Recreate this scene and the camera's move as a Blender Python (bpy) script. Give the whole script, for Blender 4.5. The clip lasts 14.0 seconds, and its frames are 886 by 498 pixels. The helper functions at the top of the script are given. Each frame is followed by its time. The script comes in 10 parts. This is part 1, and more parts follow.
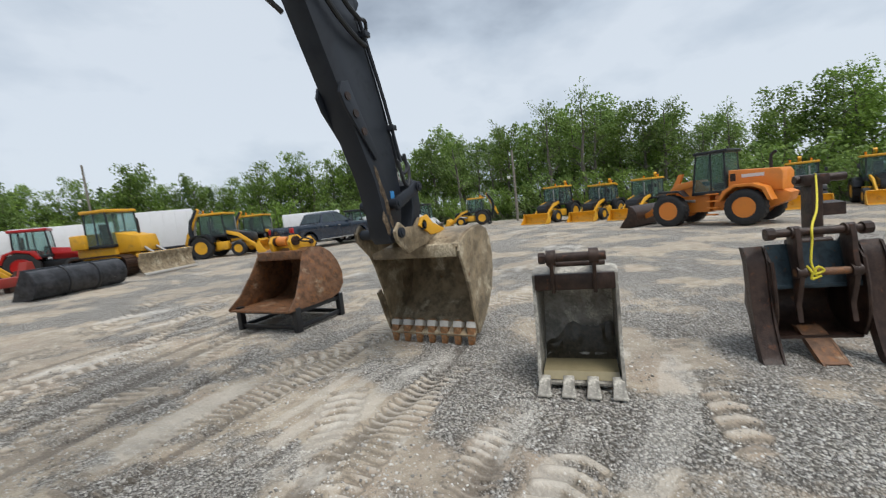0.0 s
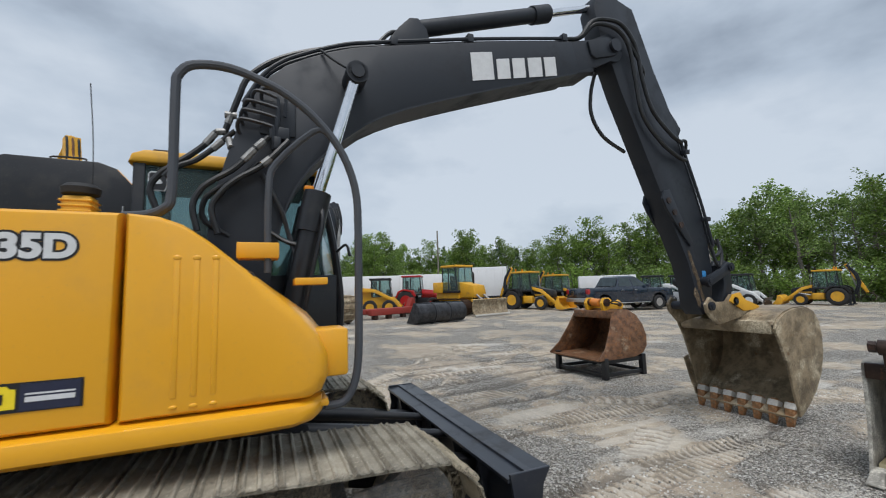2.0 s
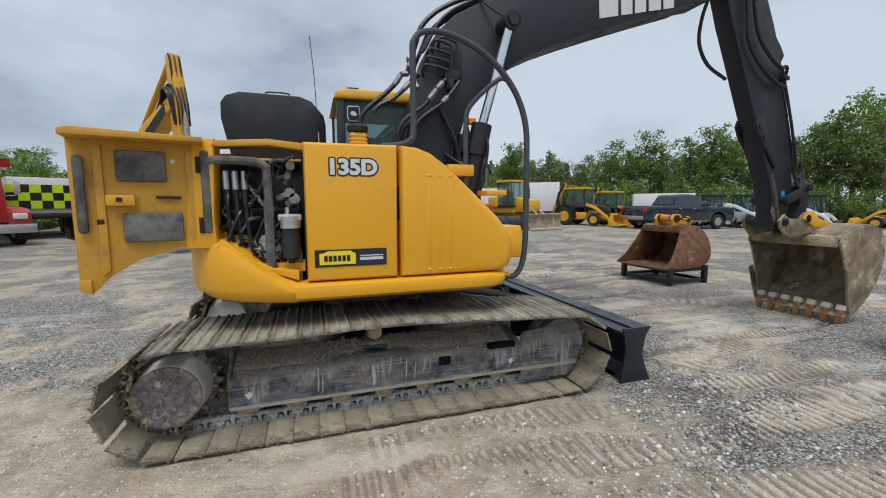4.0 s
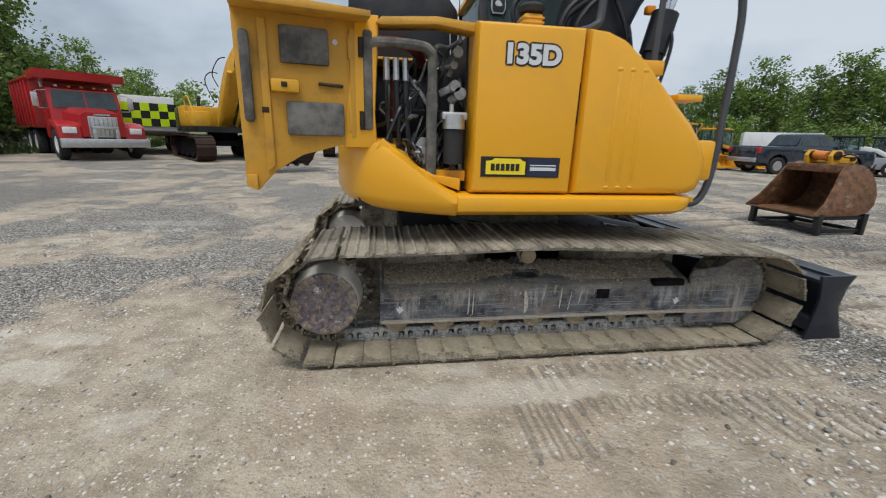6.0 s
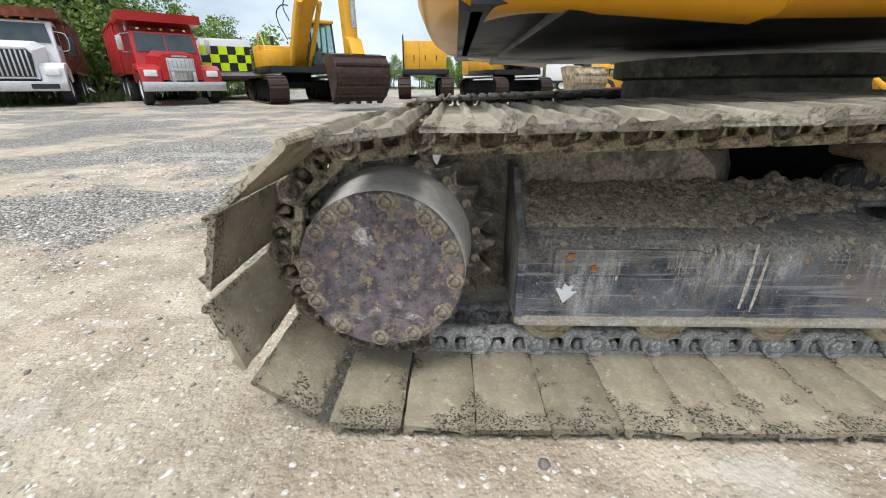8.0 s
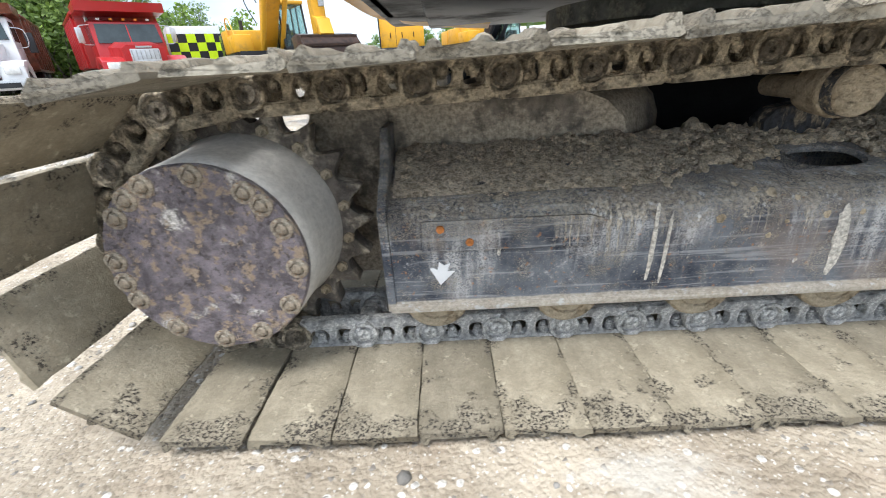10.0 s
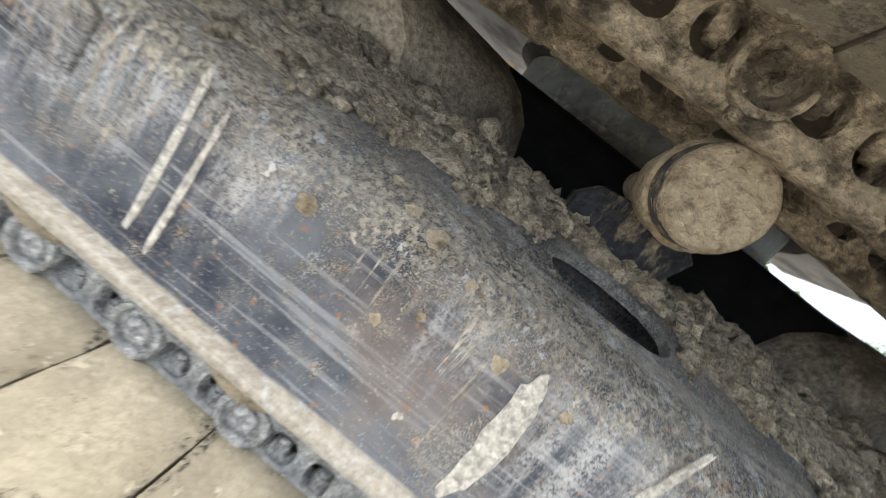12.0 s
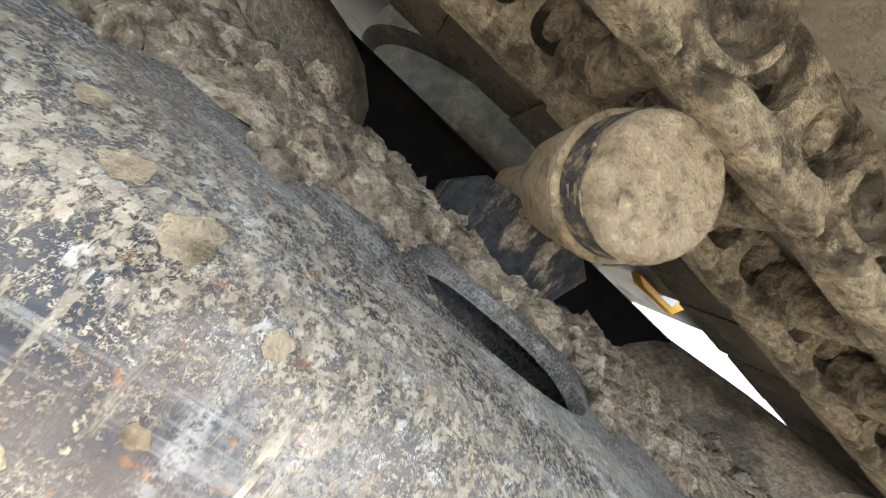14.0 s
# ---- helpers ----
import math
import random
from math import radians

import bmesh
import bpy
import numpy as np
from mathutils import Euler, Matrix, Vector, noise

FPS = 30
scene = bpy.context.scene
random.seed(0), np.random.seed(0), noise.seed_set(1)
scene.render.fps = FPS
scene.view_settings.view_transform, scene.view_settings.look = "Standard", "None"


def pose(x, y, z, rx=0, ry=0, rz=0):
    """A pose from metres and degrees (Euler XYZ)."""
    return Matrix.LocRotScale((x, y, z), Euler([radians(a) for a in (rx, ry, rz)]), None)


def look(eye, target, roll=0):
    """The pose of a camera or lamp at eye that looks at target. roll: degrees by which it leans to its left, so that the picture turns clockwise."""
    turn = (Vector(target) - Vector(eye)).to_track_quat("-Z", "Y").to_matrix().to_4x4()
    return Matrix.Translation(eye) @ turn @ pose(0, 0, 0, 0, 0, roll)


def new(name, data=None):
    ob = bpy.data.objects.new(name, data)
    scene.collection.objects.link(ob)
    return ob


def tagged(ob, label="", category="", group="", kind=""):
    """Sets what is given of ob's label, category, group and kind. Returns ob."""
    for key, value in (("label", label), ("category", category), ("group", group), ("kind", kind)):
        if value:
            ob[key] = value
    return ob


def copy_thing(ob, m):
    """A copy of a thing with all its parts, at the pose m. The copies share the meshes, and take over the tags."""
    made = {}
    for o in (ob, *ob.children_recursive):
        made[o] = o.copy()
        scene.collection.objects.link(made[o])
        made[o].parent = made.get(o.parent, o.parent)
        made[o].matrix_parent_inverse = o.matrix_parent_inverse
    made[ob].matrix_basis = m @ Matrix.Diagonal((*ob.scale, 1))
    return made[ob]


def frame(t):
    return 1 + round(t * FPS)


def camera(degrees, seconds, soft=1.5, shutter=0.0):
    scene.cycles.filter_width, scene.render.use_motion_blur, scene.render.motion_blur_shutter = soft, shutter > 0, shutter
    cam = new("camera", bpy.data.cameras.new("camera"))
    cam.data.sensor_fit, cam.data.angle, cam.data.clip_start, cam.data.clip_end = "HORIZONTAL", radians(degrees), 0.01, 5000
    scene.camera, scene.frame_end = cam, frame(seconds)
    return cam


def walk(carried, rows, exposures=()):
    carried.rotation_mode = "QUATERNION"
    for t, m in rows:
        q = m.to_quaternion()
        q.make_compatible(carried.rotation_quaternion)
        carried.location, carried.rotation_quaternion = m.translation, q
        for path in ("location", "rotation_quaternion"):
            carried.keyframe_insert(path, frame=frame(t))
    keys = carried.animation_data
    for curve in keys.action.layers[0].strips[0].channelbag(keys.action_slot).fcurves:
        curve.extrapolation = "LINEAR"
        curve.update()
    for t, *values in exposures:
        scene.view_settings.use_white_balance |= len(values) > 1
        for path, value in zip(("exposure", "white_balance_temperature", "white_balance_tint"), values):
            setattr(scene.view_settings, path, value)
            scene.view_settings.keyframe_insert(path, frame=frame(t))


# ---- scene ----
cam = camera(94.6, 14.0, 1.0, 0.16)
METRES = 7.704
START = pose(1.996, -2.595, 1.499, -5.605, 6.089, -62.411)
ROWS = [
    (0.0, 0.0, 0.0, 0.0, 0.0, 0.0, -0.0),
    (0.5, 0.0008, -0.053, 0.0105, 11.2, 9.47, -0.23),
    (1.0, 0.0036, -0.1017, 0.0117, 21.74, 13.24, -2.44),
    (1.5, 0.0138, -0.1513, 0.0056, 31.92, 11.18, -5.04),
    (2.0, 0.0187, -0.2086, -0.0057, 38.65, 6.18, -6.55),
    (2.5, 0.0346, -0.2659, -0.0124, 42.22, 1.52, -7.17),
    (3.0, 0.0497, -0.3233, -0.0156, 43.53, -2.04, -7.39),
    (5.5, -0.0112, -0.4304, -0.0472, 49.11, -13.15, -9.5),
    (6.0, -0.0682, -0.415, -0.0649, 53.73, -16.86, -9.71),
    (6.5, -0.1338, -0.3912, -0.0888, 58.59, -20.61, -9.84),
    (7.0, -0.1955, -0.3663, -0.1167, 62.44, -24.68, -9.84),
    (9.5, -0.2494, -0.3117, -0.1683, 63.88, -24.26, -5.32),
    (10.0, -0.241, -0.2887, -0.159, 62.0, -27.0, -4.54),
    (10.5, -0.2332, -0.2537, -0.1566, 62.22, -27.02, -4.26),
    (11.0, -0.2155, -0.2139, -0.1497, 66.54, -26.04, -4.74),
    (11.5, -0.2226, -0.1949, -0.155, 78.55, -32.23, -18.94),
    (12.0, -0.251, -0.1787, -0.1742, 79.07, -25.03, -43.92),
    (12.5, -0.272, -0.1678, -0.1845, 43.67, 7.41, -51.22),
    (13.0, -0.2788, -0.1657, -0.1843, 30.0, 17.92, -51.0),
    (13.5, -0.2785, -0.1657, -0.1836, 29.74, 17.48, -51.11),
    (14.0, -0.271, -0.1651, -0.1799, 46.64, 0.99, -48.48),
]
PATH = [(t, START @ pose(METRES * x, METRES * y, METRES * z, 90 + pitch, roll, yaw)) for t, x, y, z, yaw, pitch, roll in ROWS]
PATH.append((10.8, look((-0.513, -1.865, 0.654), (-0.664, -0.008, -0.072), -5.6)))
walk(cam, sorted(PATH, key=lambda row: row[0]),
     [(0, 0.1, 6400, 10), (1.0, -0.05, 6250, 10), (5.5, -0.08, 6250, 10), (6.5, 0.05, 6500, 10), (7.0, 0.3, 6500, 10), (9.5, 1.02, 6050, 10), (10.5, 1.25, 6250, 10), (11.0, 1.35, 6300, 10), (11.5, 1.5, 6350, 10),
      (12.0, 1.72, 6400, 10), (12.5, 2.4, 6550, 10), (13.0, 2.65, 6650, 11), (13.5, 2.75, 6700, 11), (14.0, 2.5, 6500, 10)])


# ---- light ----
world = bpy.data.worlds.new("overcast_sky")
scene.world = world
world.use_nodes = True
wn, wl = world.node_tree.nodes, world.node_tree.links
wn.clear()
sky = wn.new("ShaderNodeTexSky")
sky.sky_type, sky.sun_disc = "NISHITA", False
sky.sun_elevation, sky.sun_rotation = radians(65), radians(202)
sky.air_density, sky.dust_density = 1.0, 3.0
co = wn.new("ShaderNodeTexCoord")
mp = wn.new("ShaderNodeMapping")
mp.inputs["Scale"].default_value = (1.0, 1.0, 2.1)
mp.inputs["Location"].default_value = (0.35, 0.1, 0.4)
wl.new(co.outputs["Generated"], mp.inputs["Vector"])
cn = wn.new("ShaderNodeTexNoise")
cn.inputs["Scale"].default_value, cn.inputs["Detail"].default_value, cn.inputs["Roughness"].default_value = 1.9, 6, 0.52
wl.new(mp.outputs["Vector"], cn.inputs["Vector"])
cr = wn.new("ShaderNodeValToRGB")
cr.color_ramp.elements[0].position, cr.color_ramp.elements[0].color = 0.41, (0.60, 0.65, 0.70, 1)
cr.color_ramp.elements[1].position, cr.color_ramp.elements[1].color = 0.66, (0.29, 0.335, 0.39, 1)
mid = cr.color_ramp.elements.new(0.54)
mid.color = (0.455, 0.515, 0.58, 1)
wl.new(cn.outputs["Fac"], cr.inputs["Fac"])
b1, b2, add = wn.new("ShaderNodeBackground"), wn.new("ShaderNodeBackground"), wn.new("ShaderNodeAddShader")
b1.inputs["Strength"].default_value, b2.inputs["Strength"].default_value = 0.018, 1.0
wl.new(sky.outputs["Color"], b1.inputs["Color"])
wl.new(cr.outputs["Color"], b2.inputs["Color"])
wl.new(b1.outputs[0], add.inputs[0])
wl.new(b2.outputs[0], add.inputs[1])
wo = wn.new("ShaderNodeOutputWorld")
wl.new(add.outputs[0], wo.inputs["Surface"])
sun = new("sun", bpy.data.lights.new("sun", "SUN"))
sun.data.energy, sun.data.angle, sun.data.color = 2.4, radians(28), (1.0, 0.97, 0.92)
sun.matrix_world = look((0, 0, 30), (5.2, 12.8, 0))


# ---- materials ----
def _nodes(name, rough=0.6, metal=0.0):
    m = bpy.data.materials.new(name)
    m.use_nodes = True
    n = m.node_tree.nodes
    p = n["Principled BSDF"]
    p.inputs["Roughness"].default_value, p.inputs["Metallic"].default_value = rough, metal
    return m, n, m.node_tree.links, p


def _rgb(c):
    return (c[0], c[1], c[2], 1)


def _noise(n, l, scale, detail=4, rough=0.55, squash=None, offset=0.0):
    t = n.new("ShaderNodeTexNoise")
    t.inputs["Scale"].default_value, t.inputs["Detail"].default_value, t.inputs["Roughness"].default_value = scale, detail, rough
    c = n.new("ShaderNodeTexCoord")
    g = n.new("ShaderNodeMapping")
    g.inputs["Scale"].default_value = squash or (1, 1, 1)
    g.inputs["Location"].default_value = (offset, offset * 0.7, offset * 1.3)
    l.new(c.outputs["Object"], g.inputs["Vector"])
    l.new(g.outputs["Vector"], t.inputs["Vector"])
    return t.outputs["Fac"]


def _step(n, l, fac, lo, hi):
    r = n.new("ShaderNodeMapRange")
    r.interpolation_type = "SMOOTHSTEP"
    r.inputs["From Min"].default_value, r.inputs["From Max"].default_value = lo, hi
    l.new(fac, r.inputs["Value"])
    return r.outputs["Result"]


def _var(n, l, scale, detail=4, rough=0.55, squash=None, offset=0.0):
    """Noise stretched over the whole range from 0 to 1."""
    return _step(n, l, _noise(n, l, scale, detail, rough, squash, offset), 0.32, 0.68)


def _mix(n, l, fac, a, b):
    x = n.new("ShaderNodeMix")
    x.data_type = "RGBA"
    for sock, v in ((x.inputs[6], a), (x.inputs[7], b)):
        if isinstance(v, tuple):
            sock.default_value = _rgb(v)
        else:
            l.new(v, sock)
    if isinstance(fac, float):
        x.inputs[0].default_value = fac
    else:
        l.new(fac, x.inputs[0])
    return x.outputs[2]


def _mul(n, l, a, b, op="MULTIPLY"):
    x = n.new("ShaderNodeMath")
    x.operation = op
    for sock, v in ((x.inputs[0], a), (x.inputs[1], b)):
        if isinstance(v, (int, float)):
            sock.default_value = v
        else:
            l.new(v, sock)
    return x.outputs[0]


def _bump(n, l, p, height, strength=0.3, dist=0.01):
    b = n.new("ShaderNodeBump")
    b.inputs["Strength"].default_value, b.inputs["Distance"].default_value = strength, dist
    l.new(height, b.inputs["Height"])
    l.new(b.outputs["Normal"], p.inputs["Normal"])


def painted(name, base, rough=0.4, dirt=(0.22, 0.18, 0.13), amount=0.25, scale=3.0, coat=0.0, fade=0.12):
    """Paint with faded patches, dust in two scales and slight waviness."""
    m, n, l, p = _nodes(name, rough)
    dark = tuple(c * (1 - fade) for c in base)
    c = _mix(n, l, _noise(n, l, scale * 0.6, 3), base, dark)
    d = _mul(n, l, _step(n, l, _noise(n, l, scale, 8, 0.65), 0.48, 0.75), amount)
    c = _mix(n, l, d, c, dirt)
    g = _mul(n, l, _step(n, l, _noise(n, l, scale * 26, 3, 0.6), 0.62, 0.72), amount * 0.8)
    c = _mix(n, l, g, c, dirt)
    l.new(c, p.inputs["Base Color"])
    r = n.new("ShaderNodeMapRange")
    r.inputs["To Min"].default_value, r.inputs["To Max"].default_value = rough, min(1, rough + 0.35)
    l.new(d, r.inputs["Value"])
    r.inputs["From Max"].default_value = max(0.05, amount)
    l.new(r.outputs["Result"], p.inputs["Roughness"])
    p.inputs["Coat Weight"].default_value = coat
    p.inputs["Coat Roughness"].default_value = 0.15
    _bump(n, l, p, _noise(n, l, scale * 18, 3), 0.04, 0.004)
    return m


def plain(name, base, rough=0.5, metal=0.0, vary=0.12, scale=9.0, bump=0.08):
    m, n, l, p = _nodes(name, rough, metal)
    c = _mix(n, l, _var(n, l, scale, 6, 0.65), tuple(x * (1 - vary) for x in base), tuple(min(1, x * (1 + vary)) for x in base))
    l.new(c, p.inputs["Base Color"])
    _bump(n, l, p, _noise(n, l, scale * 9, 4), bump, 0.004)
    return m


def worn_steel(name, base, mud, rust, mud_low, rust_low, rough=0.62, scale=5.0, bump=0.5, streak=None, fine=55.0, pits=0.0, grain=(0.55, 1.32)):
    """Dirty steel: a base coat under rust spots and a coat of dried mud, with dark pits and fine grit."""
    m, n, l, p = _nodes(name, rough)
    p.inputs["Specular IOR Level"].default_value = 0.28
    c = _mix(n, l, _var(n, l, scale * 2.2, 6, 0.65), tuple(x * 0.55 for x in base), tuple(x * 1.4 for x in base))
    rs = _step(n, l, _noise(n, l, scale * 3.1, 9, 0.7, None, 3.1), rust_low, rust_low + 0.08)
    c = _mix(n, l, rs, c, rust)
    mu = _step(n, l, _noise(n, l, scale, 10, 0.68, streak, 7.7), mud_low, mud_low + 0.12)
    grit = _var(n, l, fine, 6, 0.72)
    mc = _mix(n, l, grit, tuple(x * grain[0] for x in mud), tuple(min(1, x * grain[1]) for x in mud))
    c = _mix(n, l, mu, c, mc)
    h = _mul(n, l, _mul(n, l, mu, 0.6), _mul(n, l, grit, 0.5), "ADD")
    if pits:
        hole = _step(n, l, _noise(n, l, fine * 0.55, 6, 0.7, None, 15.0), 0.55, 0.63)
        c = _mix(n, l, _mul(n, l, hole, pits), c, (0.030, 0.023, 0.016))
        h = _mul(n, l, h, _mul(n, l, hole, -0.7), "ADD")
    l.new(c, p.inputs["Base Color"])
    _bump(n, l, p, h, bump, 0.008)
    r = n.new("ShaderNodeMapRange")
    r.inputs["To Min"].default_value, r.inputs["To Max"].default_value = rough - 0.18, 0.92
    l.new(mu, r.inputs["Value"])
    l.new(r.outputs["Result"], p.inputs["Roughness"])
    return m


def glassy(name, tint=(0.6, 0.75, 0.75)):
    m, n, l, p = _nodes(name, 0.05)
    p.inputs["Base Color"].default_value = _rgb(tint)
    p.inputs["Transmission Weight"].default_value = 0.92
    p.inputs["IOR"].default_value = 1.1
    p.inputs["Specular IOR Level"].default_value = 0.9
    return m


def leafy(name, dark, light):
    m, n, l, p = _nodes(name, 0.6)
    g = n.new("ShaderNodeNewGeometry")
    o = n.new("ShaderNodeObjectInfo")
    c = _mix(n, l, g.outputs["Random Per Island"], dark, light)
    hs = n.new("ShaderNodeHueSaturation")
    r = n.new("ShaderNodeMapRange")
    r.inputs["To Min"].default_value, r.inputs["To Max"].default_value = 0.7, 1.3
    l.new(o.outputs["Random"], r.inputs["Value"])
    l.new(r.outputs["Result"], hs.inputs["Value"])
    l.new(c, hs.inputs["Color"])
    l.new(hs.outputs["Color"], p.inputs["Base Color"])
    tr = n.new("ShaderNodeBsdfTranslucent")
    l.new(hs.outputs["Color"], tr.inputs["Color"])
    mx = n.new("ShaderNodeMixShader")
    mx.inputs[0].default_value = 0.4
    l.new(p.outputs[0], mx.inputs[1])
    l.new(tr.outputs[0], mx.inputs[2])
    l.new(mx.outputs[0], n["Material Output"].inputs["Surface"])
    return m


def frame_steel(name):
    """Dark blue-grey paint under scratches, clay runs from the upper bend, spatter and rust."""
    m, n, l, p = _nodes(name, 0.45)
    p.inputs["Specular IOR Level"].default_value = 0.16
    co = n.new("ShaderNodeTexCoord")
    sep = n.new("ShaderNodeSeparateXYZ")
    l.new(co.outputs["Object"], sep.inputs[0])
    z = sep.outputs["Z"]
    c = _mix(n, l, _var(n, l, 7.0, 7, 0.65), (0.024, 0.030, 0.045), (0.150, 0.160, 0.175))
    scr = _step(n, l, _noise(n, l, 30.0, 5, 0.6, (0.12, 1, 3.0), 2.7), 0.54, 0.62)
    c = _mix(n, l, _mul(n, l, scr, 0.55), c, (0.32, 0.325, 0.33))
    grime = _step(n, l, _noise(n, l, 4.0, 8, 0.68, None, 2.2), 0.50, 0.64)
    c = _mix(n, l, _mul(n, l, grime, 0.55), c, (0.21, 0.17, 0.145))
    rust = _step(n, l, _noise(n, l, 75.0, 5, 0.62, None, 5.1), 0.62, 0.68)
    c = _mix(n, l, _mul(n, l, rust, 0.75), c, (0.29, 0.14, 0.065))
    # short curled dabs of dried clay, in clusters
    def ribbon(scale, warp, offset, width):
        t = n.new("ShaderNodeTexNoise")
        t.inputs["Scale"].default_value, t.inputs["Detail"].default_value, t.inputs["Distortion"].default_value = scale, 1.5, warp
        mp = n.new("ShaderNodeMapping")
        mp.inputs["Location"].default_value = (offset, offset * 0.7, offset * 1.3)
        l.new(co.outputs["Object"], mp.inputs["Vector"])
        l.new(mp.outputs["Vector"], t.inputs["Vector"])
        return _step(n, l, _mul(n, l, _mul(n, l, t.outputs["Fac"], 0.5, "SUBTRACT"), 0.0, "ABSOLUTE"), width, width * 0.55)
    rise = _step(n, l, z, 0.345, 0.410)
    zone = _step(n, l, _mul(n, l, _noise(n, l, 15.0, 6, 0.62, None, 8.8), _mul(n, l, rise, 0.34), "ADD"), 0.52, 0.66)
    gaps = _step(n, l, _noise(n, l, 420.0, 3, 0.6, None, 17.0), 0.46, 0.54)
    dabs = _mul(n, l, _mul(n, l, ribbon(480.0, 0.7, 2.0, 0.06), ribbon(800.0, 0.5, 7.0, 0.055), "MAXIMUM"), _mul(n, l, gaps, zone))
    speck = _step(n, l, _noise(n, l, 230.0, 3, 0.6, None, 21.0), 0.60, 0.65)
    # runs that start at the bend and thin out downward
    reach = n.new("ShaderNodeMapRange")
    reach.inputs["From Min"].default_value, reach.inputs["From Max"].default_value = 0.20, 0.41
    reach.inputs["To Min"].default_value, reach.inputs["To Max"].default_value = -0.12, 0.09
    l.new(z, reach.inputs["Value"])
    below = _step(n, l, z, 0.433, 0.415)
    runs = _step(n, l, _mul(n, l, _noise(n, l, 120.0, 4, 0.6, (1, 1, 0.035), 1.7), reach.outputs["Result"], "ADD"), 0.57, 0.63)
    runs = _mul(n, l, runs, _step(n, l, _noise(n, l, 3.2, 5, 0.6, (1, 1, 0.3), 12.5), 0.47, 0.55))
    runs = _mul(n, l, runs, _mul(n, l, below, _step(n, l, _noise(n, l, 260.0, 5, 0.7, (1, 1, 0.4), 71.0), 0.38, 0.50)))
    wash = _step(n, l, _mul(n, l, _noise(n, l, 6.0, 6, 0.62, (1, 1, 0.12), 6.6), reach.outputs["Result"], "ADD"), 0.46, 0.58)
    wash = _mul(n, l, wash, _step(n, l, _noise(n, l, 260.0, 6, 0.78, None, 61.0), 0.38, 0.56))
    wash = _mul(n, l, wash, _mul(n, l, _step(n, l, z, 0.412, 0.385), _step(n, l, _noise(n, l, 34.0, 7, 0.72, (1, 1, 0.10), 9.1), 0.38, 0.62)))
    # ragged lip of clay hanging over the bend
    drip = _mul(n, l, _mul(n, l, _noise(n, l, 34.0, 6, 0.7, (1, 1, 0.25), 3.1), 0.5, "SUBTRACT"), 0.10)
    lip = _step(n, l, _mul(n, l, z, drip, "ADD"), 0.392, 0.400)
    lip = _mul(n, l, lip, _mul(n, l, _step(n, l, _noise(n, l, 150.0, 7, 0.75, None, 41.0), 0.46, 0.54), _step(n, l, z, 0.450, 0.436)))
    lip = _mul(n, l, lip, _step(n, l, _noise(n, l, 5.0, 4, 0.6, (1, 1, 0.3), 52.0), 0.41, 0.51))
    caked = _step(n, l, _mul(n, l, _noise(n, l, 24.0, 8, 0.68, None, 3.3), _mul(n, l, rise, 0.05), "ADD"), 0.665, 0.685)
    foot = _step(n, l, _mul(n, l, _noise(n, l, 30.0, 6, 0.65, (0.4, 1, 1), 4.9), _mul(n, l, _step(n, l, z, 0.222, 0.203), _step(n, l, z, 0.165, 0.188)), "ADD"), 0.95, 1.35)
    clay = _mix(n, l, _var(n, l, 110.0, 5, 0.7), (0.34, 0.29, 0.215), (0.58, 0.52, 0.42))
    clay = _mix(n, l, _step(n, l, _noise(n, l, 40.0, 5, 0.65, None, 30.0), 0.56, 0.66), clay, (0.62, 0.61, 0.58))
    hard = _mul(n, l, _mul(n, l, _mul(n, l, runs, 0.9), _mul(n, l, dabs, 0.85), "MAXIMUM"), _mul(n, l, _mul(n, l, caked, 0.8), _mul(n, l, foot, 0.6), "MAXIMUM"), "MAXIMUM")
    hard = _mul(n, l, hard, _mul(n, l, _mul(n, l, speck, 0.35), _mul(n, l, lip, 0.7), "MAXIMUM"), "MAXIMUM")
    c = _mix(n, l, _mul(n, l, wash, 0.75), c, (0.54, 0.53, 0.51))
    # grey-white dust worn into patches along the slope
    film = _step(n, l, _mul(n, l, _noise(n, l, 22.0, 9, 0.78, None, 14.0), _mul(n, l, _step(n, l, z, 0.39, 0.450), 0.07), "ADD"), 0.57, 0.67)
    film = _mul(n, l, film, _step(n, l, _noise(n, l, 420.0, 5, 0.75, None, 33.0), 0.42, 0.56))
    c = _mix(n, l, _mul(n, l, film, 0.75), c, _mix(n, l, _var(n, l, 9.0, 6, 0.6, None, 3.0), (0.55, 0.55, 0.56), (0.46, 0.40, 0.31)))
    c = _mix(n, l, hard, c, clay)
    l.new(c, p.inputs["Base Color"])
    h = _mul(n, l, _mul(n, l, hard, 0.5), _mul(n, l, _noise(n, l, 220.0, 5, 0.7), 0.4), "ADD")
    _bump(n, l, p, h, 0.8, 0.004)
    r = n.new("ShaderNodeMapRange")
    r.inputs["To Min"].default_value, r.inputs["To Max"].default_value = 0.52, 0.92
    l.new(hard, r.inputs["Value"])
    l.new(r.outputs["Result"], p.inputs["Roughness"])
    return m


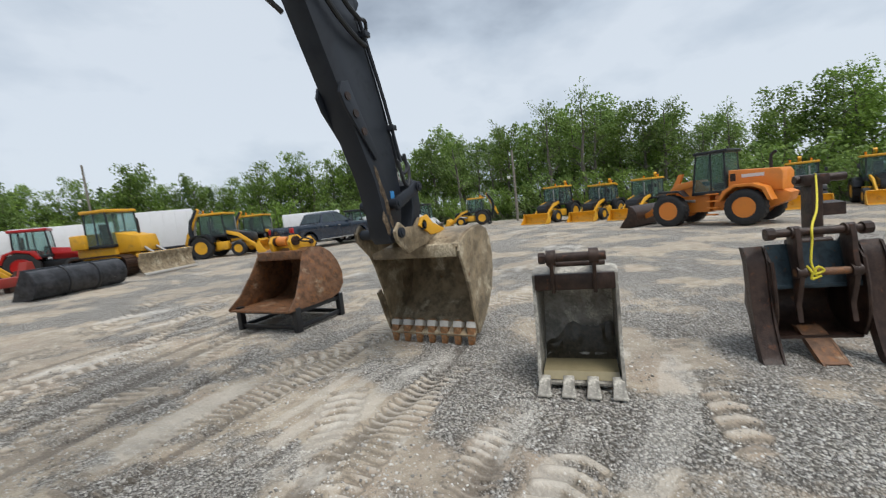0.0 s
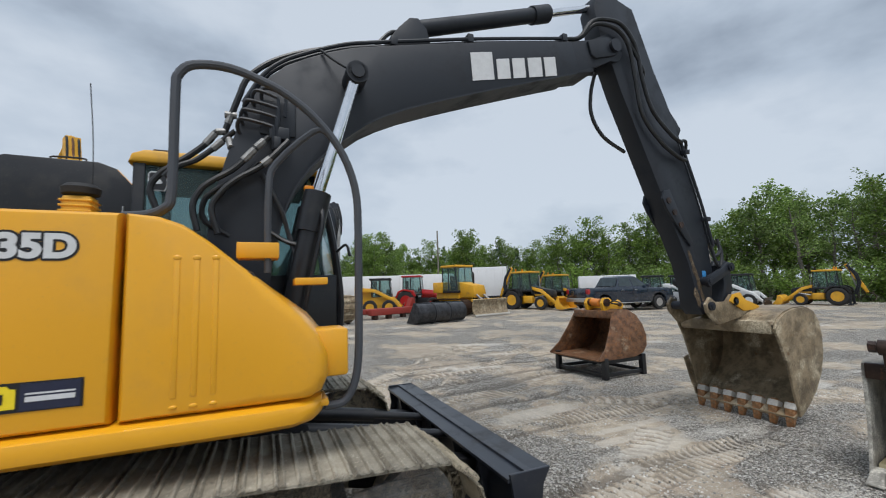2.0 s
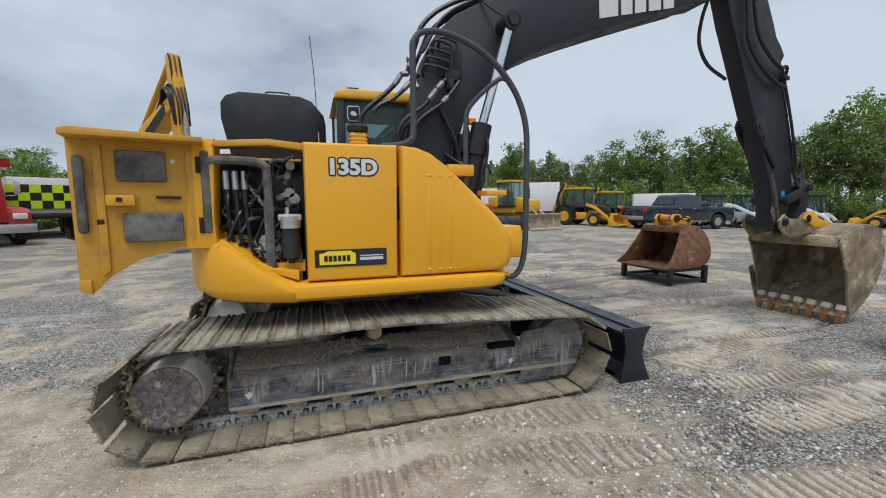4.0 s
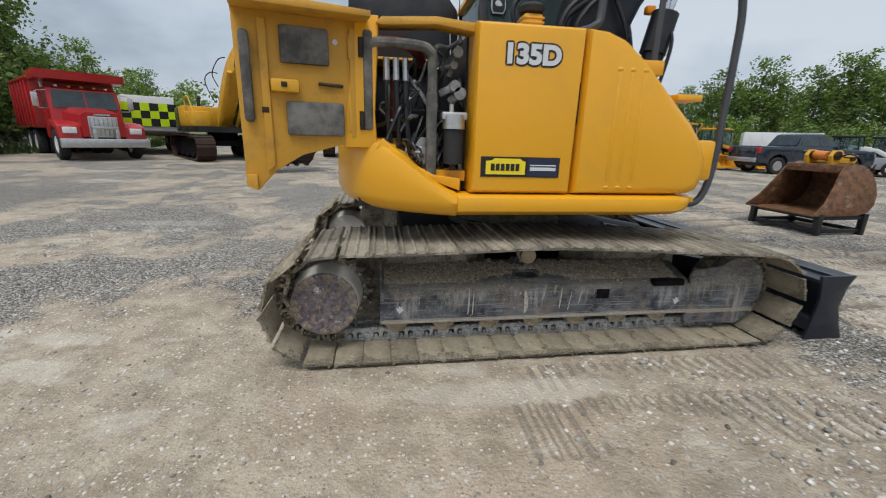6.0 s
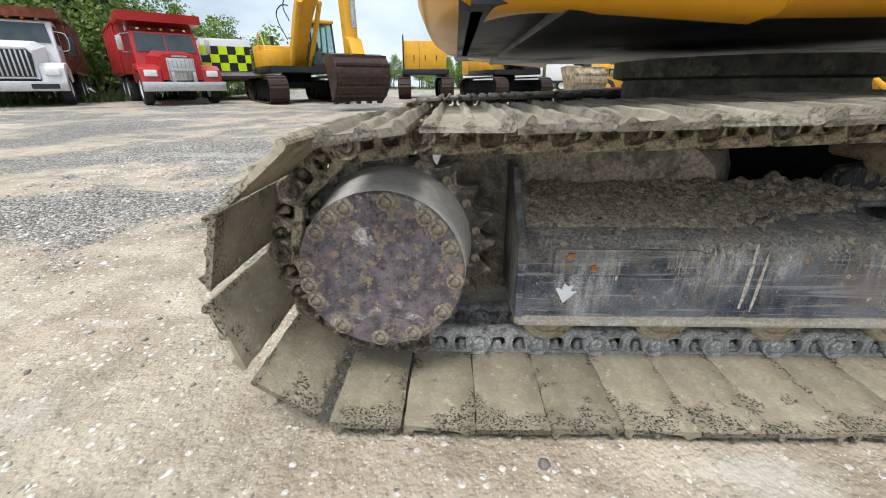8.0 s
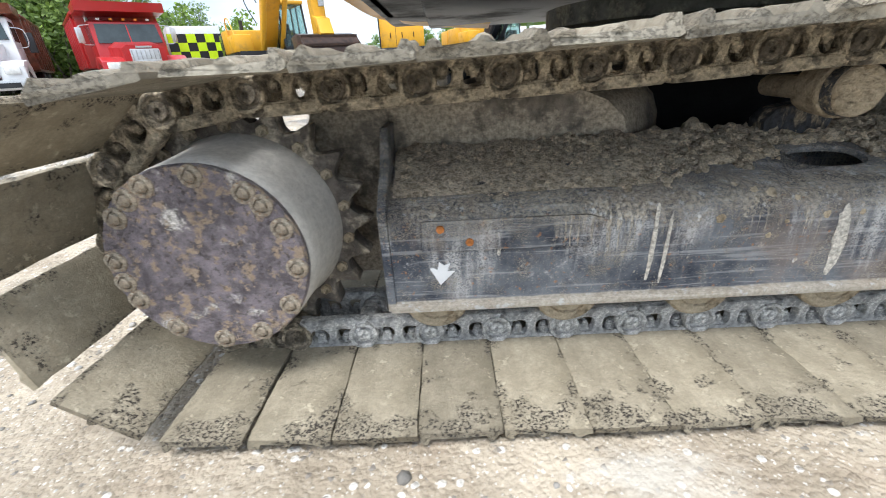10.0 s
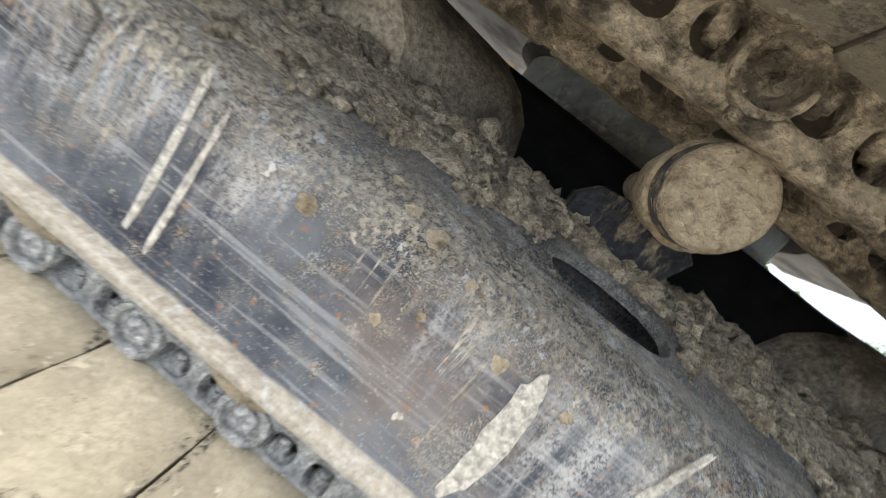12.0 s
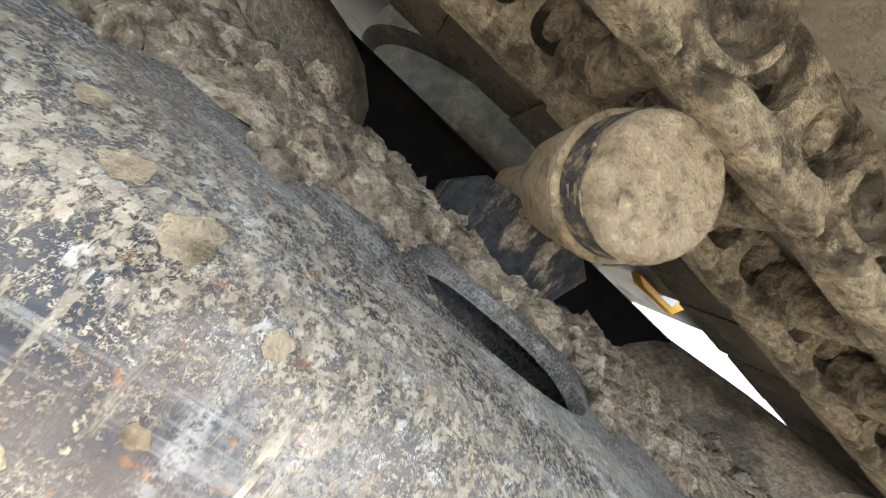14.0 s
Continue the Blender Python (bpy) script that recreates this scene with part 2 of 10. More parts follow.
def shoe_steel(name, mud_a, mud_b, speck):
    """Track shoe caked in mud, with clusters of small dark scabs, smears and pale grit."""
    m, n, l, p = _nodes(name, 0.85)
    o = n.new("ShaderNodeObjectInfo")
    c = _mix(n, l, _var(n, l, 5.0, 8, 0.65), mud_a, mud_b)
    smear = _var(n, l, 14.0, 8, 0.7, (1.0, 0.35, 1.0), 11.0)
    c = _mix(n, l, _mul(n, l, smear, 0.45), c, tuple(x * 0.55 for x in mud_a))
    grit = _var(n, l, 130.0, 5, 0.7)
    c = _mix(n, l, _mul(n, l, grit, 0.35), c, tuple(x * 0.6 for x in mud_a))
    r0 = n.new("ShaderNodeMapRange")
    r0.inputs["To Min"].default_value, r0.inputs["To Max"].default_value = 0.78, 1.16
    l.new(o.outputs["Random"], r0.inputs["Value"])
    hs = n.new("ShaderNodeHueSaturation")
    l.new(r0.outputs["Result"], hs.inputs["Value"])
    l.new(c, hs.inputs["Color"])
    c = hs.outputs["Color"]
    shift = n.new("ShaderNodeVectorMath")
    shift.operation = "ADD"
    away = _mul(n, l, o.outputs["Random"], 40.0)
    co = n.new("ShaderNodeTexCoord")
    l.new(co.outputs["Object"], shift.inputs[0])
    l.new(away, shift.inputs[1])

    def patch(scale, detail, rough):
        t = n.new("ShaderNodeTexNoise")
        t.inputs["Scale"].default_value, t.inputs["Detail"].default_value, t.inputs["Roughness"].default_value = scale, detail, rough
        l.new(shift.outputs["Vector"], t.inputs["Vector"])
        return t.outputs["Fac"]
    sp = n.new("ShaderNodeSeparateXYZ")
    l.new(co.outputs["Object"], sp.inputs[0])
    ends = _step(n, l, _mul(n, l, sp.outputs["Y"], 0.0, "ABSOLUTE"), 0.27, 0.37)
    joints = _step(n, l, _mul(n, l, _mul(n, l, sp.outputs["X"], 0.02, "SUBTRACT"), 0.0, "ABSOLUTE"), 0.055, 0.082)
    rim = _mul(n, l, ends, _mul(n, l, joints, 0.75), "MAXIMUM")
    scab = _mul(n, l, _step(n, l, patch(150.0, 7, 0.72), 0.50, 0.56), _step(n, l, _mul(n, l, patch(14.0, 6, 0.65), _mul(n, l, rim, 0.17), "ADD"), 0.585, 0.68))
    c = _mix(n, l, _mul(n, l, scab, speck), c, (0.030, 0.024, 0.020))
    pale = _step(n, l, patch(36.0, 7, 0.72), 0.58, 0.66)
    c = _mix(n, l, _mul(n, l, pale, 0.55), c, tuple(min(1, x * 1.35) for x in mud_b))
    l.new(c, p.inputs["Base Color"])
    h = _mul(n, l, _mul(n, l, patch(70.0, 8, 0.75), 0.9), _mul(n, l, scab, -0.5), "ADD")
    _bump(n, l, p, _mul(n, l, h, _mul(n, l, pale, 0.25), "ADD"), 0.8, 0.007)
    return m


def per_lump(m, low, high):
    """Let every separate lump of a mesh take a tone of its own."""
    n, l = m.node_tree.nodes, m.node_tree.links
    p = n["Principled BSDF"]
    src = p.inputs["Base Color"].links[0].from_socket
    g, r, hs = n.new("ShaderNodeNewGeometry"), n.new("ShaderNodeMapRange"), n.new("ShaderNodeHueSaturation")
    r.inputs["To Min"].default_value, r.inputs["To Max"].default_value = low, high
    l.new(g.outputs["Random Per Island"], r.inputs["Value"])
    l.new(r.outputs["Result"], hs.inputs["Value"])
    l.new(src, hs.inputs["Color"])
    l.new(hs.outputs["Color"], p.inputs["Base Color"])


def gravel_ground(name):
    m, n, l, p = _nodes(name, 0.85)
    co = n.new("ShaderNodeTexCoord")
    stones = []
    for sc in (46.0, 105.0, 230.0):
        v = n.new("ShaderNodeTexVoronoi")
        v.inputs["Scale"].default_value = sc
        l.new(co.outputs["Object"], v.inputs["Vector"])
        bw = n.new("ShaderNodeRGBToBW")
        l.new(v.outputs["Color"], bw.inputs[0])
        stones.append((v, bw.outputs[0]))
    tone = _mix(n, l, _step(n, l, stones[0][1], 0.25, 0.78), (0.21, 0.195, 0.172), (0.93, 0.885, 0.81))
    tone2 = _mix(n, l, _step(n, l, stones[1][1], 0.25, 0.78), (0.27, 0.245, 0.21), (0.84, 0.785, 0.695))
    grav = _mix(n, l, _step(n, l, _noise(n, l, 14.0, 4), 0.42, 0.58), tone2, tone)
    mud = _mix(n, l, _var(n, l, 4.0, 10, 0.72), (0.29, 0.238, 0.172), (0.53, 0.455, 0.352))
    mud = _mix(n, l, _mul(n, l, _step(n, l, _noise(n, l, 1.3, 7, 0.65, None, 23.0), 0.48, 0.62), 0.5), mud, (0.43, 0.335, 0.25))
    mud = _mix(n, l, _mul(n, l, _step(n, l, stones[2][1], 0.84, 0.88), 0.7), mud, (0.70, 0.665, 0.61))
    gap = _step(n, l, stones[0][0].outputs["Distance"], 0.50, 0.70)
    grav = _mix(n, l, _mul(n, l, gap, 0.85), grav, (0.105, 0.092, 0.075))
    set_in = _mul(n, l, _step(n, l, stones[0][1], 0.76, 0.80), _step(n, l, stones[0][0].outputs["Distance"], 0.42, 0.34))
    mud = _mix(n, l, set_in, mud, (0.66, 0.63, 0.58))
    mud = _mix(n, l, _step(n, l, stones[1][1], 0.13, 0.09), mud, (0.24, 0.215, 0.185))
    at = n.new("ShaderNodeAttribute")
    at.attribute_name = "churn_shade"
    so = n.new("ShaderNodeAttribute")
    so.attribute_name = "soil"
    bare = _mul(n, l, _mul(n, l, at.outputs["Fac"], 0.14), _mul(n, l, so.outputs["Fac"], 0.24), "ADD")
    cover = _step(n, l, _mul(n, l, _noise(n, l, 0.55, 9, 0.66), bare, "SUBTRACT"), 0.455, 0.535)
    col = _mix(n, l, cover, mud, grav)
    damp = _step(n, l, _noise(n, l, 0.40, 8, 0.62, (1, 0.5, 1), 4.4), 0.50, 0.62)
    col = _mix(n, l, _mul(n, l, damp, 0.26), col, (0.15, 0.132, 0.11))
    aw, ap = n.new("ShaderNodeAttribute"), n.new("ShaderNodeAttribute")
    aw.attribute_name, ap.attribute_name = "wet", "packed"
    rough_edge = _mul(n, l, _mul(n, l, _noise(n, l, 6.0, 8, 0.7, None, 1.1), 0.5, "SUBTRACT"), 1.6)
    wet = _step(n, l, _mul(n, l, aw.outputs["Fac"], rough_edge, "ADD"), 0.35, 0.75)
    col = _mix(n, l, _mul(n, l, wet, 0.62), col, (0.115, 0.095, 0.075))
    # groove shade is put into the colour, as even light hides the relief
    groove_shade = _step(n, l, at.outputs["Fac"], 0.24, 0.36)
    groove_shade = _mul(n, l, groove_shade, _step(n, l, at.outputs["Fac"], 0.62, 0.42))
    col = _mix(n, l, _mul(n, l, groove_shade, 0.6), col, (0.165, 0.142, 0.112))
    pale = _step(n, l, _noise(n, l, 0.9, 8, 0.66, (0.5, 1, 1), 9.9), 0.58, 0.66)
    lane = _step(n, l, _mul(n, l, ap.outputs["Fac"], rough_edge, "ADD"), 0.35, 0.65)
    pale = _mul(n, l, pale, _mul(n, l, lane, 0.55), "MAXIMUM")
    col = _mix(n, l, _mul(n, l, pale, 0.6), col, (0.62, 0.59, 0.53))
    # ridge tops painted paler as if lit, over their dried mud
    ridge_light = _step(n, l, at.outputs["Fac"], 0.55, 0.95)
    col = _mix(n, l, _mul(n, l, ridge_light, 0.5), col, (0.66, 0.61, 0.53))
    blot = _mul(n, l, _var(n, l, 3.0, 11, 0.8, None, 17.0), 0.20)
    col = _mix(n, l, blot, col, (0.15, 0.128, 0.10))
    far = n.new("ShaderNodeVectorMath")
    far.operation = "LENGTH"
    l.new(co.outputs["Object"], far.inputs[0])
    edge = _mul(n, l, far.outputs["Value"], _mul(n, l, _noise(n, l, 0.12, 5), 14.0), "ADD")
    turf = _mix(n, l, _noise(n, l, 0.8, 6, 0.7), (0.05, 0.075, 0.02), (0.13, 0.16, 0.05))
    col = _mix(n, l, _step(n, l, edge, 46.0, 50.0), col, turf)
    chip = _mul(n, l, _step(n, l, stones[1][1], 0.66, 0.72), _step(n, l, stones[1][0].outputs["Distance"], 0.46, 0.38))
    col = _mix(n, l, _mul(n, l, chip, _mul(n, l, _mul(n, l, cover, 0.70), 0.06, "ADD")), col, (0.86, 0.84, 0.79))
    pit = _mul(n, l, _step(n, l, stones[1][1], 0.36, 0.30), _step(n, l, _noise(n, l, 2.2, 5, 0.6, None, 31.0), 0.44, 0.56))
    col = _mix(n, l, _mul(n, l, pit, _mul(n, l, _mul(n, l, cover, 0.42), 0.10, "ADD")), col, (0.14, 0.12, 0.095))
    l.new(col, p.inputs["Base Color"])
    r = n.new("ShaderNodeMapRange")
    r.inputs["To Min"].default_value, r.inputs["To Max"].default_value = 0.88, 0.42
    l.new(_mul(n, l, _mul(n, l, damp, 0.4), _mul(n, l, pale, 0.45), "MAXIMUM"), r.inputs["Value"])
    l.new(r.outputs["Result"], p.inputs["Roughness"])
    d0, d1 = stones[0][0].outputs["Distance"], stones[1][0].outputs["Distance"]
    peb = _mul(n, l, _mul(n, l, d0, -1.4), _mul(n, l, d1, -0.8), "ADD")
    peb = _mul(n, l, peb, _mul(n, l, _mul(n, l, cover, 0.82), 0.18, "ADD"))
    h = _mul(n, l, peb, _mul(n, l, _noise(n, l, 18.0, 8, 0.75), _mul(n, l, _mul(n, l, cover, 0.6), 0.35, "ADD")), "ADD")
    h = _mul(n, l, h, _mul(n, l, _mul(n, l, pale, -0.6), 1.0, "ADD"))
    _bump(n, l, p, h, 1.0, 0.03)
    return m


def stony(name):
    m, n, l, p = _nodes(name, 0.85)
    g = n.new("ShaderNodeNewGeometry")
    c = _mix(n, l, g.outputs["Random Per Island"], (0.10, 0.094, 0.085), (0.82, 0.80, 0.755))
    c = _mix(n, l, _mul(n, l, _var(n, l, 90.0, 4), 0.35), c, (0.28, 0.25, 0.21))
    l.new(c, p.inputs["Base Color"])
    _bump(n, l, p, _noise(n, l, 260.0, 4, 0.7), 0.6, 0.004)
    return m


M_YEL = painted("machine_yellow_paint", (0.80, 0.385, 0.010), 0.33, (0.35, 0.24, 0.10), 0.16, 2.2, 0.25, 0.06)
M_YEL2 = painted("faded_yellow_paint", (0.74, 0.385, 0.02), 0.45, (0.24, 0.17, 0.09), 0.45, 3.0)
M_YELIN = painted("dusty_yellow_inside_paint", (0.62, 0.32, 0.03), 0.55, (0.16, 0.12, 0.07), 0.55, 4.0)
M_GREY = painted("dark_grey_arm_paint", (0.013, 0.017, 0.025), 0.5, (0.042, 0.045, 0.050), 0.16, 2.5, 0.0, 0.14)
M_RAIL = painted("grey_rail_paint", (0.055, 0.062, 0.075), 0.55, (0.12, 0.115, 0.105), 0.2, 4.0)
M_STEELD = plain("dull_zinc_fitting", (0.24, 0.24, 0.235), 0.5, 0.5, 0.3, 30, 0.15)
M_BLACK = painted("black_paint", (0.012, 0.013, 0.016), 0.35, (0.08, 0.075, 0.065), 0.3, 3.0)
M_NAVY = painted("blue_black_blade_paint", (0.014, 0.018, 0.028), 0.3, (0.09, 0.085, 0.075), 0.35, 3.0)
M_RUBBER = plain("black_rubber", (0.018, 0.018, 0.019), 0.75, 0, 0.3, 14, 0.2)
M_HOSE = plain("hydraulic_hose_rubber", (0.014, 0.015, 0.017), 0.42, 0, 0.3, 20, 0.05)
M_CHROME = plain("chromed_rod", (0.75, 0.76, 0.78), 0.16, 1.0, 0.06, 6, 0.01)
M_STEEL = plain("bare_steel", (0.42, 0.41, 0.40), 0.42, 0.9, 0.25, 14, 0.15)
M_SHOE = shoe_steel("muddy_track_shoe", (0.25, 0.215, 0.15), (0.44, 0.385, 0.285), 0.95)
M_SHOETOP = shoe_steel("dusty_grouser_steel", (0.26, 0.232, 0.178), (0.48, 0.44, 0.355), 0.5)
M_LINK = worn_steel("track_chain_steel", (0.20, 0.17, 0.13), (0.64, 0.55, 0.405), (0.22, 0.14, 0.075), 0.40, 0.62, 0.6, 18.0, 1.0, None, 120.0, 0.40, (0.62, 1.2))
M_LINKLOW = worn_steel("grey_clay_chain_steel", (0.40, 0.40, 0.395), (0.72, 0.71, 0.68), (0.13, 0.11, 0.09), 0.42, 0.66, 0.6, 22.0, 0.9, None, 110.0, 0.35)
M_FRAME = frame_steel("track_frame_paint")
M_BOLT = worn_steel("rusty_bolt_steel", (0.25, 0.21, 0.16), (0.42, 0.375, 0.30), (0.20, 0.105, 0.05), 0.55, 0.54, 0.6, 40.0, 0.5, None, 160.0)
M_ARC = worn_steel("grey_green_casting", (0.085, 0.083, 0.068), (0.22, 0.20, 0.15), (0.09, 0.08, 0.06), 0.50, 0.64, 0.6, 8.0, 0.3, None, 90.0)
M_SPROCKET = worn_steel("dark_muddy_sprocket", (0.14, 0.122, 0.105), (0.46, 0.41, 0.33), (0.20, 0.15, 0.10), 0.50, 0.64, 0.6, 14.0, 0.6, None, 80.0, 0.2)
M_RUSTY = plain("orange_rust", (0.42, 0.15, 0.035), 0.9, 0, 0.4, 60, 0.3)
M_SMEAR = worn_steel("scraped_brown_mud", (0.10, 0.07, 0.042), (0.26, 0.205, 0.14), (0.05, 0.042, 0.04), 0.5, 0.55, 0.7, 14.0, 0.5, None, 90.0, 0.5)
M_HUB = worn_steel("final_drive_cover_steel", (0.155, 0.135, 0.148), (0.58, 0.55, 0.51), (0.30, 0.23, 0.165), 0.575, 0.52, 0.5, 13.0, 0.6, None, 140.0, 0.55, (0.45, 1.3))
M_CLAY = worn_steel("grey_clay_coat", (0.42, 0.405, 0.38), (0.53, 0.51, 0.47), (0.26, 0.235, 0.185), 0.30, 0.78, 0.8, 6.0, 0.3, None, 60.0, 0.0, (0.85, 1.1))
M_SPLASH = worn_steel("pale_dried_splash", (0.50, 0.47, 0.41), (0.64, 0.60, 0.53), (0.30, 0.26, 0.21), 0.5, 0.66, 0.85, 60.0, 0.5, None, 200.0)
M_ROLLER = worn_steel("tan_mud_coat", (0.42, 0.335, 0.225), (0.58, 0.485, 0.345), (0.27, 0.21, 0.145), 0.40, 0.62, 0.85, 30.0, 0.8, None, 150.0, 0.12, (0.80, 1.12))
M_MUD = worn_steel("dried_mud", (0.48, 0.395, 0.28), (0.82, 0.71, 0.55), (0.22, 0.17, 0.12), 0.42, 0.62, 0.9, 60.0, 1.0, None, 200.0, 0.30, (0.66, 1.2))
per_lump(M_MUD, 0.62, 1.30)
M_LEG = worn_steel("muddy_leg_steel", (0.19, 0.168, 0.138), (0.42, 0.365, 0.285), (0.15, 0.115, 0.08), 0.42, 0.66, 0.7, 9.0, 0.6, None, 90.0, 0.2)
M_LEGD = worn_steel("dark_streaked_bracket_steel", (0.050, 0.054, 0.064), (0.40, 0.34, 0.255), (0.14, 0.10, 0.07), 0.50, 0.62, 0.7, 40.0, 0.8, (1, 1, 0.35), 160.0, 0.2)
# near-black and dull: shade of the hollows under the house, put into the colour
M_DARK = worn_steel("shade_black_steel", (0.007, 0.007, 0.008), (0.06, 0.05, 0.038), (0.022, 0.016, 0.012), 0.68, 0.70, 0.85, 6.0, 0.3)
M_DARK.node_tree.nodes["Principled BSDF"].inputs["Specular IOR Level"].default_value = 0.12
M_BAND = worn_steel("dark_scuffed_ring_steel", (0.07, 0.073, 0.082), (0.45, 0.385, 0.28), (0.16, 0.14, 0.12), 0.49, 0.58, 0.6, 75.0, 0.6, None, 190.0)
M_RUST = worn_steel("rusty_bucket_steel", (0.15, 0.078, 0.043), (0.36, 0.28, 0.195), (0.24, 0.105, 0.042), 0.57, 0.53, 0.6, 4.0, 0.45)
M_BUCK = worn_steel("worn_bucket_steel", (0.25, 0.195, 0.125), (0.50, 0.43, 0.31), (0.17, 0.095, 0.045), 0.51, 0.61, 0.55, 3.0, 0.4)
M_TOOTH = worn_steel("rusty_tooth_steel", (0.30, 0.16, 0.075), (0.50, 0.44, 0.35), (0.26, 0.11, 0.04), 0.62, 0.5, 0.6, 9.0, 0.35)
M_GBUCK = worn_steel("grey_bucket_steel", (0.25, 0.235, 0.205), (0.50, 0.475, 0.415), (0.15, 0.09, 0.05), 0.47, 0.60, 0.55, 4.0, 0.35)
M_LBUCK = worn_steel("dull_grey_loader_steel", (0.035, 0.036, 0.040), (0.13, 0.12, 0.105), (0.03, 0.028, 0.026), 0.66, 0.62, 0.45, 2.0, 0.08)
M_BROWN = worn_steel("dark_brown_steel", (0.040, 0.024, 0.018), (0.12, 0.088, 0.066), (0.10, 0.042, 0.022), 0.66, 0.58, 0.5, 4.0, 0.3)
M_TEAL = worn_steel("blue_grey_steel", (0.030, 0.047, 0.058), (0.13, 0.11, 0.09), (0.10, 0.05, 0.025), 0.63, 0.58, 0.5, 5.0, 0.3)
M_WHITE = painted("white_paint", (0.76, 0.77, 0.78), 0.35, (0.35, 0.33, 0.29), 0.2, 1.2)
M_DECAL = plain("pale_grey_decal", (0.62, 0.63, 0.64), 0.5, 0, 0.05, 20, 0.02)
M_DECALB = plain("black_decal", (0.012, 0.012, 0.014), 0.4, 0, 0.1, 20, 0.02)
M_DECALN = plain("navy_decal", (0.018, 0.022, 0.05), 0.35, 0, 0.1, 20, 0.02)
M_DECALY = plain("yellow_decal", (0.85, 0.66, 0.02), 0.35, 0, 0.05, 20, 0.02)
M_FOAM = plain("grey_sound_foam", (0.13, 0.125, 0.115), 0.9, 0, 0.5, 8, 0.4)
M_ORANGE = painted("orange_paint", (0.72, 0.23, 0.03), 0.4, (0.25, 0.15, 0.08), 0.3, 2.0)
M_RED = painted("red_paint", (0.42, 0.012, 0.014), 0.3, (0.16, 0.08, 0.06), 0.22, 1.5, 0.3)
M_RED2 = painted("dull_red_paint", (0.30, 0.035, 0.025), 0.5, (0.16, 0.10, 0.08), 0.4, 2.0)
M_DUMP = worn_steel("brown_dump_body_steel", (0.17, 0.055, 0.03), (0.20, 0.14, 0.10), (0.12, 0.05, 0.025), 0.6, 0.6, 0.5, 2.0, 0.15)
M_TRUCK = painted("dark_blue_car_paint", (0.016, 0.026, 0.045), 0.18, (0.10, 0.10, 0.095), 0.12, 1.5, 0.7)
M_GLASS = glassy("window_glass", (0.38, 0.50, 0.50))
M_TGLASS = glassy("cab_tinted_glass", (0.55, 0.70, 0.68))
M_DGLASS = plain("tinted_window_glass", (0.035, 0.05, 0.055), 0.04, 0, 0.2, 3, 0.0)
M_CABIN = plain("cab_interior_black", (0.02, 0.02, 0.022), 0.8, 0, 0.3, 8, 0.1)
M_LAMP = plain("lamp_lens", (0.7, 0.7, 0.68), 0.12, 0, 0.1, 9, 0.05)
M_AMBER = plain("amber_lens", (0.75, 0.25, 0.01), 0.2, 0, 0.1, 9, 0.05)
M_HIVIS = plain("hi_vis_yellow_panel", (0.62, 0.85, 0.0), 0.5, 0, 0.06, 4, 0.02)
M_PIPE = plain("aluminium", (0.55, 0.55, 0.55), 0.35, 0.8, 0.1, 12, 0.05)
M_REDHOSE = plain("dark_red_hose", (0.16, 0.025, 0.02), 0.5, 0, 0.2, 20, 0.05)
M_ROPE = plain("yellow_rope", (0.62, 0.52, 0.03), 0.7, 0, 0.2, 60, 0.3)
M_BARK = plain("grey_brown_bark", (0.13, 0.115, 0.095), 0.9, 0, 0.4, 7, 0.6)
M_POLE = plain("weathered_pole_wood", (0.20, 0.18, 0.15), 0.85, 0, 0.3, 4, 0.4)
M_LEAF = leafy("spring_leaves", (0.085, 0.150, 0.034), (0.265, 0.372, 0.100))
M_LEAFD = leafy("dark_conifer_needles", (0.030, 0.064, 0.026), (0.080, 0.142, 0.052))
M_LEAFY = leafy("yellow_green_bush_leaves", (0.10, 0.178, 0.028), (0.250, 0.362, 0.068))
M_GRASS = leafy("grass_blades", (0.039, 0.076, 0.017), (0.117, 0.168, 0.052))
M_STONE = stony("loose_stones")
M_GROUND = gravel_ground("gravel_and_mud")


# ---- mesh helpers ----
def box(bm, x0, x1, y0, y1, z0, z1, bev=0.0, m=None):
    vs = bmesh.ops.create_cube(bm, size=1)["verts"]
    bmesh.ops.transform(bm, verts=vs, matrix=Matrix.LocRotScale(((x0 + x1) / 2, (y0 + y1) / 2, (z0 + z1) / 2), None, (abs(x1 - x0), abs(y1 - y0), abs(z1 - z0))))
    if bev:
        es = list({e for v in vs for e in v.link_edges})
        out = bmesh.ops.bevel(bm, geom=es, offset=bev, segments=2, affect="EDGES", profile=0.5)
        vs = list({v for f in out["faces"] for v in f.verts} | {v for v in vs if v.is_valid})
    if m is not None:
        bmesh.ops.transform(bm, verts=vs, matrix=m)
    return bm


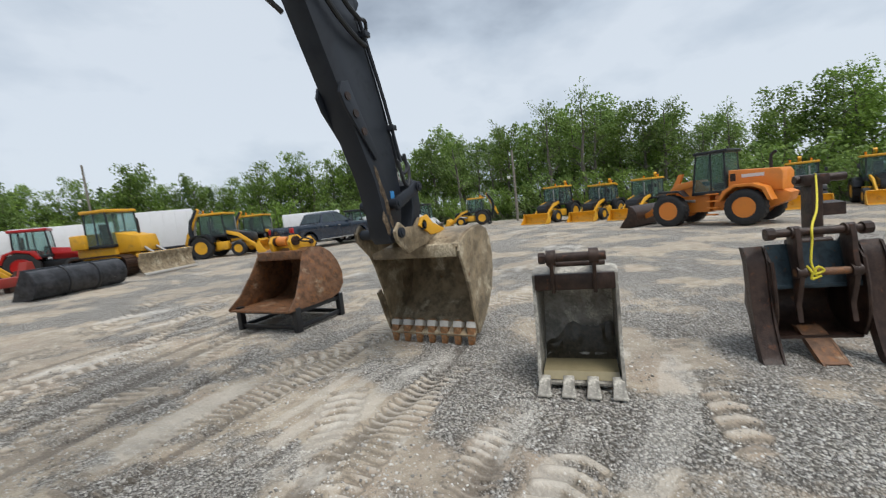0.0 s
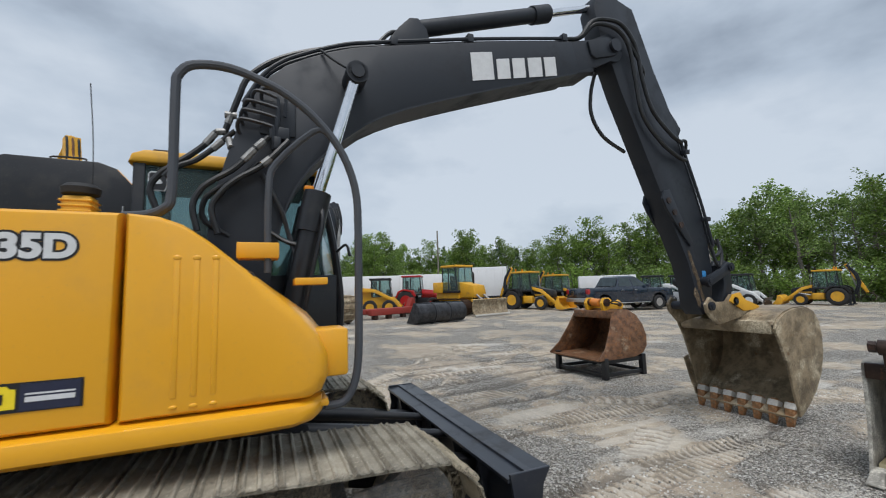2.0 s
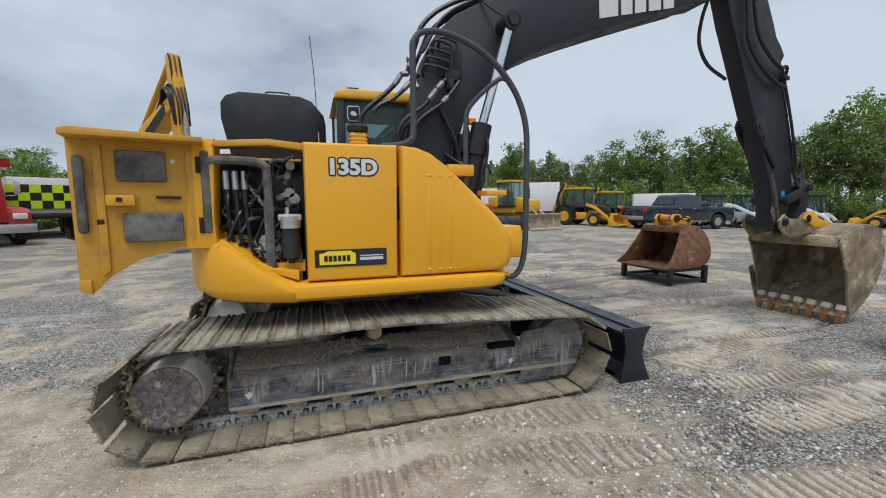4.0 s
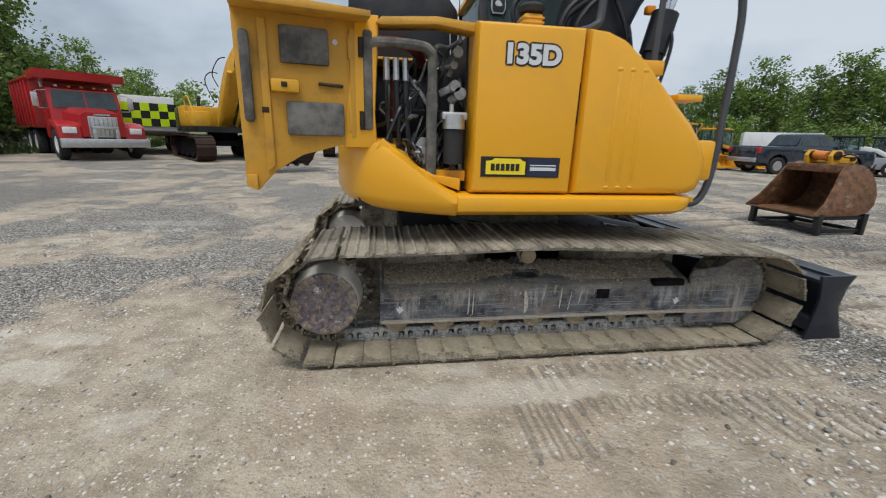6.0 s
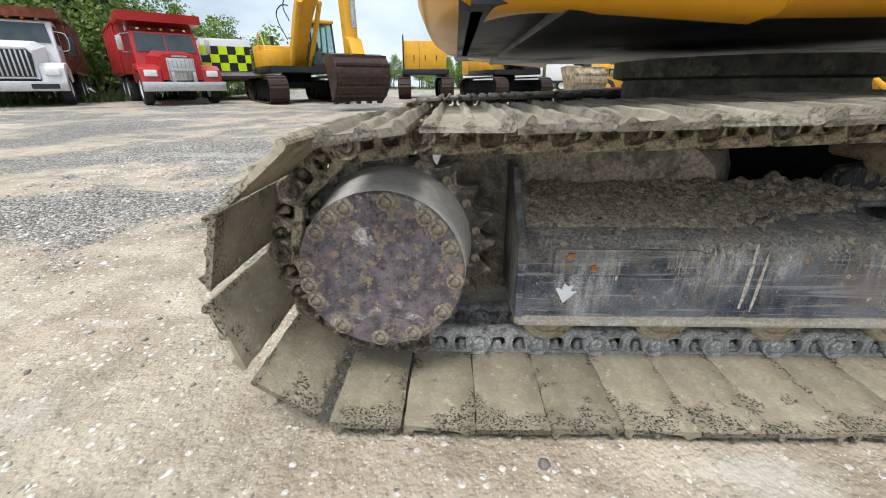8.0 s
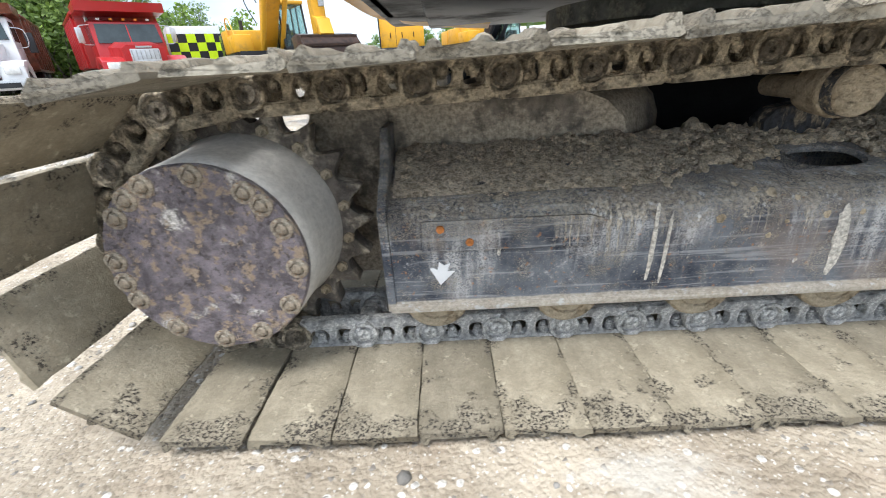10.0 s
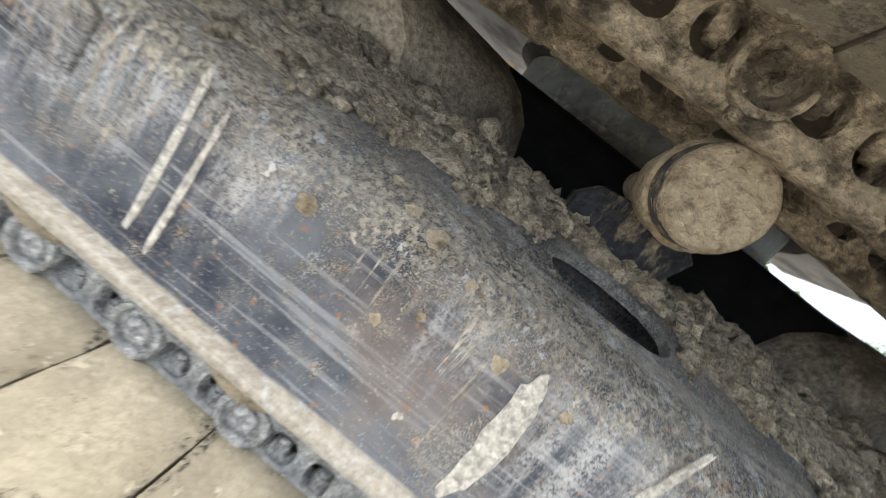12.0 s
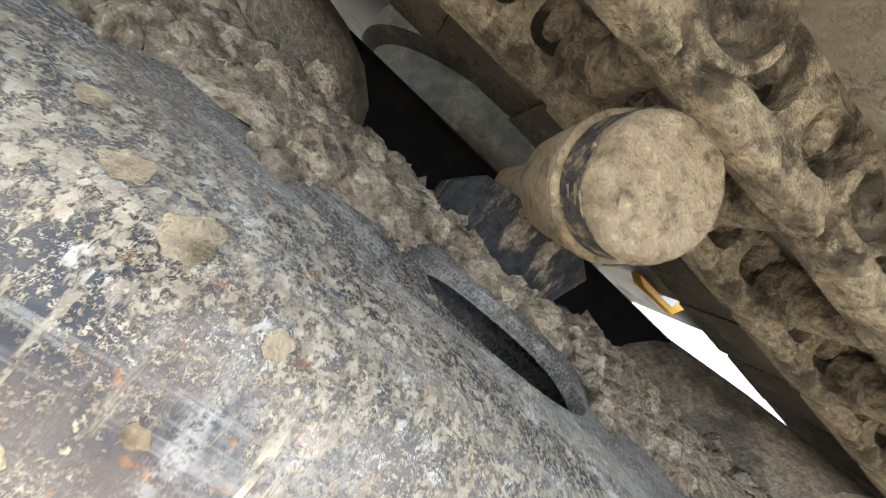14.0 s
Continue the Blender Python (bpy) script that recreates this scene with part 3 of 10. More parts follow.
def prism(bm, pts, a, b, axis="y", bev=0.0, m=None):
    """A flat outline pushed through from a to b along an axis."""
    def at(u, v, w):
        return {"y": (u, w, v), "x": (w, u, v), "z": (u, v, w)}[axis]
    lo = [bm.verts.new(at(u, v, a)) for u, v in pts]
    hi = [bm.verts.new(at(u, v, b)) for u, v in pts]
    k = len(pts)
    fs = [bm.faces.new(lo), bm.faces.new(hi[::-1])]
    fs += [bm.faces.new((lo[i], hi[i], hi[(i + 1) % k], lo[(i + 1) % k])) for i in range(k)]
    bmesh.ops.recalc_face_normals(bm, faces=fs)
    vs = lo + hi
    if bev:
        es = [e for e in fs[0].edges] + [e for e in fs[1].edges]
        out = bmesh.ops.bevel(bm, geom=es, offset=bev, segments=2, affect="EDGES", profile=0.5)
        vs = list({v for f in out["faces"] for v in f.verts} | {v for v in vs if v.is_valid})
    if m is not None:
        bmesh.ops.transform(bm, verts=vs, matrix=m)
    return bm


def cyl(bm, p, q, r, r2=None, seg=16, caps=True):
    p, q = Vector(p), Vector(q)
    d = q - p
    m = Matrix.Translation((p + q) / 2) @ d.to_track_quat("Z", "Y").to_matrix().to_4x4()
    bmesh.ops.create_cone(bm, cap_ends=caps, segments=seg, radius1=r, radius2=r if r2 is None else r2, depth=d.length, matrix=m)
    return bm


def lathe(bm, prof, p, axis, seg=24):
    """Turn a profile of (along, radius) round the axis through p."""
    q = Vector(axis).to_track_quat("Z", "Y")
    rings = []
    for h, r in prof:
        rings.append([bm.verts.new(Vector(p) + q @ Vector((r * math.cos(2 * math.pi * i / seg), r * math.sin(2 * math.pi * i / seg), h))) for i in range(seg)])
    fs = []
    for a, b in zip(rings, rings[1:]):
        for i in range(seg):
            j = (i + 1) % seg
            fs.append(bm.faces.new((a[i], a[j], b[j], b[i])))
    fs.append(bm.faces.new(rings[0][::-1]))
    fs.append(bm.faces.new(rings[-1]))
    bmesh.ops.recalc_face_normals(bm, faces=fs)
    return bm


def curve_points(pts, n=6):
    """A smooth line through the points."""
    P = [Vector(p) for p in pts]
    P = [P[0] * 2 - P[1]] + P + [P[-1] * 2 - P[-2]]
    out = []
    for i in range(1, len(P) - 2):
        a, b, c, d = P[i - 1:i + 3]
        for k in range(n):
            t = k / n
            out.append(0.5 * ((2 * b) + (c - a) * t + (2 * a - 5 * b + 4 * c - d) * t * t + (3 * b - a - 3 * c + d) * t ** 3))
    return out + [P[-2]]


def tube(bm, pts, r, seg=8, n=6, smooth=True):
    P = curve_points(pts, n) if smooth else [Vector(p) for p in pts]
    up = None
    rings = []
    for i, p in enumerate(P):
        d = (P[min(i + 1, len(P) - 1)] - P[max(i - 1, 0)]).normalized()
        if up is None:
            up = d.orthogonal().normalized()
        up = (up - d * up.dot(d)).normalized()
        s = d.cross(up)
        rr = r[i] if isinstance(r, list) else r
        rings.append([bm.verts.new(p + (up * math.cos(2 * math.pi * k / seg) + s * math.sin(2 * math.pi * k / seg)) * rr) for k in range(seg)])
    for a, b in zip(rings, rings[1:]):
        for k in range(seg):
            bm.faces.new((a[k], a[(k + 1) % seg], b[(k + 1) % seg], b[k]))
    bm.faces.new(rings[0][::-1])
    bm.faces.new(rings[-1])
    return bm


def loft(bm, rings, close=True):
    """Skin rings of the same number of points; the ends are capped."""
    R = [[bm.verts.new(p) for p in ring] for ring in rings]
    k = len(R[0])
    fs = []
    for a, b in zip(R, R[1:]):
        for i in range(k if close else k - 1):
            fs.append(bm.faces.new((a[i], a[(i + 1) % k], b[(i + 1) % k], b[i])))
    if close:
        fs += [bm.faces.new(R[0][::-1]), bm.faces.new(R[-1])]
    bmesh.ops.recalc_face_normals(bm, faces=fs)
    return bm


def slab(bm, pts3, thick):
    """A plate of the given thickness from a flat outline in space."""
    P = [Vector(p) for p in pts3]
    nrm = Vector((0, 0, 0))
    for i in range(len(P)):
        nrm += (P[i] - P[0]).cross(P[(i + 1) % len(P)] - P[0])
    nrm.normalize()
    lo = [bm.verts.new(p - nrm * thick / 2) for p in P]
    hi = [bm.verts.new(p + nrm * thick / 2) for p in P]
    k = len(P)
    bm.faces.new(lo[::-1]), bm.faces.new(hi)
    for i in range(k):
        bm.faces.new((lo[i], lo[(i + 1) % k], hi[(i + 1) % k], hi[i]))
    return bm


def sheet(bm, rows, thick):
    """A bent plate: a grid of points given a thickness."""
    R = [[Vector(p) for p in r] for r in rows]
    a, b = len(R), len(R[0])
    nrm = [[None] * b for _ in range(a)]
    for i in range(a):
        for j in range(b):
            du = R[min(i + 1, a - 1)][j] - R[max(i - 1, 0)][j]
            dv = R[i][min(j + 1, b - 1)] - R[i][max(j - 1, 0)]
            nrm[i][j] = du.cross(dv).normalized() * thick / 2
    top = [[bm.verts.new(R[i][j] + nrm[i][j]) for j in range(b)] for i in range(a)]
    bot = [[bm.verts.new(R[i][j] - nrm[i][j]) for j in range(b)] for i in range(a)]
    fs = []
    for i in range(a - 1):
        for j in range(b - 1):
            fs.append(bm.faces.new((top[i][j], top[i + 1][j], top[i + 1][j + 1], top[i][j + 1])))
            fs.append(bm.faces.new((bot[i][j], bot[i][j + 1], bot[i + 1][j + 1], bot[i + 1][j])))
    rim = [(i, 0) for i in range(a)] + [(a - 1, j) for j in range(1, b)] + [(i, b - 1) for i in range(a - 2, -1, -1)] + [(0, j) for j in range(b - 2, 0, -1)]
    for (i, j), (k, m) in zip(rim, rim[1:] + rim[:1]):
        fs.append(bm.faces.new((top[i][j], bot[i][j], bot[k][m], top[k][m])))
    bmesh.ops.recalc_face_normals(bm, faces=fs)
    return bm


def blob(bm, c, r, seed=0, rough=0.3, sub=1, squash=(1, 1, 1)):
    vs = bmesh.ops.create_icosphere(bm, subdivisions=sub, radius=1)["verts"]
    for v in vs:
        k = r * (1 + rough * noise.noise(v.co * 1.6 + Vector((seed * 3.7, seed * 1.3, seed))))
        v.co = Vector((v.co.x * squash[0], v.co.y * squash[1], v.co.z * squash[2])) * k + Vector(c)
    return bm


def B():
    return bmesh.new()


def mesh_of(name, bm, mat, angle=35):
    me = bpy.data.meshes.new(name)
    bm.to_mesh(me)
    bm.free()
    me.materials.append(mat)
    me.polygons.foreach_set("use_smooth", [True] * len(me.polygons))
    me.set_sharp_from_angle(angle=radians(angle))
    return me


def part(name, bm, mat, parent, label="", angle=35):
    me = bm if isinstance(bm, bpy.types.Mesh) else mesh_of(name, bm, mat, angle)
    ob = new(name, me)
    ob.parent = parent
    if label:
        ob["label"] = label
    return ob


def piece(name, me, m, parent):
    """One more object on a shared mesh."""
    ob = new(name, me)
    ob.parent = parent
    ob.matrix_basis = m
    return ob


def thing(name, m, label, category, group="", kind=""):
    ob = new(name)
    ob.empty_display_size = 0.2
    ob.matrix_world = m
    return tagged(ob, label, category, group, kind)


def letters(text, size, depth=0.004):
    cu = bpy.data.curves.new("lettering", "FONT")
    cu.body, cu.size, cu.extrude, cu.align_x, cu.offset = text, size, depth, "CENTER", 0.008
    ob = bpy.data.objects.new("lettering", cu)
    scene.collection.objects.link(ob)
    me = bpy.data.meshes.new_from_object(ob.evaluated_get(bpy.context.evaluated_depsgraph_get()))
    bpy.data.objects.remove(ob)
    return me


def shrink(v, lo, hi):
    return max(0.0, v - hi) if v > 0 else min(0.0, v + lo)


def ground_z(x, y):
    return -0.010 * shrink(max(-40, min(40, x)), 3, 4) + 0.015 * shrink(max(-25, min(35, y)), 3, 2)


# ---- ground ----
def band(x, y, p, q, width, pitch, depth, skew=0.0):
    """Prints of a crawler's cleats, or of a tyre, along a straight strip."""
    dx, dy = q[0] - p[0], q[1] - p[1]
    L = math.hypot(dx, dy)
    dx, dy = dx / L, dy / L
    u, v = (x - p[0]) * dx + (y - p[1]) * dy, -(x - p[0]) * dy + (y - p[1]) * dx
    inside = np.clip((width / 2 - np.abs(v)) / 0.06, 0, 1) * np.clip(u / 0.3, 0, 1) * np.clip((L - u) / 0.3, 0, 1)
    ph = (u + skew * np.abs(v)) / pitch
    wave = np.abs(ph - np.floor(ph) - 0.5) * 2
    inside = inside * np.clip(0.75 + 0.8 * np.sin(u * 2.3 + p[0]) * np.sin(v * 6.0 + u * 1.1 + p[1]), 0.12, 1)
    return inside * (-depth * 0.5 + depth * (np.clip(wave * 1.6 - 0.3, 0, 1))), inside * (0.35 + 0.65 * np.clip(wave * 1.8 - 0.5, 0, 1))


PRINTS = (
    ((-0.4, -1.57), (4.6, -1.60), 0.36, 0.086, 0.026, 0.0), ((-0.6, -2.00), (4.0, -2.12), 0.50, 0.086, 0.026, 0.0), ((0.4, -2.55), (3.8, -2.85), 0.50, 0.086, 0.024, 0.0),
    ((2.5, 0.62), (7.2, 0.86), 0.58, 0.086, 0.032, 0.0), ((2.4, -0.9), (5.6, -0.75), 0.50, 0.086, 0.028, 0.0), ((2.3, 1.6), (5.8, 2.9), 0.50, 0.12, 0.03, 0.0),
    ((2.3, 2.0), (8.5, 7.0), 0.45, 0.12, 0.035, 0.6), ((1.6, 3.0), (8.0, 8.6), 0.45, 0.12, 0.035, 0.6),
    ((4.5, -3.04), (6.8, -2.70), 0.34, 0.17, 0.040, 0.9), ((3.0, -3.5), (4.6, -3.3), 0.40, 0.17, 0.03, 0.8), ((3.2, -1.9), (4.6, -2.2), 0.40, 0.14, 0.03, 0.8),
    ((2.0, -3.3), (6.0, -4.8), 0.5, 0.12, 0.03, 0.0), ((2.6, -1.3), (4.8, 0.0), 0.42, 0.12, 0.026, 0.5), ((-3.8, -2.2), (1.5, -4.4), 0.5, 0.12, 0.022, 0.0),
    ((4.2, 1.6), (8.6, -0.8), 0.5, 0.15, 0.028, 0.5), ((3.0, 3.6), (8.6, 4.2), 0.45, 0.14, 0.03, 0.7), ((2.6, -4.6), (8.6, -5.6), 0.45, 0.14, 0.03, 0.7))


# lanes in the yard: soft wet ruts, and smooth packed strips
RUTS = (((2.2, 2.25), (7.5, 3.2), 0.22), ((2.2, 2.75), (7.0, 3.6), 0.20), ((2.4, 1.5), (5.6, 1.9), 0.16), ((2.6, 3.9), (7.0, 4.15), 0.22), ((2.8, 4.4), (7.4, 4.6), 0.16), ((3.2, 5.7), (6.6, 5.6), 0.16), ((2.0, -0.75), (6.4, -0.65), 0.16), ((2.0, -1.5), (4.8, -1.75), 0.14), ((2.6, 0.5), (6.2, 0.62), 0.12))
PACKED = (((3.3, -0.08), (5.7, -0.14), 0.16), ((3.6, 0.18), (5.6, 0.10), 0.14), ((2.9, 0.95), (4.9, 1.15), 0.40), ((3.6, -2.05), (5.0, -2.0), 0.22), ((3.7, -2.45), (6.4, -2.75), 0.30), ((3.2, -0.35), (5.6, -0.5), 0.24), ((-3.7, -0.75), (-2.5, -0.78), 0.22), ((-3.6, -1.08), (-2.6, -1.25), 0.30), ((-2.7, -1.28), (-1.9, -1.34), 0.22), ((-2.75, -1.95), (-1.95, -1.50), 0.26), ((-5.2, 2.9), (-3.2, 3.1), 0.4), ((2.0, -1.85), (2.5, -2.0), 0.22), ((-1.2, -1.7), (0.6, -1.65), 0.25))


def strip(x, y, p, q, width):
    dx, dy = q[0] - p[0], q[1] - p[1]
    L = math.hypot(dx, dy)
    dx, dy = dx / L, dy / L
    u, v = (x - p[0]) * dx + (y - p[1]) * dy, -(x - p[0]) * dy + (y - p[1]) * dx
    v = v + 0.04 * np.sin(u * 3.0 + p[1])
    return np.clip(1.4 - np.abs(v) / (width / 2), 0, 1) * np.clip(u / 0.5, 0, 1) * np.clip((L - u) / 0.7, 0, 1)


def relief(X, Y, full=False):
    sx = np.clip(X, -40, 40)
    sy = np.clip(Y, -25, 35)
    Z = -0.010 * (np.maximum(sx - 4, 0) + np.minimum(sx + 3, 0)) + 0.015 * (np.maximum(sy - 2, 0) + np.minimum(sy + 3, 0))
    # wide swells and shallow ruts, none right under the crawlers
    swell = 0.02 * np.sin(X * 0.9 + 1.3 * np.sin(Y * 0.5)) * np.sin(Y * 0.8 + 0.7 * np.sin(X * 0.6)) + 0.008 * np.sin(X * 3.1 + Y * 1.7) * np.sin(Y * 2.7 - X * 1.1)
    calm = 1 - np.exp(-(np.maximum(np.abs(X) - 2.0, 0) ** 2 + np.maximum(np.abs(Y) - 1.3, 0) ** 2) / 0.5)
    near = np.exp(-(X ** 2 + Y ** 2) / 900)
    Z += (swell - 0.012) * calm * near
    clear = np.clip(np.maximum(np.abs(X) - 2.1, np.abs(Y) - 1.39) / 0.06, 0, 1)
    # this wave drives the mud cover and the painted groove and ridge tones
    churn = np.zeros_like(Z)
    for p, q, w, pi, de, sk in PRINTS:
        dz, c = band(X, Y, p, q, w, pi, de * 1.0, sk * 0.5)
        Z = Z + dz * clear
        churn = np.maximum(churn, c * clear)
    wet, packed = np.zeros_like(Z), np.zeros_like(Z)
    for p, q, w in RUTS:
        wet = np.maximum(wet, strip(X, Y, p, q, w))
    for p, q, w in PACKED:
        packed = np.maximum(packed, strip(X, Y, p, q, w))
    Z = Z - 0.035 * wet * calm
    soil = np.exp(-(np.maximum(np.abs(X + 1.5) - 1.8, 0) ** 2 / 0.6 + np.maximum(np.abs(Y + 2.3) - 1.25, 0) ** 2 / 0.10))
    return (Z, churn, wet, packed, soil) if full else Z


def ground():
    def line(lo, a, b, hi, step):
        far_lo, far_hi = [], []
        s, v = step, a
        while v > lo:
            s *= 1.12
            v -= s
            far_lo.append(v)
        s, v = step, b
        while v < hi:
            s *= 1.12
            v += s
            far_hi.append(v)
        return np.array(far_lo[::-1] + list(np.arange(a, b, step)) + far_hi)
    xs, ys = line(-1500, -4.5, 9.0, 1500, 0.041), line(-1500, -6.5, 4.5, 1500, 0.041)
    xs = np.unique(np.concatenate([xs[(xs < -0.6) | (xs > 5.6)], np.arange(-0.6, 5.6, 0.0215)]))
    ys = np.unique(np.concatenate([ys[(ys < -2.9) | (ys > 1.25)], np.arange(-2.9, 1.25, 0.03)]))
    X, Y = np.meshgrid(xs, ys, indexing="ij")
    Z, churn, wet, packed, soil = relief(X, Y, True)
    a, b = len(xs), len(ys)
    co = np.stack([X, Y, Z], -1).reshape(-1, 3)
    fine = (np.abs(co[:, 0] - 2) < 8) & (np.abs(co[:, 1] + 1) < 7)
    for i in np.nonzero(fine)[0]:
        v = Vector(co[i])
        co[i, 2] += 0.006 * noise.noise(v * 5.0) + 0.005 * noise.noise(v * 14.0)
    i, j = np.meshgrid(np.arange(a - 1), np.arange(b - 1), indexing="ij")
    k = (i * b + j).ravel()
    quads = np.stack([k, k + b, k + b + 1, k + 1], 1)
    me = bpy.data.meshes.new("ground")
    me.vertices.add(len(co))
    me.vertices.foreach_set("co", co.ravel())
    me.loops.add(quads.size)
    me.loops.foreach_set("vertex_index", quads.ravel())
    me.polygons.add(len(quads))
    me.polygons.foreach_set("loop_start", np.arange(len(quads)) * 4)
    me.update(calc_edges=True)
    me.validate()
    me.polygons.foreach_set("use_smooth", [True] * len(me.polygons))
    for kind, values in (("churn_shade", churn), ("wet", wet), ("packed", packed), ("soil", soil)):
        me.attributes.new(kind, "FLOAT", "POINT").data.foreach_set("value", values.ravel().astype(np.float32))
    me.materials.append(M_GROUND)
    return tagged(new("ground", me), "grey gravel yard with tan mud patches and track prints", "gravel ground", kind="structure")


ground()


def scatter(name, mat, P, R, squash, rng, sub=1, rough=0.25, lift=0.2):
    """Many small uneven lumps in one mesh: centres P, radii R."""
    unit = bmesh.new()
    bmesh.ops.create_icosphere(unit, subdivisions=sub, radius=1)
    base = np.array([v.co[:] for v in unit.verts])
    tri = np.array([[v.index for v in f.verts] for f in unit.faces])
    unit.free()
    k, nb = len(P), len(base)
    lobes = rng.normal(size=(k, 4, 3)) * (1.7 if sub < 2 else 3.6)
    phase = rng.uniform(0, 6.28, size=(k, 4))
    wave = np.sin(np.einsum("bj,kqj->kbq", base, lobes) + phase[:, None, :]).mean(2)
    a = rng.uniform(0, 6.28, size=k)
    V = base[None] * squash[:, None, :] * (1 + rough * wave)[..., None]
    X = V[..., 0] * np.cos(a)[:, None] - V[..., 1] * np.sin(a)[:, None]
    Y = V[..., 0] * np.sin(a)[:, None] + V[..., 1] * np.cos(a)[:, None]
    co = np.stack([X, Y, V[..., 2] + lift], -1) * R[:, None, None] + P[:, None, :]
    faces = (tri[None] + (np.arange(k) * nb)[:, None, None]).reshape(-1, 3)
    me = bpy.data.meshes.new(name)
    me.vertices.add(k * nb)
    me.vertices.foreach_set("co", co.ravel())
    me.loops.add(faces.size)
    me.loops.foreach_set("vertex_index", faces.ravel())
    me.polygons.add(len(faces))
    me.polygons.foreach_set("loop_start", np.arange(len(faces)) * 3)
    me.update(calc_edges=True)
    me.materials.append(mat)
    return me


def loose_stones():
    rng = np.random.default_rng(5)
    k = 125000
    x, y = rng.uniform(-5, 8.5, k), rng.uniform(-6.2, 4.5, k)
    clump = np.sin(x * 1.7 + 1.1 * np.sin(y * 1.3)) * np.sin(y * 2.1 + np.sin(x * 0.9)) + 0.6 * np.sin(x * 5.1 + y * 3.3) * np.sin(y * 4.3 - x)
    Z, churn, wet, packed, soil = relief(x, y, True)
    keep = ~((np.abs(x) < 2.0) & (y > -1.42) & (y < 1.5)) & (clump > rng.uniform(-1.1, 0.5, k)) & (packed < 0.3) & (rng.random(k) > 0.72 * soil) & (rng.random(k) > 0.6 * wet)
    x, y, Z = x[keep], y[keep], Z[keep]
    k = len(x)
    near = np.exp(-(np.maximum(np.abs(x - 1.3) - 1.5, 0) ** 2 / 0.3 + np.maximum(np.abs(y + 2.4) - 0.8, 0) ** 2 / 0.3))
    R = 0.0034 + (0.0115 + 0.005 * near) * rng.random(k) ** (3.4 - 1.5 * near)
    squash = np.stack([rng.uniform(0.8, 1.3, k), rng.uniform(0.7, 1.1, k), rng.uniform(0.45, 0.8, k)], 1)
    me = scatter("loose_stones", M_STONE, np.stack([x, y, Z], 1), R, squash, rng, 1, 0.55, 0.05)
    return tagged(new("loose_stones", me), "small loose grey stones scattered on the gravel", "stones", kind="stuff")


# ---- the excavator: crawlers ----
EXC = thing("excavator", pose(0, 0, 0), "yellow crawler excavator with dark grey boom and open engine door", "excavator")
SPROCKET, IDLER = Vector((-1.462, 0, 0.366)), Vector((1.485, 0, 0.35))
PITCH = 0.172


def chain_pins():
    """The chain's pins seen from the side: forward along the top, round the idler, back below, up round the sprocket."""
    sag = curve_points([(-1.40, 0, 0.668), (-1.2, 0, 0.670), (-0.85, 0, 0.676), (-0.45, 0, 0.688), (-0.12, 0, 0.699), (0.25, 0, 0.690), (0.7, 0, 0.668), (1.1, 0, 0.645), (1.485, 0, 0.628)], 12)

    def height(x):
        k = min(range(len(sag) - 1), key=lambda i: abs((sag[i].x + sag[i + 1].x) / 2 - x))
        t = (x - sag[k].x) / (sag[k + 1].x - sag[k].x)
        return sag[k].z + t * (sag[k + 1].z - sag[k].z)
    top = [Vector((-1.372 + PITCH * k, 0, height(-1.372 + PITCH * k))) for k in range(16)]
    low = [Vector((-1.386 + PITCH * k, 0, 0.073)) for k in range(16)][::-1]
    bow = [top[-1]] + [Vector((1.485 + 0.278 * math.sin(a), 0, 0.35 + 0.278 * math.cos(a))) for a in [math.pi * k / 24 for k in range(25)]] + [low[0]]
    L = [0.0]
    for p, q in zip(bow, bow[1:]):
        L.append(L[-1] + (q - p).length)
    count = round(L[-1] / PITCH)
    front, k = [], 0
    for i in range(1, count):
        want = L[-1] * i / count
        while L[k + 1] < want:
            k += 1
        front.append(bow[k].lerp(bow[k + 1], (want - L[k]) / (L[k + 1] - L[k])))
    rear = [Vector((SPROCKET.x + 0.301 * math.cos(radians(a)), 0, SPROCKET.z + 0.301 * math.sin(radians(a)))) for a in (250.5, 216.0, 181.5, 147.0, 112.0)]
    return top + front + low + rear


def along(line, count):
    """Even steps along a closed line."""
    L = [0.0]
    for a, b in zip(line, line[1:] + line[:1]):
        L.append(L[-1] + (b - a).length)
    out, k = [], 0
    closed = line + line[:1]
    for i in range(count):
        s = L[-1] * (i + 0.6) / count
        while L[k + 1] < s:
            k += 1
        out.append(closed[k].lerp(closed[k + 1], (s - L[k]) / (L[k + 1] - L[k])))
    return out


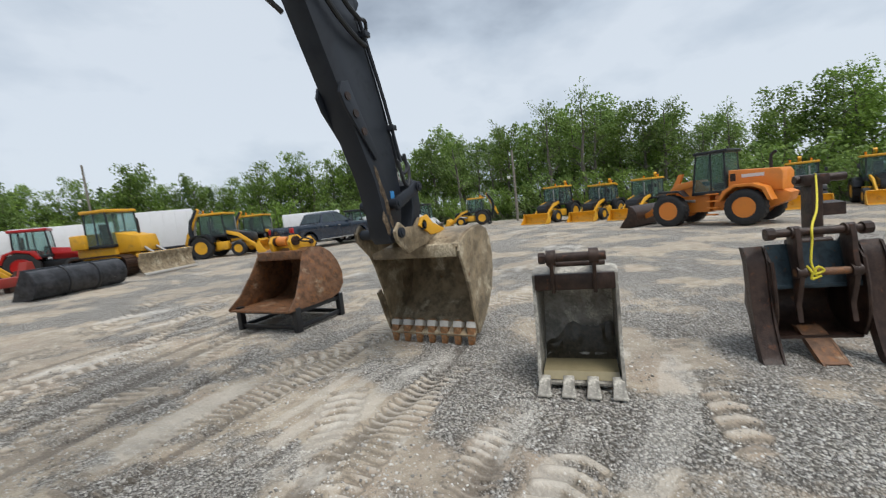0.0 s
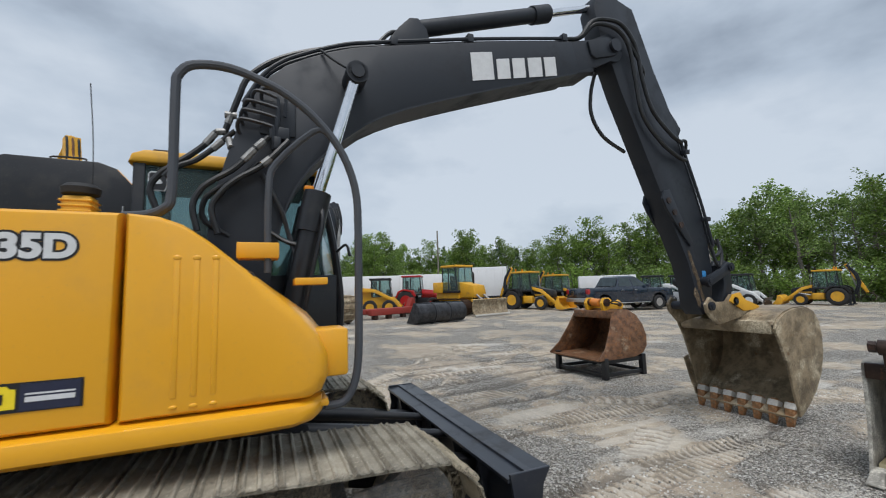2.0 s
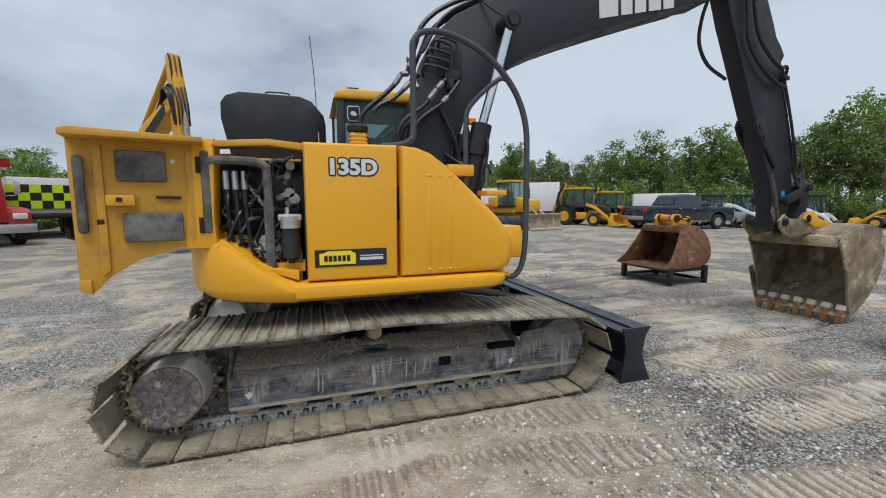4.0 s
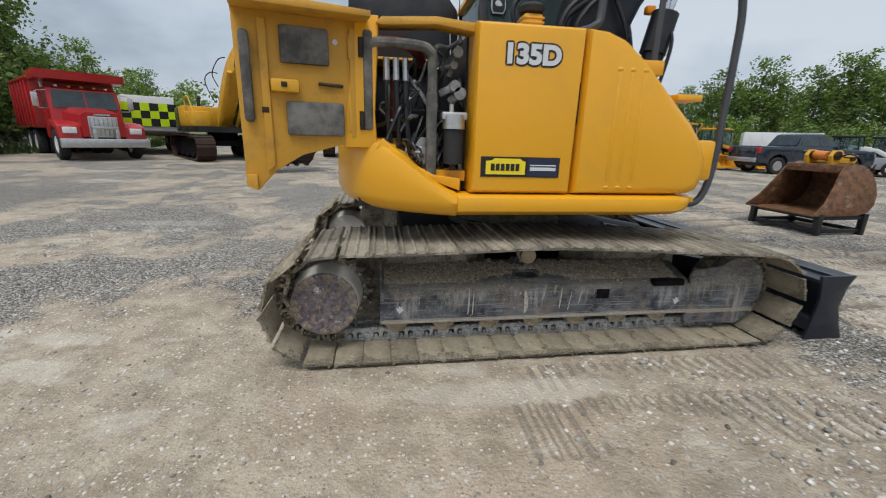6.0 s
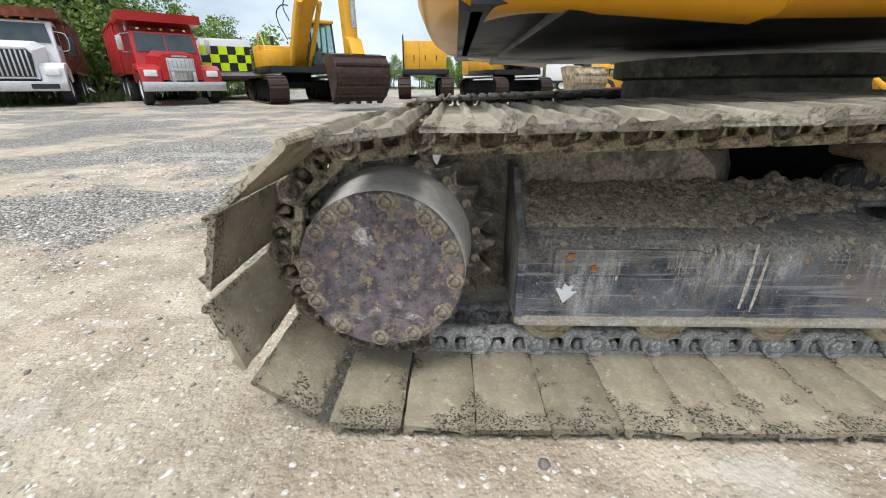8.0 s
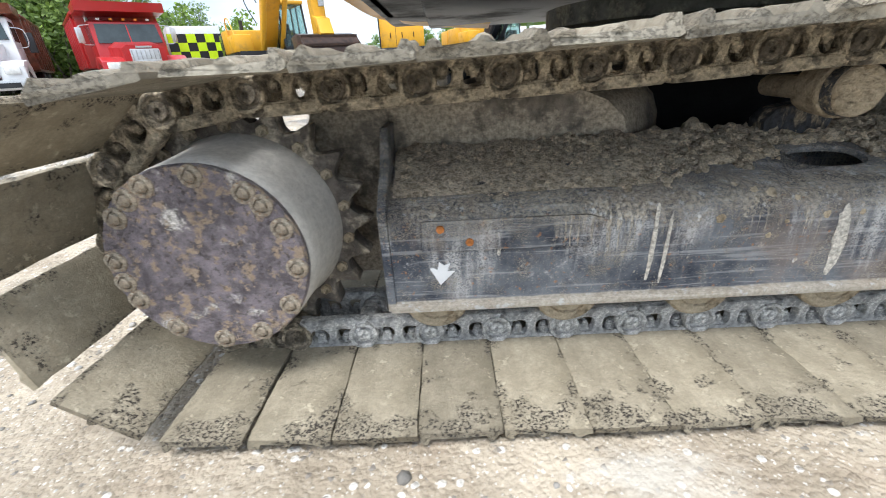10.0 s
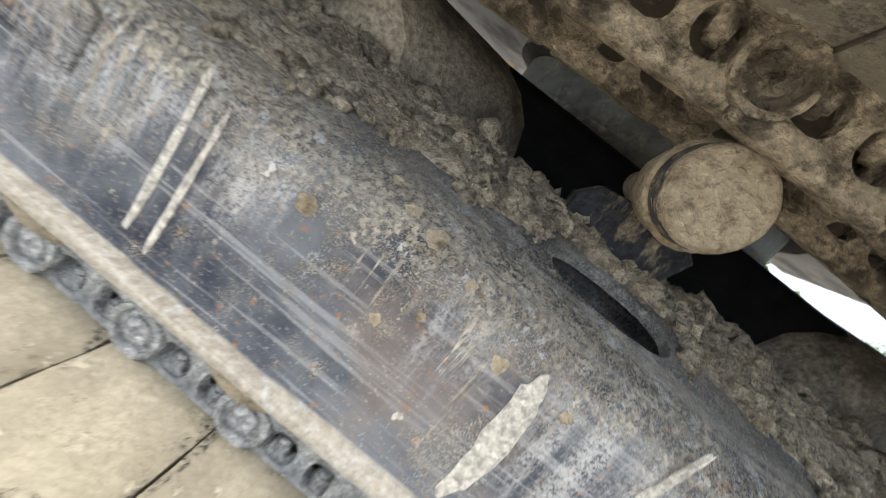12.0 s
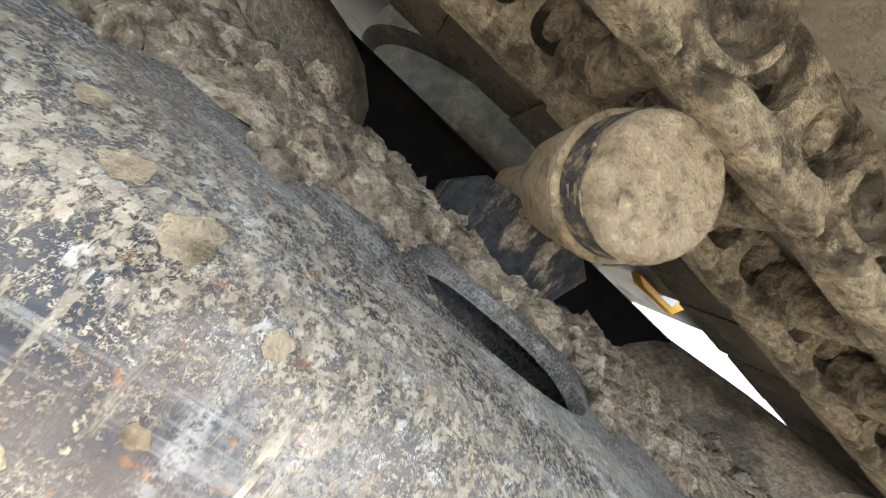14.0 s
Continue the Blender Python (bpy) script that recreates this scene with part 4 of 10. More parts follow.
def shoe_mesh(mat, name, seed=0):
    """Triple-grouser plate with a lapped lip, edges worn and caked."""
    bm = B()
    prism(bm, [(-0.064, 0.034), (0.098, 0.034), (0.106, 0.037), (0.1065, 0.045), (0.104, 0.048), (0.101, 0.062), (0.096, 0.067), (0.089, 0.067), (0.082, 0.049), (0.040, 0.047), (0.033, 0.062), (0.027, 0.065), (0.019, 0.063), (0.012, 0.048),
               (-0.030, 0.047), (-0.036, 0.062), (-0.042, 0.066), (-0.050, 0.063), (-0.055, 0.048), (-0.0645, 0.044)], -0.38, 0.38)
    bmesh.ops.subdivide_edges(bm, edges=[e for e in bm.edges if abs(e.verts[0].co.y - e.verts[1].co.y) > 0.5], cuts=26)
    for v in bm.verts:
        x, y, z = v.co
        e = max(0.0, (abs(y) - 0.30) / 0.08)
        if z > 0.055:
            v.co.z += 0.007 * noise.noise((x * 30, y * 11 + seed, 2)) - 0.003 - 0.004 * e
            v.co.x += 0.004 * noise.noise((x * 9, y * 26 + seed, 5))
        if x < -0.06 or x > 0.103:
            v.co.x += 0.0035 * noise.noise((x * 9, y * 40 + seed, 8))
        v.co.z += 0.005 * e * noise.noise((x * 40, y * 34 + seed, 9))
        if abs(y) > 0.37:
            v.co.y += 0.012 * noise.noise((x * 40, z * 50 + seed, y)) + 0.007 * noise.noise((x * 130, z * 130, y + seed))
    return mesh_of(name, bm, mat, 40)


def link_mesh(mat, name):
    """A pair of chain links: windowed side plates with a rail, nuts in the windows, pin and bushing."""
    bm = B()
    for side in (-1, 1):
        y0, y1 = side * 0.061, side * 0.085
        outer = [(-0.092, -0.036), (-0.060, -0.044), (0.060, -0.044), (0.074, -0.034), (0.080, -0.016), (0.082, 0.004), (0.078, 0.024), (0.074, 0.040), (-0.074, 0.040), (-0.082, 0.034), (-0.108, 0.012), (-0.108, -0.016)]
        loops = [outer]
        for x in (-0.036, 0.030):
            loops.append([(x + 0.0235 * math.copysign(abs(math.cos(a)) ** 0.75, math.cos(a)), 0.003 + 0.0225 * math.copysign(abs(math.sin(a)) ** 0.75, math.sin(a))) for a in [2 * math.pi * k / 18 for k in range(18)]])
        q = B()
        edges = []
        for lp in loops:
            vs = [q.verts.new((u, y0, w)) for u, w in lp]
            edges += [q.edges.new((vs[i], vs[(i + 1) % len(vs)])) for i in range(len(vs))]
        bmesh.ops.triangle_fill(q, use_beauty=True, use_dissolve=False, edges=edges)
        g = bmesh.ops.extrude_face_region(q, geom=list(q.faces))
        bmesh.ops.translate(q, verts=[v for v in g["geom"] if isinstance(v, bmesh.types.BMVert)], vec=(0, y1 - y0, 0))
        bmesh.ops.recalc_face_normals(q, faces=q.faces)
        tmp = bpy.data.meshes.new("link_plate")
        q.to_mesh(tmp)
        q.free()
        bm.from_mesh(tmp)
        bpy.data.meshes.remove(tmp)
        box(bm, -0.096, 0.062, side * 0.056, side * 0.0895, -0.046, -0.021, 0.005)
        box(bm, 0.050, 0.079, side * 0.054, side * 0.083, -0.043, -0.024, 0.004)
        cyl(bm, (-0.085, side * 0.054, 0), (-0.085, side * 0.0835, 0), 0.038, seg=22)
        lathe(bm, [(0.0, 0.0385), (0.011, 0.0375), (0.0125, 0.035), (0.012, 0.030), (0.002, 0.027), (0.002, 0.021), (0.008, 0.018), (0.009, 0.007), (0.004, 0.005), (0.004, 0.001)], (-0.085, side * 0.0835, 0), (0, side, 0), 22)
        cyl(bm, (0.074, side * 0.034, 0), (0.074, side * 0.061, 0), 0.034, seg=18)
        for x in (-0.036, 0.030):
            cyl(bm, (x, side * 0.069, 0.006), (x, side * 0.069, 0.024), 0.0125, 0.0135, seg=6)
            cyl(bm, (x, side * 0.069, -0.001), (x, side * 0.069, 0.007), 0.008, seg=10)
            box(bm, x - 0.02, x + 0.02, side * 0.056, side * 0.080, 0.022, 0.033, 0.003)
    cyl(bm, (-0.085, -0.06, 0), (-0.085, 0.06, 0), 0.027, seg=16)
    bmesh.ops.subdivide_edges(bm, edges=[e for e in bm.edges if e.calc_length() > 0.04], cuts=1, use_grid_fill=True)
    for v in bm.verts:
        p = v.co.copy()
        v.co += Vector((noise.noise(p * 60), noise.noise(p * 60 + Vector((9, 0, 0))), noise.noise(p * 60 + Vector((0, 9, 0))))) * 0.0011
    return mesh_of(name, bm, mat, 30)


def oval(cx, cy, rx, ry, n, power=2.6):
    out = []
    for i in range(n):
        a = 2 * math.pi * i / n
        c, s = math.cos(a), math.sin(a)
        out.append((cx + rx * math.copysign(abs(c) ** (2 / power), c), cy + ry * math.copysign(abs(s) ** (2 / power), s)))
    return out


def rect_ring(cx, cy, hx, hy, n):
    out = []
    for i in range(n):
        a = 2 * math.pi * i / n
        c, s = math.cos(a) / hx, math.sin(a) / hy
        k = 1 / max(abs(c), abs(s))
        out.append((cx + k * math.cos(a), cy + k * math.sin(a)))
    return out


def track_frame(side):
    """Hollow welded side frame: upright face, sloping top with a washing hole. side -1: right."""
    bm = B()
    x0, x1 = -1.12, 1.08
    sec = [(1.10, 0.198), (1.14, 0.205), (1.14, 0.365), (1.1385, 0.383), (1.133, 0.399), (1.123, 0.4135), (1.108, 0.426), (1.088, 0.4355), (1.06, 0.4452)]
    slope = [(1.06, 0.4452), (0.875, 0.503)]

    def P(x, y, z):
        return Vector((x, side * y, z))
    nx = 28
    xs = [x0 + (x1 - x0) * i / nx for i in range(nx + 1)]
    for dp in (0.0, 0.014):
        def off(y, z):
            return (y - dp * 0.9, z - dp * 0.4)
        R = [[bm.verts.new(P(x, *off(y, z))) for (y, z) in sec] for x in xs]
        for a, b in zip(R, R[1:]):
            for j in range(len(sec) - 1):
                bm.faces.new((a[j], a[j + 1], b[j + 1], b[j]))

        # slope in three stretches; the middle one has the oval hole
        def S(x, s):
            y = slope[0][0] + (slope[1][0] - slope[0][0]) * s
            z = slope[0][1] + (slope[1][1] - slope[0][1]) * s
            return bm.verts.new(P(x, y - dp * 0.3, z - dp))
        for u0, u1 in ((x0, -0.26), (0.03, x1)):
            for i in range(8):
                a, b = u0 + (u1 - u0) * i / 8, u0 + (u1 - u0) * (i + 1) / 8
                for j in range(4):
                    bm.faces.new((S(a, j / 4), S(b, j / 4), S(b, (j + 1) / 4), S(a, (j + 1) / 4)))
        ov = oval(-0.1115, 0.285, 0.084, 0.235, 48)
        rc = rect_ring(-0.115, 0.5, 0.145, 0.5, 48)
        for corner in ((-0.26, 0.0), (0.03, 0.0), (-0.26, 1.0), (0.03, 1.0)):
            near = min(range(48), key=lambda q: abs(rc[q][0] - corner[0]) * 3 + abs(rc[q][1] - corner[1]))
            rc[near] = corner
        o = [S(u, s) for u, s in ov]
        r = [S(u, s) for u, s in rc]
        for i in range(48):
            bm.faces.new((o[i], o[(i + 1) % 48], r[(i + 1) % 48], r[i]))
        if dp == 0.0:
            rim = o
        else:
            for i in range(48):
                bm.faces.new((rim[i], rim[(i + 1) % 48], o[(i + 1) % 48], o[i]))
    bmesh.ops.remove_doubles(bm, verts=bm.verts, dist=0.0004)
    bmesh.ops.recalc_face_normals(bm, faces=bm.faces)
    # lower flange, inner wall and end plates
    for q in ((x0, x1, 1.085, 1.155, 0.188, 0.206), (x0 + 0.02, x1, 0.868, 0.882, 0.16, 0.498), (x0 + 0.02, x1, 0.87, 1.09, 0.20, 0.212)):
        box(bm, q[0], q[1], side * q[2], side * q[3], q[4], q[5], 0.003)
    prism(bm, [(side * 1.147, 0.19), (side * 1.147, 0.43), (side * 1.03, 0.50), (side * 0.97, 0.575), (side * 0.86, 0.575), (side * 0.86, 0.19)], x0 - 0.008, x0 + 0.012, "x", 0.003)
    return bm




SHOE_LOW, SHOE_TOP = [shoe_mesh(M_SHOE, "track_shoe", 3 * k) for k in range(3)], [shoe_mesh(M_SHOETOP, "track_shoe", 20 + 3 * k) for k in range(3)]
LINK_LOW, LINK_TOP = link_mesh(M_LINKLOW, "chain_link"), link_mesh(M_LINK, "chain_link")


def crawler(side):
    yc = side * 0.98
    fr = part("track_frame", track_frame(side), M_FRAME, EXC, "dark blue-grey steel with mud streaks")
    pins = chain_pins()
    for i in range(len(pins)):
        a, b = pins[i], pins[(i + 1) % len(pins)]
        d = (b - a).normalized()
        n = Vector((-d.z, 0, d.x))
        m = Matrix(((d.x, 0, n.x, (a.x + b.x) / 2), (0, 1, 0, yc), (d.z, 0, n.z, (a.z + b.z) / 2), (0, 0, 0, 1)))
        low = m[2][3] < 0.25
        piece("track_shoe", (SHOE_LOW if low or abs(m[0][3]) > 1.5 else SHOE_TOP)[i % 3], m, fr)
        piece("chain_link", LINK_LOW if low and abs(m[0][3]) < 1.4 else LINK_TOP, m, fr)
    # driving sprocket with its teeth
    bm = B()
    ring = []
    for k in range(21):
        a = 2 * math.pi * k / 21
        for da, r in ((-0.149, 0.247), (-0.10, 0.253), (-0.062, 0.266), (-0.020, 0.289), (0.0, 0.294), (0.020, 0.289), (0.062, 0.266), (0.10, 0.253)):
            ring.append((SPROCKET.x + r * math.cos(a + da), SPROCKET.z + r * math.sin(a + da)))
    prism(bm, ring, yc - 0.026, yc + 0.026, "y", 0.003)
    part("sprocket", bm, M_SPROCKET, fr, "worn dark toothed sprocket")
    rim_bolt = mesh_of("sprocket_bolt", cyl(B(), (0, side * 0.02, 0), (0, side * 0.04, 0), 0.013, seg=6), M_LINK)
    for k in range(18):
        a = 2 * math.pi * (k + 0.5) / 18
        piece("sprocket_bolt", rim_bolt, Matrix.Translation((SPROCKET.x + 0.238 * math.cos(a), yc, SPROCKET.z + 0.238 * math.sin(a))), fr)
    bm = B()
    prism(bm, [(-1.32, 0.15), (-1.06, 0.15), (-1.04, 0.645), (-1.20, 0.655), (-1.30, 0.645), (-1.34, 0.56)], side * 0.80, side * 0.855, "y", 0.006)
    part("motor_guard", bm, M_LEG, fr, "dark muddy plate behind the sprocket")
    bm = B()
    lathe(bm, [(-0.25, 0.19), (-0.02, 0.222), (0.03, 0.222), (0.05, 0.214), (0.16, 0.205), (0.205, 0.203), (0.212, 0.198)], (SPROCKET.x, yc, SPROCKET.z), (0, side, 0), 48)
    hub = part("final_drive", bm, M_CLAY, fr, "round final drive coated in grey clay")
    bm = B()
    lathe(bm, [(0.0, 0.197), (0.018, 0.200), (0.024, 0.196)], (SPROCKET.x, yc + side * 0.213, SPROCKET.z), (0, side, 0), 48)
    part("hub_cover", bm, M_HUB, fr, "purple-brown scuffed steel cover")
    bm = B()
    lathe(bm, [(0.0, 0.023), (0.003, 0.022), (0.004, 0.015), (0.0015, 0.0135), (0.0015, 0.011), (0.007, 0.0105), (0.008, 0.006)], (0, 0, 0), (0, side, 0), 16)
    for v in bm.verts:
        v.co += Vector((noise.noise(v.co * 90), 0.4 * noise.noise(v.co * 120), noise.noise(v.co * 90 + Vector((5, 0, 0))))) * 0.003
    bolt = mesh_of("cover_bolt", bm, M_BOLT)
    for deg in (22, 40, 52, 83, 114, 129, 144, 204, 234, 266, 294, 325, 354, 175, 190):
        a = radians(deg)
        piece("cover_bolt", bolt, Matrix.Translation((SPROCKET.x + 0.178 * math.cos(a), yc + side * 0.236, SPROCKET.z + 0.178 * math.sin(a))), fr)
    # front idler
    bm = B()
    lathe(bm, [(-0.085, 0.10), (-0.08, 0.215), (-0.05, 0.235), (-0.045, 0.25), (0.045, 0.25), (0.05, 0.235), (0.08, 0.215), (0.085, 0.10)], (IDLER.x, yc, IDLER.z), (0, side, 0), 40)
    part("idler", bm, M_LINK, fr, "dirty round idler wheel")
    bm = B()
    prism(bm, [(1.08, 0.12), (1.10, 0.10), (1.52, 0.085), (1.62, 0.16), (1.66, 0.30), (1.63, 0.44), (1.55, 0.53), (1.30, 0.535), (1.10, 0.51), (1.08, 0.48)], side * 1.115, side * 1.145, "y", 0.008)
    box(bm, 1.30, 1.42, side * 1.143, side * 1.149, 0.325, 0.345)
    cyl(bm, (IDLER.x - 0.02, side * 1.05, IDLER.z + 0.02), (IDLER.x - 0.02, side * 1.135, IDLER.z + 0.02), 0.22, seg=28)
    part("idler_guard", bm, M_FRAME, fr, "muddy dark steel guard plate")
    # lower rollers
    bm = B()
    lathe(bm, [(-0.11, 0.05), (-0.105, 0.078), (-0.05, 0.084), (0.05, 0.084), (0.098, 0.080), (0.106, 0.073), (0.106, 0.054), (0.101, 0.050), (0.101, 0.040), (0.116, 0.036), (0.118, 0.012)], (0, 0, 0), (0, side, 0), 28)
    rol = mesh_of("track_roller", bm, M_ROLLER)
    for k in range(7):
        piece("track_roller", rol, Matrix.Translation((-1.02 + 0.3205 * k, yc, 0.176)), fr)
    # upper carrier roller on its bracket
    for x in (-0.118,):
        bm = B()
        lathe(bm, [(-0.16, 0.026), (-0.02, 0.028), (-0.018, 0.05), (0.020, 0.0555), (0.042, 0.0575), (0.048, 0.0555), (0.051, 0.0560), (0.056, 0.0600), (0.062, 0.0595), (0.065, 0.0545), (0.078, 0.0535), (0.080, 0.0505), (0.084, 0.0495), (0.086, 0.0535), (0.098, 0.0525), (0.103, 0.0505), (0.1065, 0.047), (0.1085, 0.042), (0.1065, 0.034), (0.109, 0.026), (0.1075, 0.018), (0.109, 0.010), (0.1085, 0.003)], (x, side * 0.945, 0.603), (0, side, 0), 64)
        for v in bm.verts:
            v.co += Vector((noise.noise(v.co * 50), noise.noise(v.co * 45 + Vector((4, 0, 0))), noise.noise(v.co * 50 + Vector((0, 7, 0))))) * 0.0011 + Vector((noise.noise(v.co * 160), noise.noise(v.co * 150 + Vector((4, 0, 0))), noise.noise(v.co * 160 + Vector((0, 7, 0))))) * 0.0009
        roller = part("carrier_roller", bm, M_ROLLER, fr, "mud-caked round carrier roller")
        bm = B()
        lathe(bm, [(0.0665, 0.050), (0.067, 0.0546), (0.080, 0.0538), (0.093, 0.0541), (0.095, 0.0515)], (x, side * 0.945, 0.603), (0, side, 0), 64)
        part("seal_ring", bm, M_BAND, roller, "dark scuffed steel ring")
        if side < 0:
            for k in range(12):
                a, d = k * 2.4, 0.008 + 0.003 * k
                dab = blob(B(), (x + d * math.cos(a), side * 1.0535, 0.603 + d * math.sin(a)), 0.004 + 0.004 * ((k * 7) % 5) / 5, k, 0.5, 2, (1.4, 0.30, 1.0))
                part("mud_dab", dab, M_ROLLER, roller)
        bm = B()
        prism(bm, [(-0.205, 0.47), (-0.207, 0.535), (-0.185, 0.560), (-0.13, 0.568), (-0.07, 0.578), (-0.036, 0.552), (-0.055, 0.500), (-0.05, 0.47)], side * 0.865, side * 0.925, "y", 0.005)
        part("roller_bracket", bm, M_LEGD, fr, "dark steel bracket")
    # dried mud lying on the sloping top of the frame
    rng = np.random.default_rng(11 + side)
    k = 8200 if side < 0 else 500
    x = np.where(np.arange(k) % 5 < 3, rng.uniform(-1.1, 1.0, k), rng.uniform(-0.62, 0.12, k))
    low = np.where((x > -0.50) & (x < 0.15), 0.36, 0.14) + 0.14 * np.sin(x * 31) * np.sin(x * 13 + 1) + 0.08 * np.sin(x * 67)
    s = low + (1.0 - low) * rng.random(k) ** 0.8
    keep = ~((x > -0.215) & (x < -0.01) & (s < 0.70)) & ((s > low + 0.12) | (rng.random(k) < 0.5))
    x, s = x[keep], s[keep]
    k = len(x)
    rear = np.where(x < -0.45, 0.82, 1.0)
    r = rear * (0.0026 + 0.0125 * rng.random(k) ** 3.2) * (0.7 + 0.5 * s)
    heap = np.clip((s - 0.45) / 0.4, 0, 1) * (0.5 + 0.5 * np.sin(x * 47) * np.sin(x * 19 + 2)) * 0.016 * rng.random(k)
    P = np.stack([x, side * (1.118 - 0.243 * s), 0.427 + 0.076 * s + heap], 1)
    sq = np.stack([rng.uniform(0.8, 1.35, k), rng.uniform(0.8, 1.2, k), rng.uniform(0.7, 1.05, k)], 1)
    crumbs = part("mud_crust", scatter("mud_crust", M_MUD, P, r, sq, rng, 2, 0.85, 0.2), M_MUD, fr, "crumbly dried tan mud")
    bm = B()
    rows = []
    for i in range(89):
        x = -1.1 + 2.1 * i / 88
        row = []
        for j in range(13):
            s = 0.10 + 0.90 * j / 12
            y, z = 1.118 - 0.243 * s, 0.427 + 0.076 * s
            near_hole = math.exp(-(((x + 0.113) / 0.15) ** 4 + ((s - 0.42) / 0.36) ** 4))
            h = 0.010 + 0.016 * noise.noise((x * 14, s * 5, side)) + 0.010 * noise.noise((x * 40, s * 14, 3))
            bare = max(0.0, 1 - abs((x + 0.17) / 0.36) ** 4) * max(0.0, min(1.0, (0.45 - s) / 0.1))
            h = h * min(1, j / 4) * (1 - near_hole) * (1 - bare) - 0.014 * bare - 0.012 * near_hole - (0.012 if j == 0 else 0)
            row.append((x, side * y, z + h))
        rows.append(row)
    R = [[bm.verts.new(p) for p in r] for r in rows]
    for a, b in zip(R, R[1:]):
        for j in range(12):
            if -0.225 < a[0].co.x < 0.0 and j < 8 or -0.42 < a[0].co.x < 0.10 and j < 4:
                continue
            bm.faces.new((a[j], a[j + 1], b[j + 1], b[j]))
    part("mud_layer", bm, M_MUD, fr, "dried tan mud", 70)
    return fr


FR_R = crawler(-1)
FR_L = crawler(1)

# small marks and fittings on the right frame
for x in (-1.0, 0.985):
    bm = B()
    slab(bm, [(x - 0.036, -1.1425, 0.292), (x, -1.1425, 0.243), (x + 0.036, -1.1425, 0.292), (x + 0.014, -1.1425, 0.290), (x + 0.02, -1.1425, 0.315), (x + 0.004, -1.1425, 0.306), (x - 0.012, -1.1425, 0.316), (x - 0.014, -1.1425, 0.290), (x - 0.026, -1.1425, 0.296)], 0.003)
    bmesh.ops.transform(bm, verts=bm.verts, matrix=pose(x, 0, 0.28, 0, 9, 0) @ Matrix.Diagonal((0.78, 1, 0.78, 1)) @ Matrix.Translation((-x, 0, -0.28)))
    part("lift_mark", bm, M_DECAL, FR_R, "worn white lifting arrow mark")
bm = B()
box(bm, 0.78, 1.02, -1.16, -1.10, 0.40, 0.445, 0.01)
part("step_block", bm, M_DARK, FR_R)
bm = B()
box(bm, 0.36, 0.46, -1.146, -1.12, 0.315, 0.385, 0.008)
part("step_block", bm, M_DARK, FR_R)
# welded cover plate with two rusty screws
plate = part("cover_plate", prism(B(), [(-1.04, 0.336), (-0.66, 0.330), (-0.655, 0.392), (-0.69, 0.402), (-1.035, 0.404)], -1.1475, -1.139, "y", 0.003), M_FRAME, FR_R, "muddy cover plate")
for x, z in ((-0.998, 0.386), (-0.937, 0.354)):
    part("plate_screw", cyl(B(), (x, -1.144, z), (x, -1.152, z), 0.010, 0.008, seg=10), M_RUSTY, plate, "orange rusty screw head")
# splashes of pale clay on the frame
for (x, z, w, h, tilt) in ((-0.150, 0.31, 0.013, 0.076, -3), (-0.545, 0.32, 0.005, 0.085, 1), (-0.515, 0.31, 0.004, 0.085, 2), (-0.02, 0.38, 0.005, 0.055, 9), (0.10, 0.325, 0.005, 0.075, 3), (0.245, 0.35, 0.005, 0.062, 9), (0.17, 0.31, 0.003, 0.07, 7), (0.055, 0.395, 0.004, 0.03, 6), (-0.875, 0.345, 0.004, 0.03, 0)):
    bm = B()
    blob(bm, (0, 0, 0), 1.0, int(x * 50), 0.3, 3, (1, 1, 1))
    for v in bm.verts:
        q = v.co.copy()
        e = 1 / max(0.3, 1 - min(1.0, abs(q.z)) ** 2) ** 0.3 + 0.3 * noise.noise((q.z * 4, x * 30, 1))
        v.co = Vector((q.x * w * e + 0.35 * w * (1 - q.z * q.z), q.y * 0.002, q.z * h))
    bmesh.ops.transform(bm, verts=bm.verts, matrix=pose(x, -1.1405, z, 0, tilt, 0))
    part("clay_splash", bm, M_SPLASH, FR_R, "pale dried clay splash")
for k, (x, y, z, r, tip) in enumerate(((-0.300, -1.1185, 0.4185, 0.0105, -42), (-0.334, -1.112, 0.4245, 0.008, -50), (-0.366, -1.094, 0.4335, 0.006, -62), (-0.252, -1.128, 0.408, 0.006, -30), (-0.19, -1.1402, 0.372, 0.008, 0), (-0.118, -1.1402, 0.372, 0.006, 0), (-0.30, -1.1402, 0.33, 0.006, 0), (-0.41, -1.1402, 0.375, 0.010, 0), (-0.27, -1.1402, 0.36, 0.005, 0))):
    bm = B()
    blob(bm, (0, 0, 0), 1.0, k, 0.35, 4)
    for v in bm.verts:
        q = v.co.copy()
        e = 1 + 0.30 * noise.noise((q.x * 1.3 + k, q.z * 1.3, k)) + 0.05 * noise.noise((q.x * 5, q.z * 5 + k, 1))
        v.co = Vector((q.x * r * 1.0 * e, q.y * r * 0.09 + r * 0.03 * noise.noise(q * 6) * max(0.0, -q.y), q.z * r * 0.9 * e))
    bmesh.ops.transform(bm, verts=bm.verts, matrix=pose(x, y, z, tip))
    part("mud_spatter", bm, M_ROLLER, FR_R, "tan mud spatter")

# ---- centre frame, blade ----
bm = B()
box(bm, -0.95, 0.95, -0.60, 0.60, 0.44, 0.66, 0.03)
part("centre_frame", bm, M_DARK, EXC, "near-black steel, shade of the hollow put into its colour")
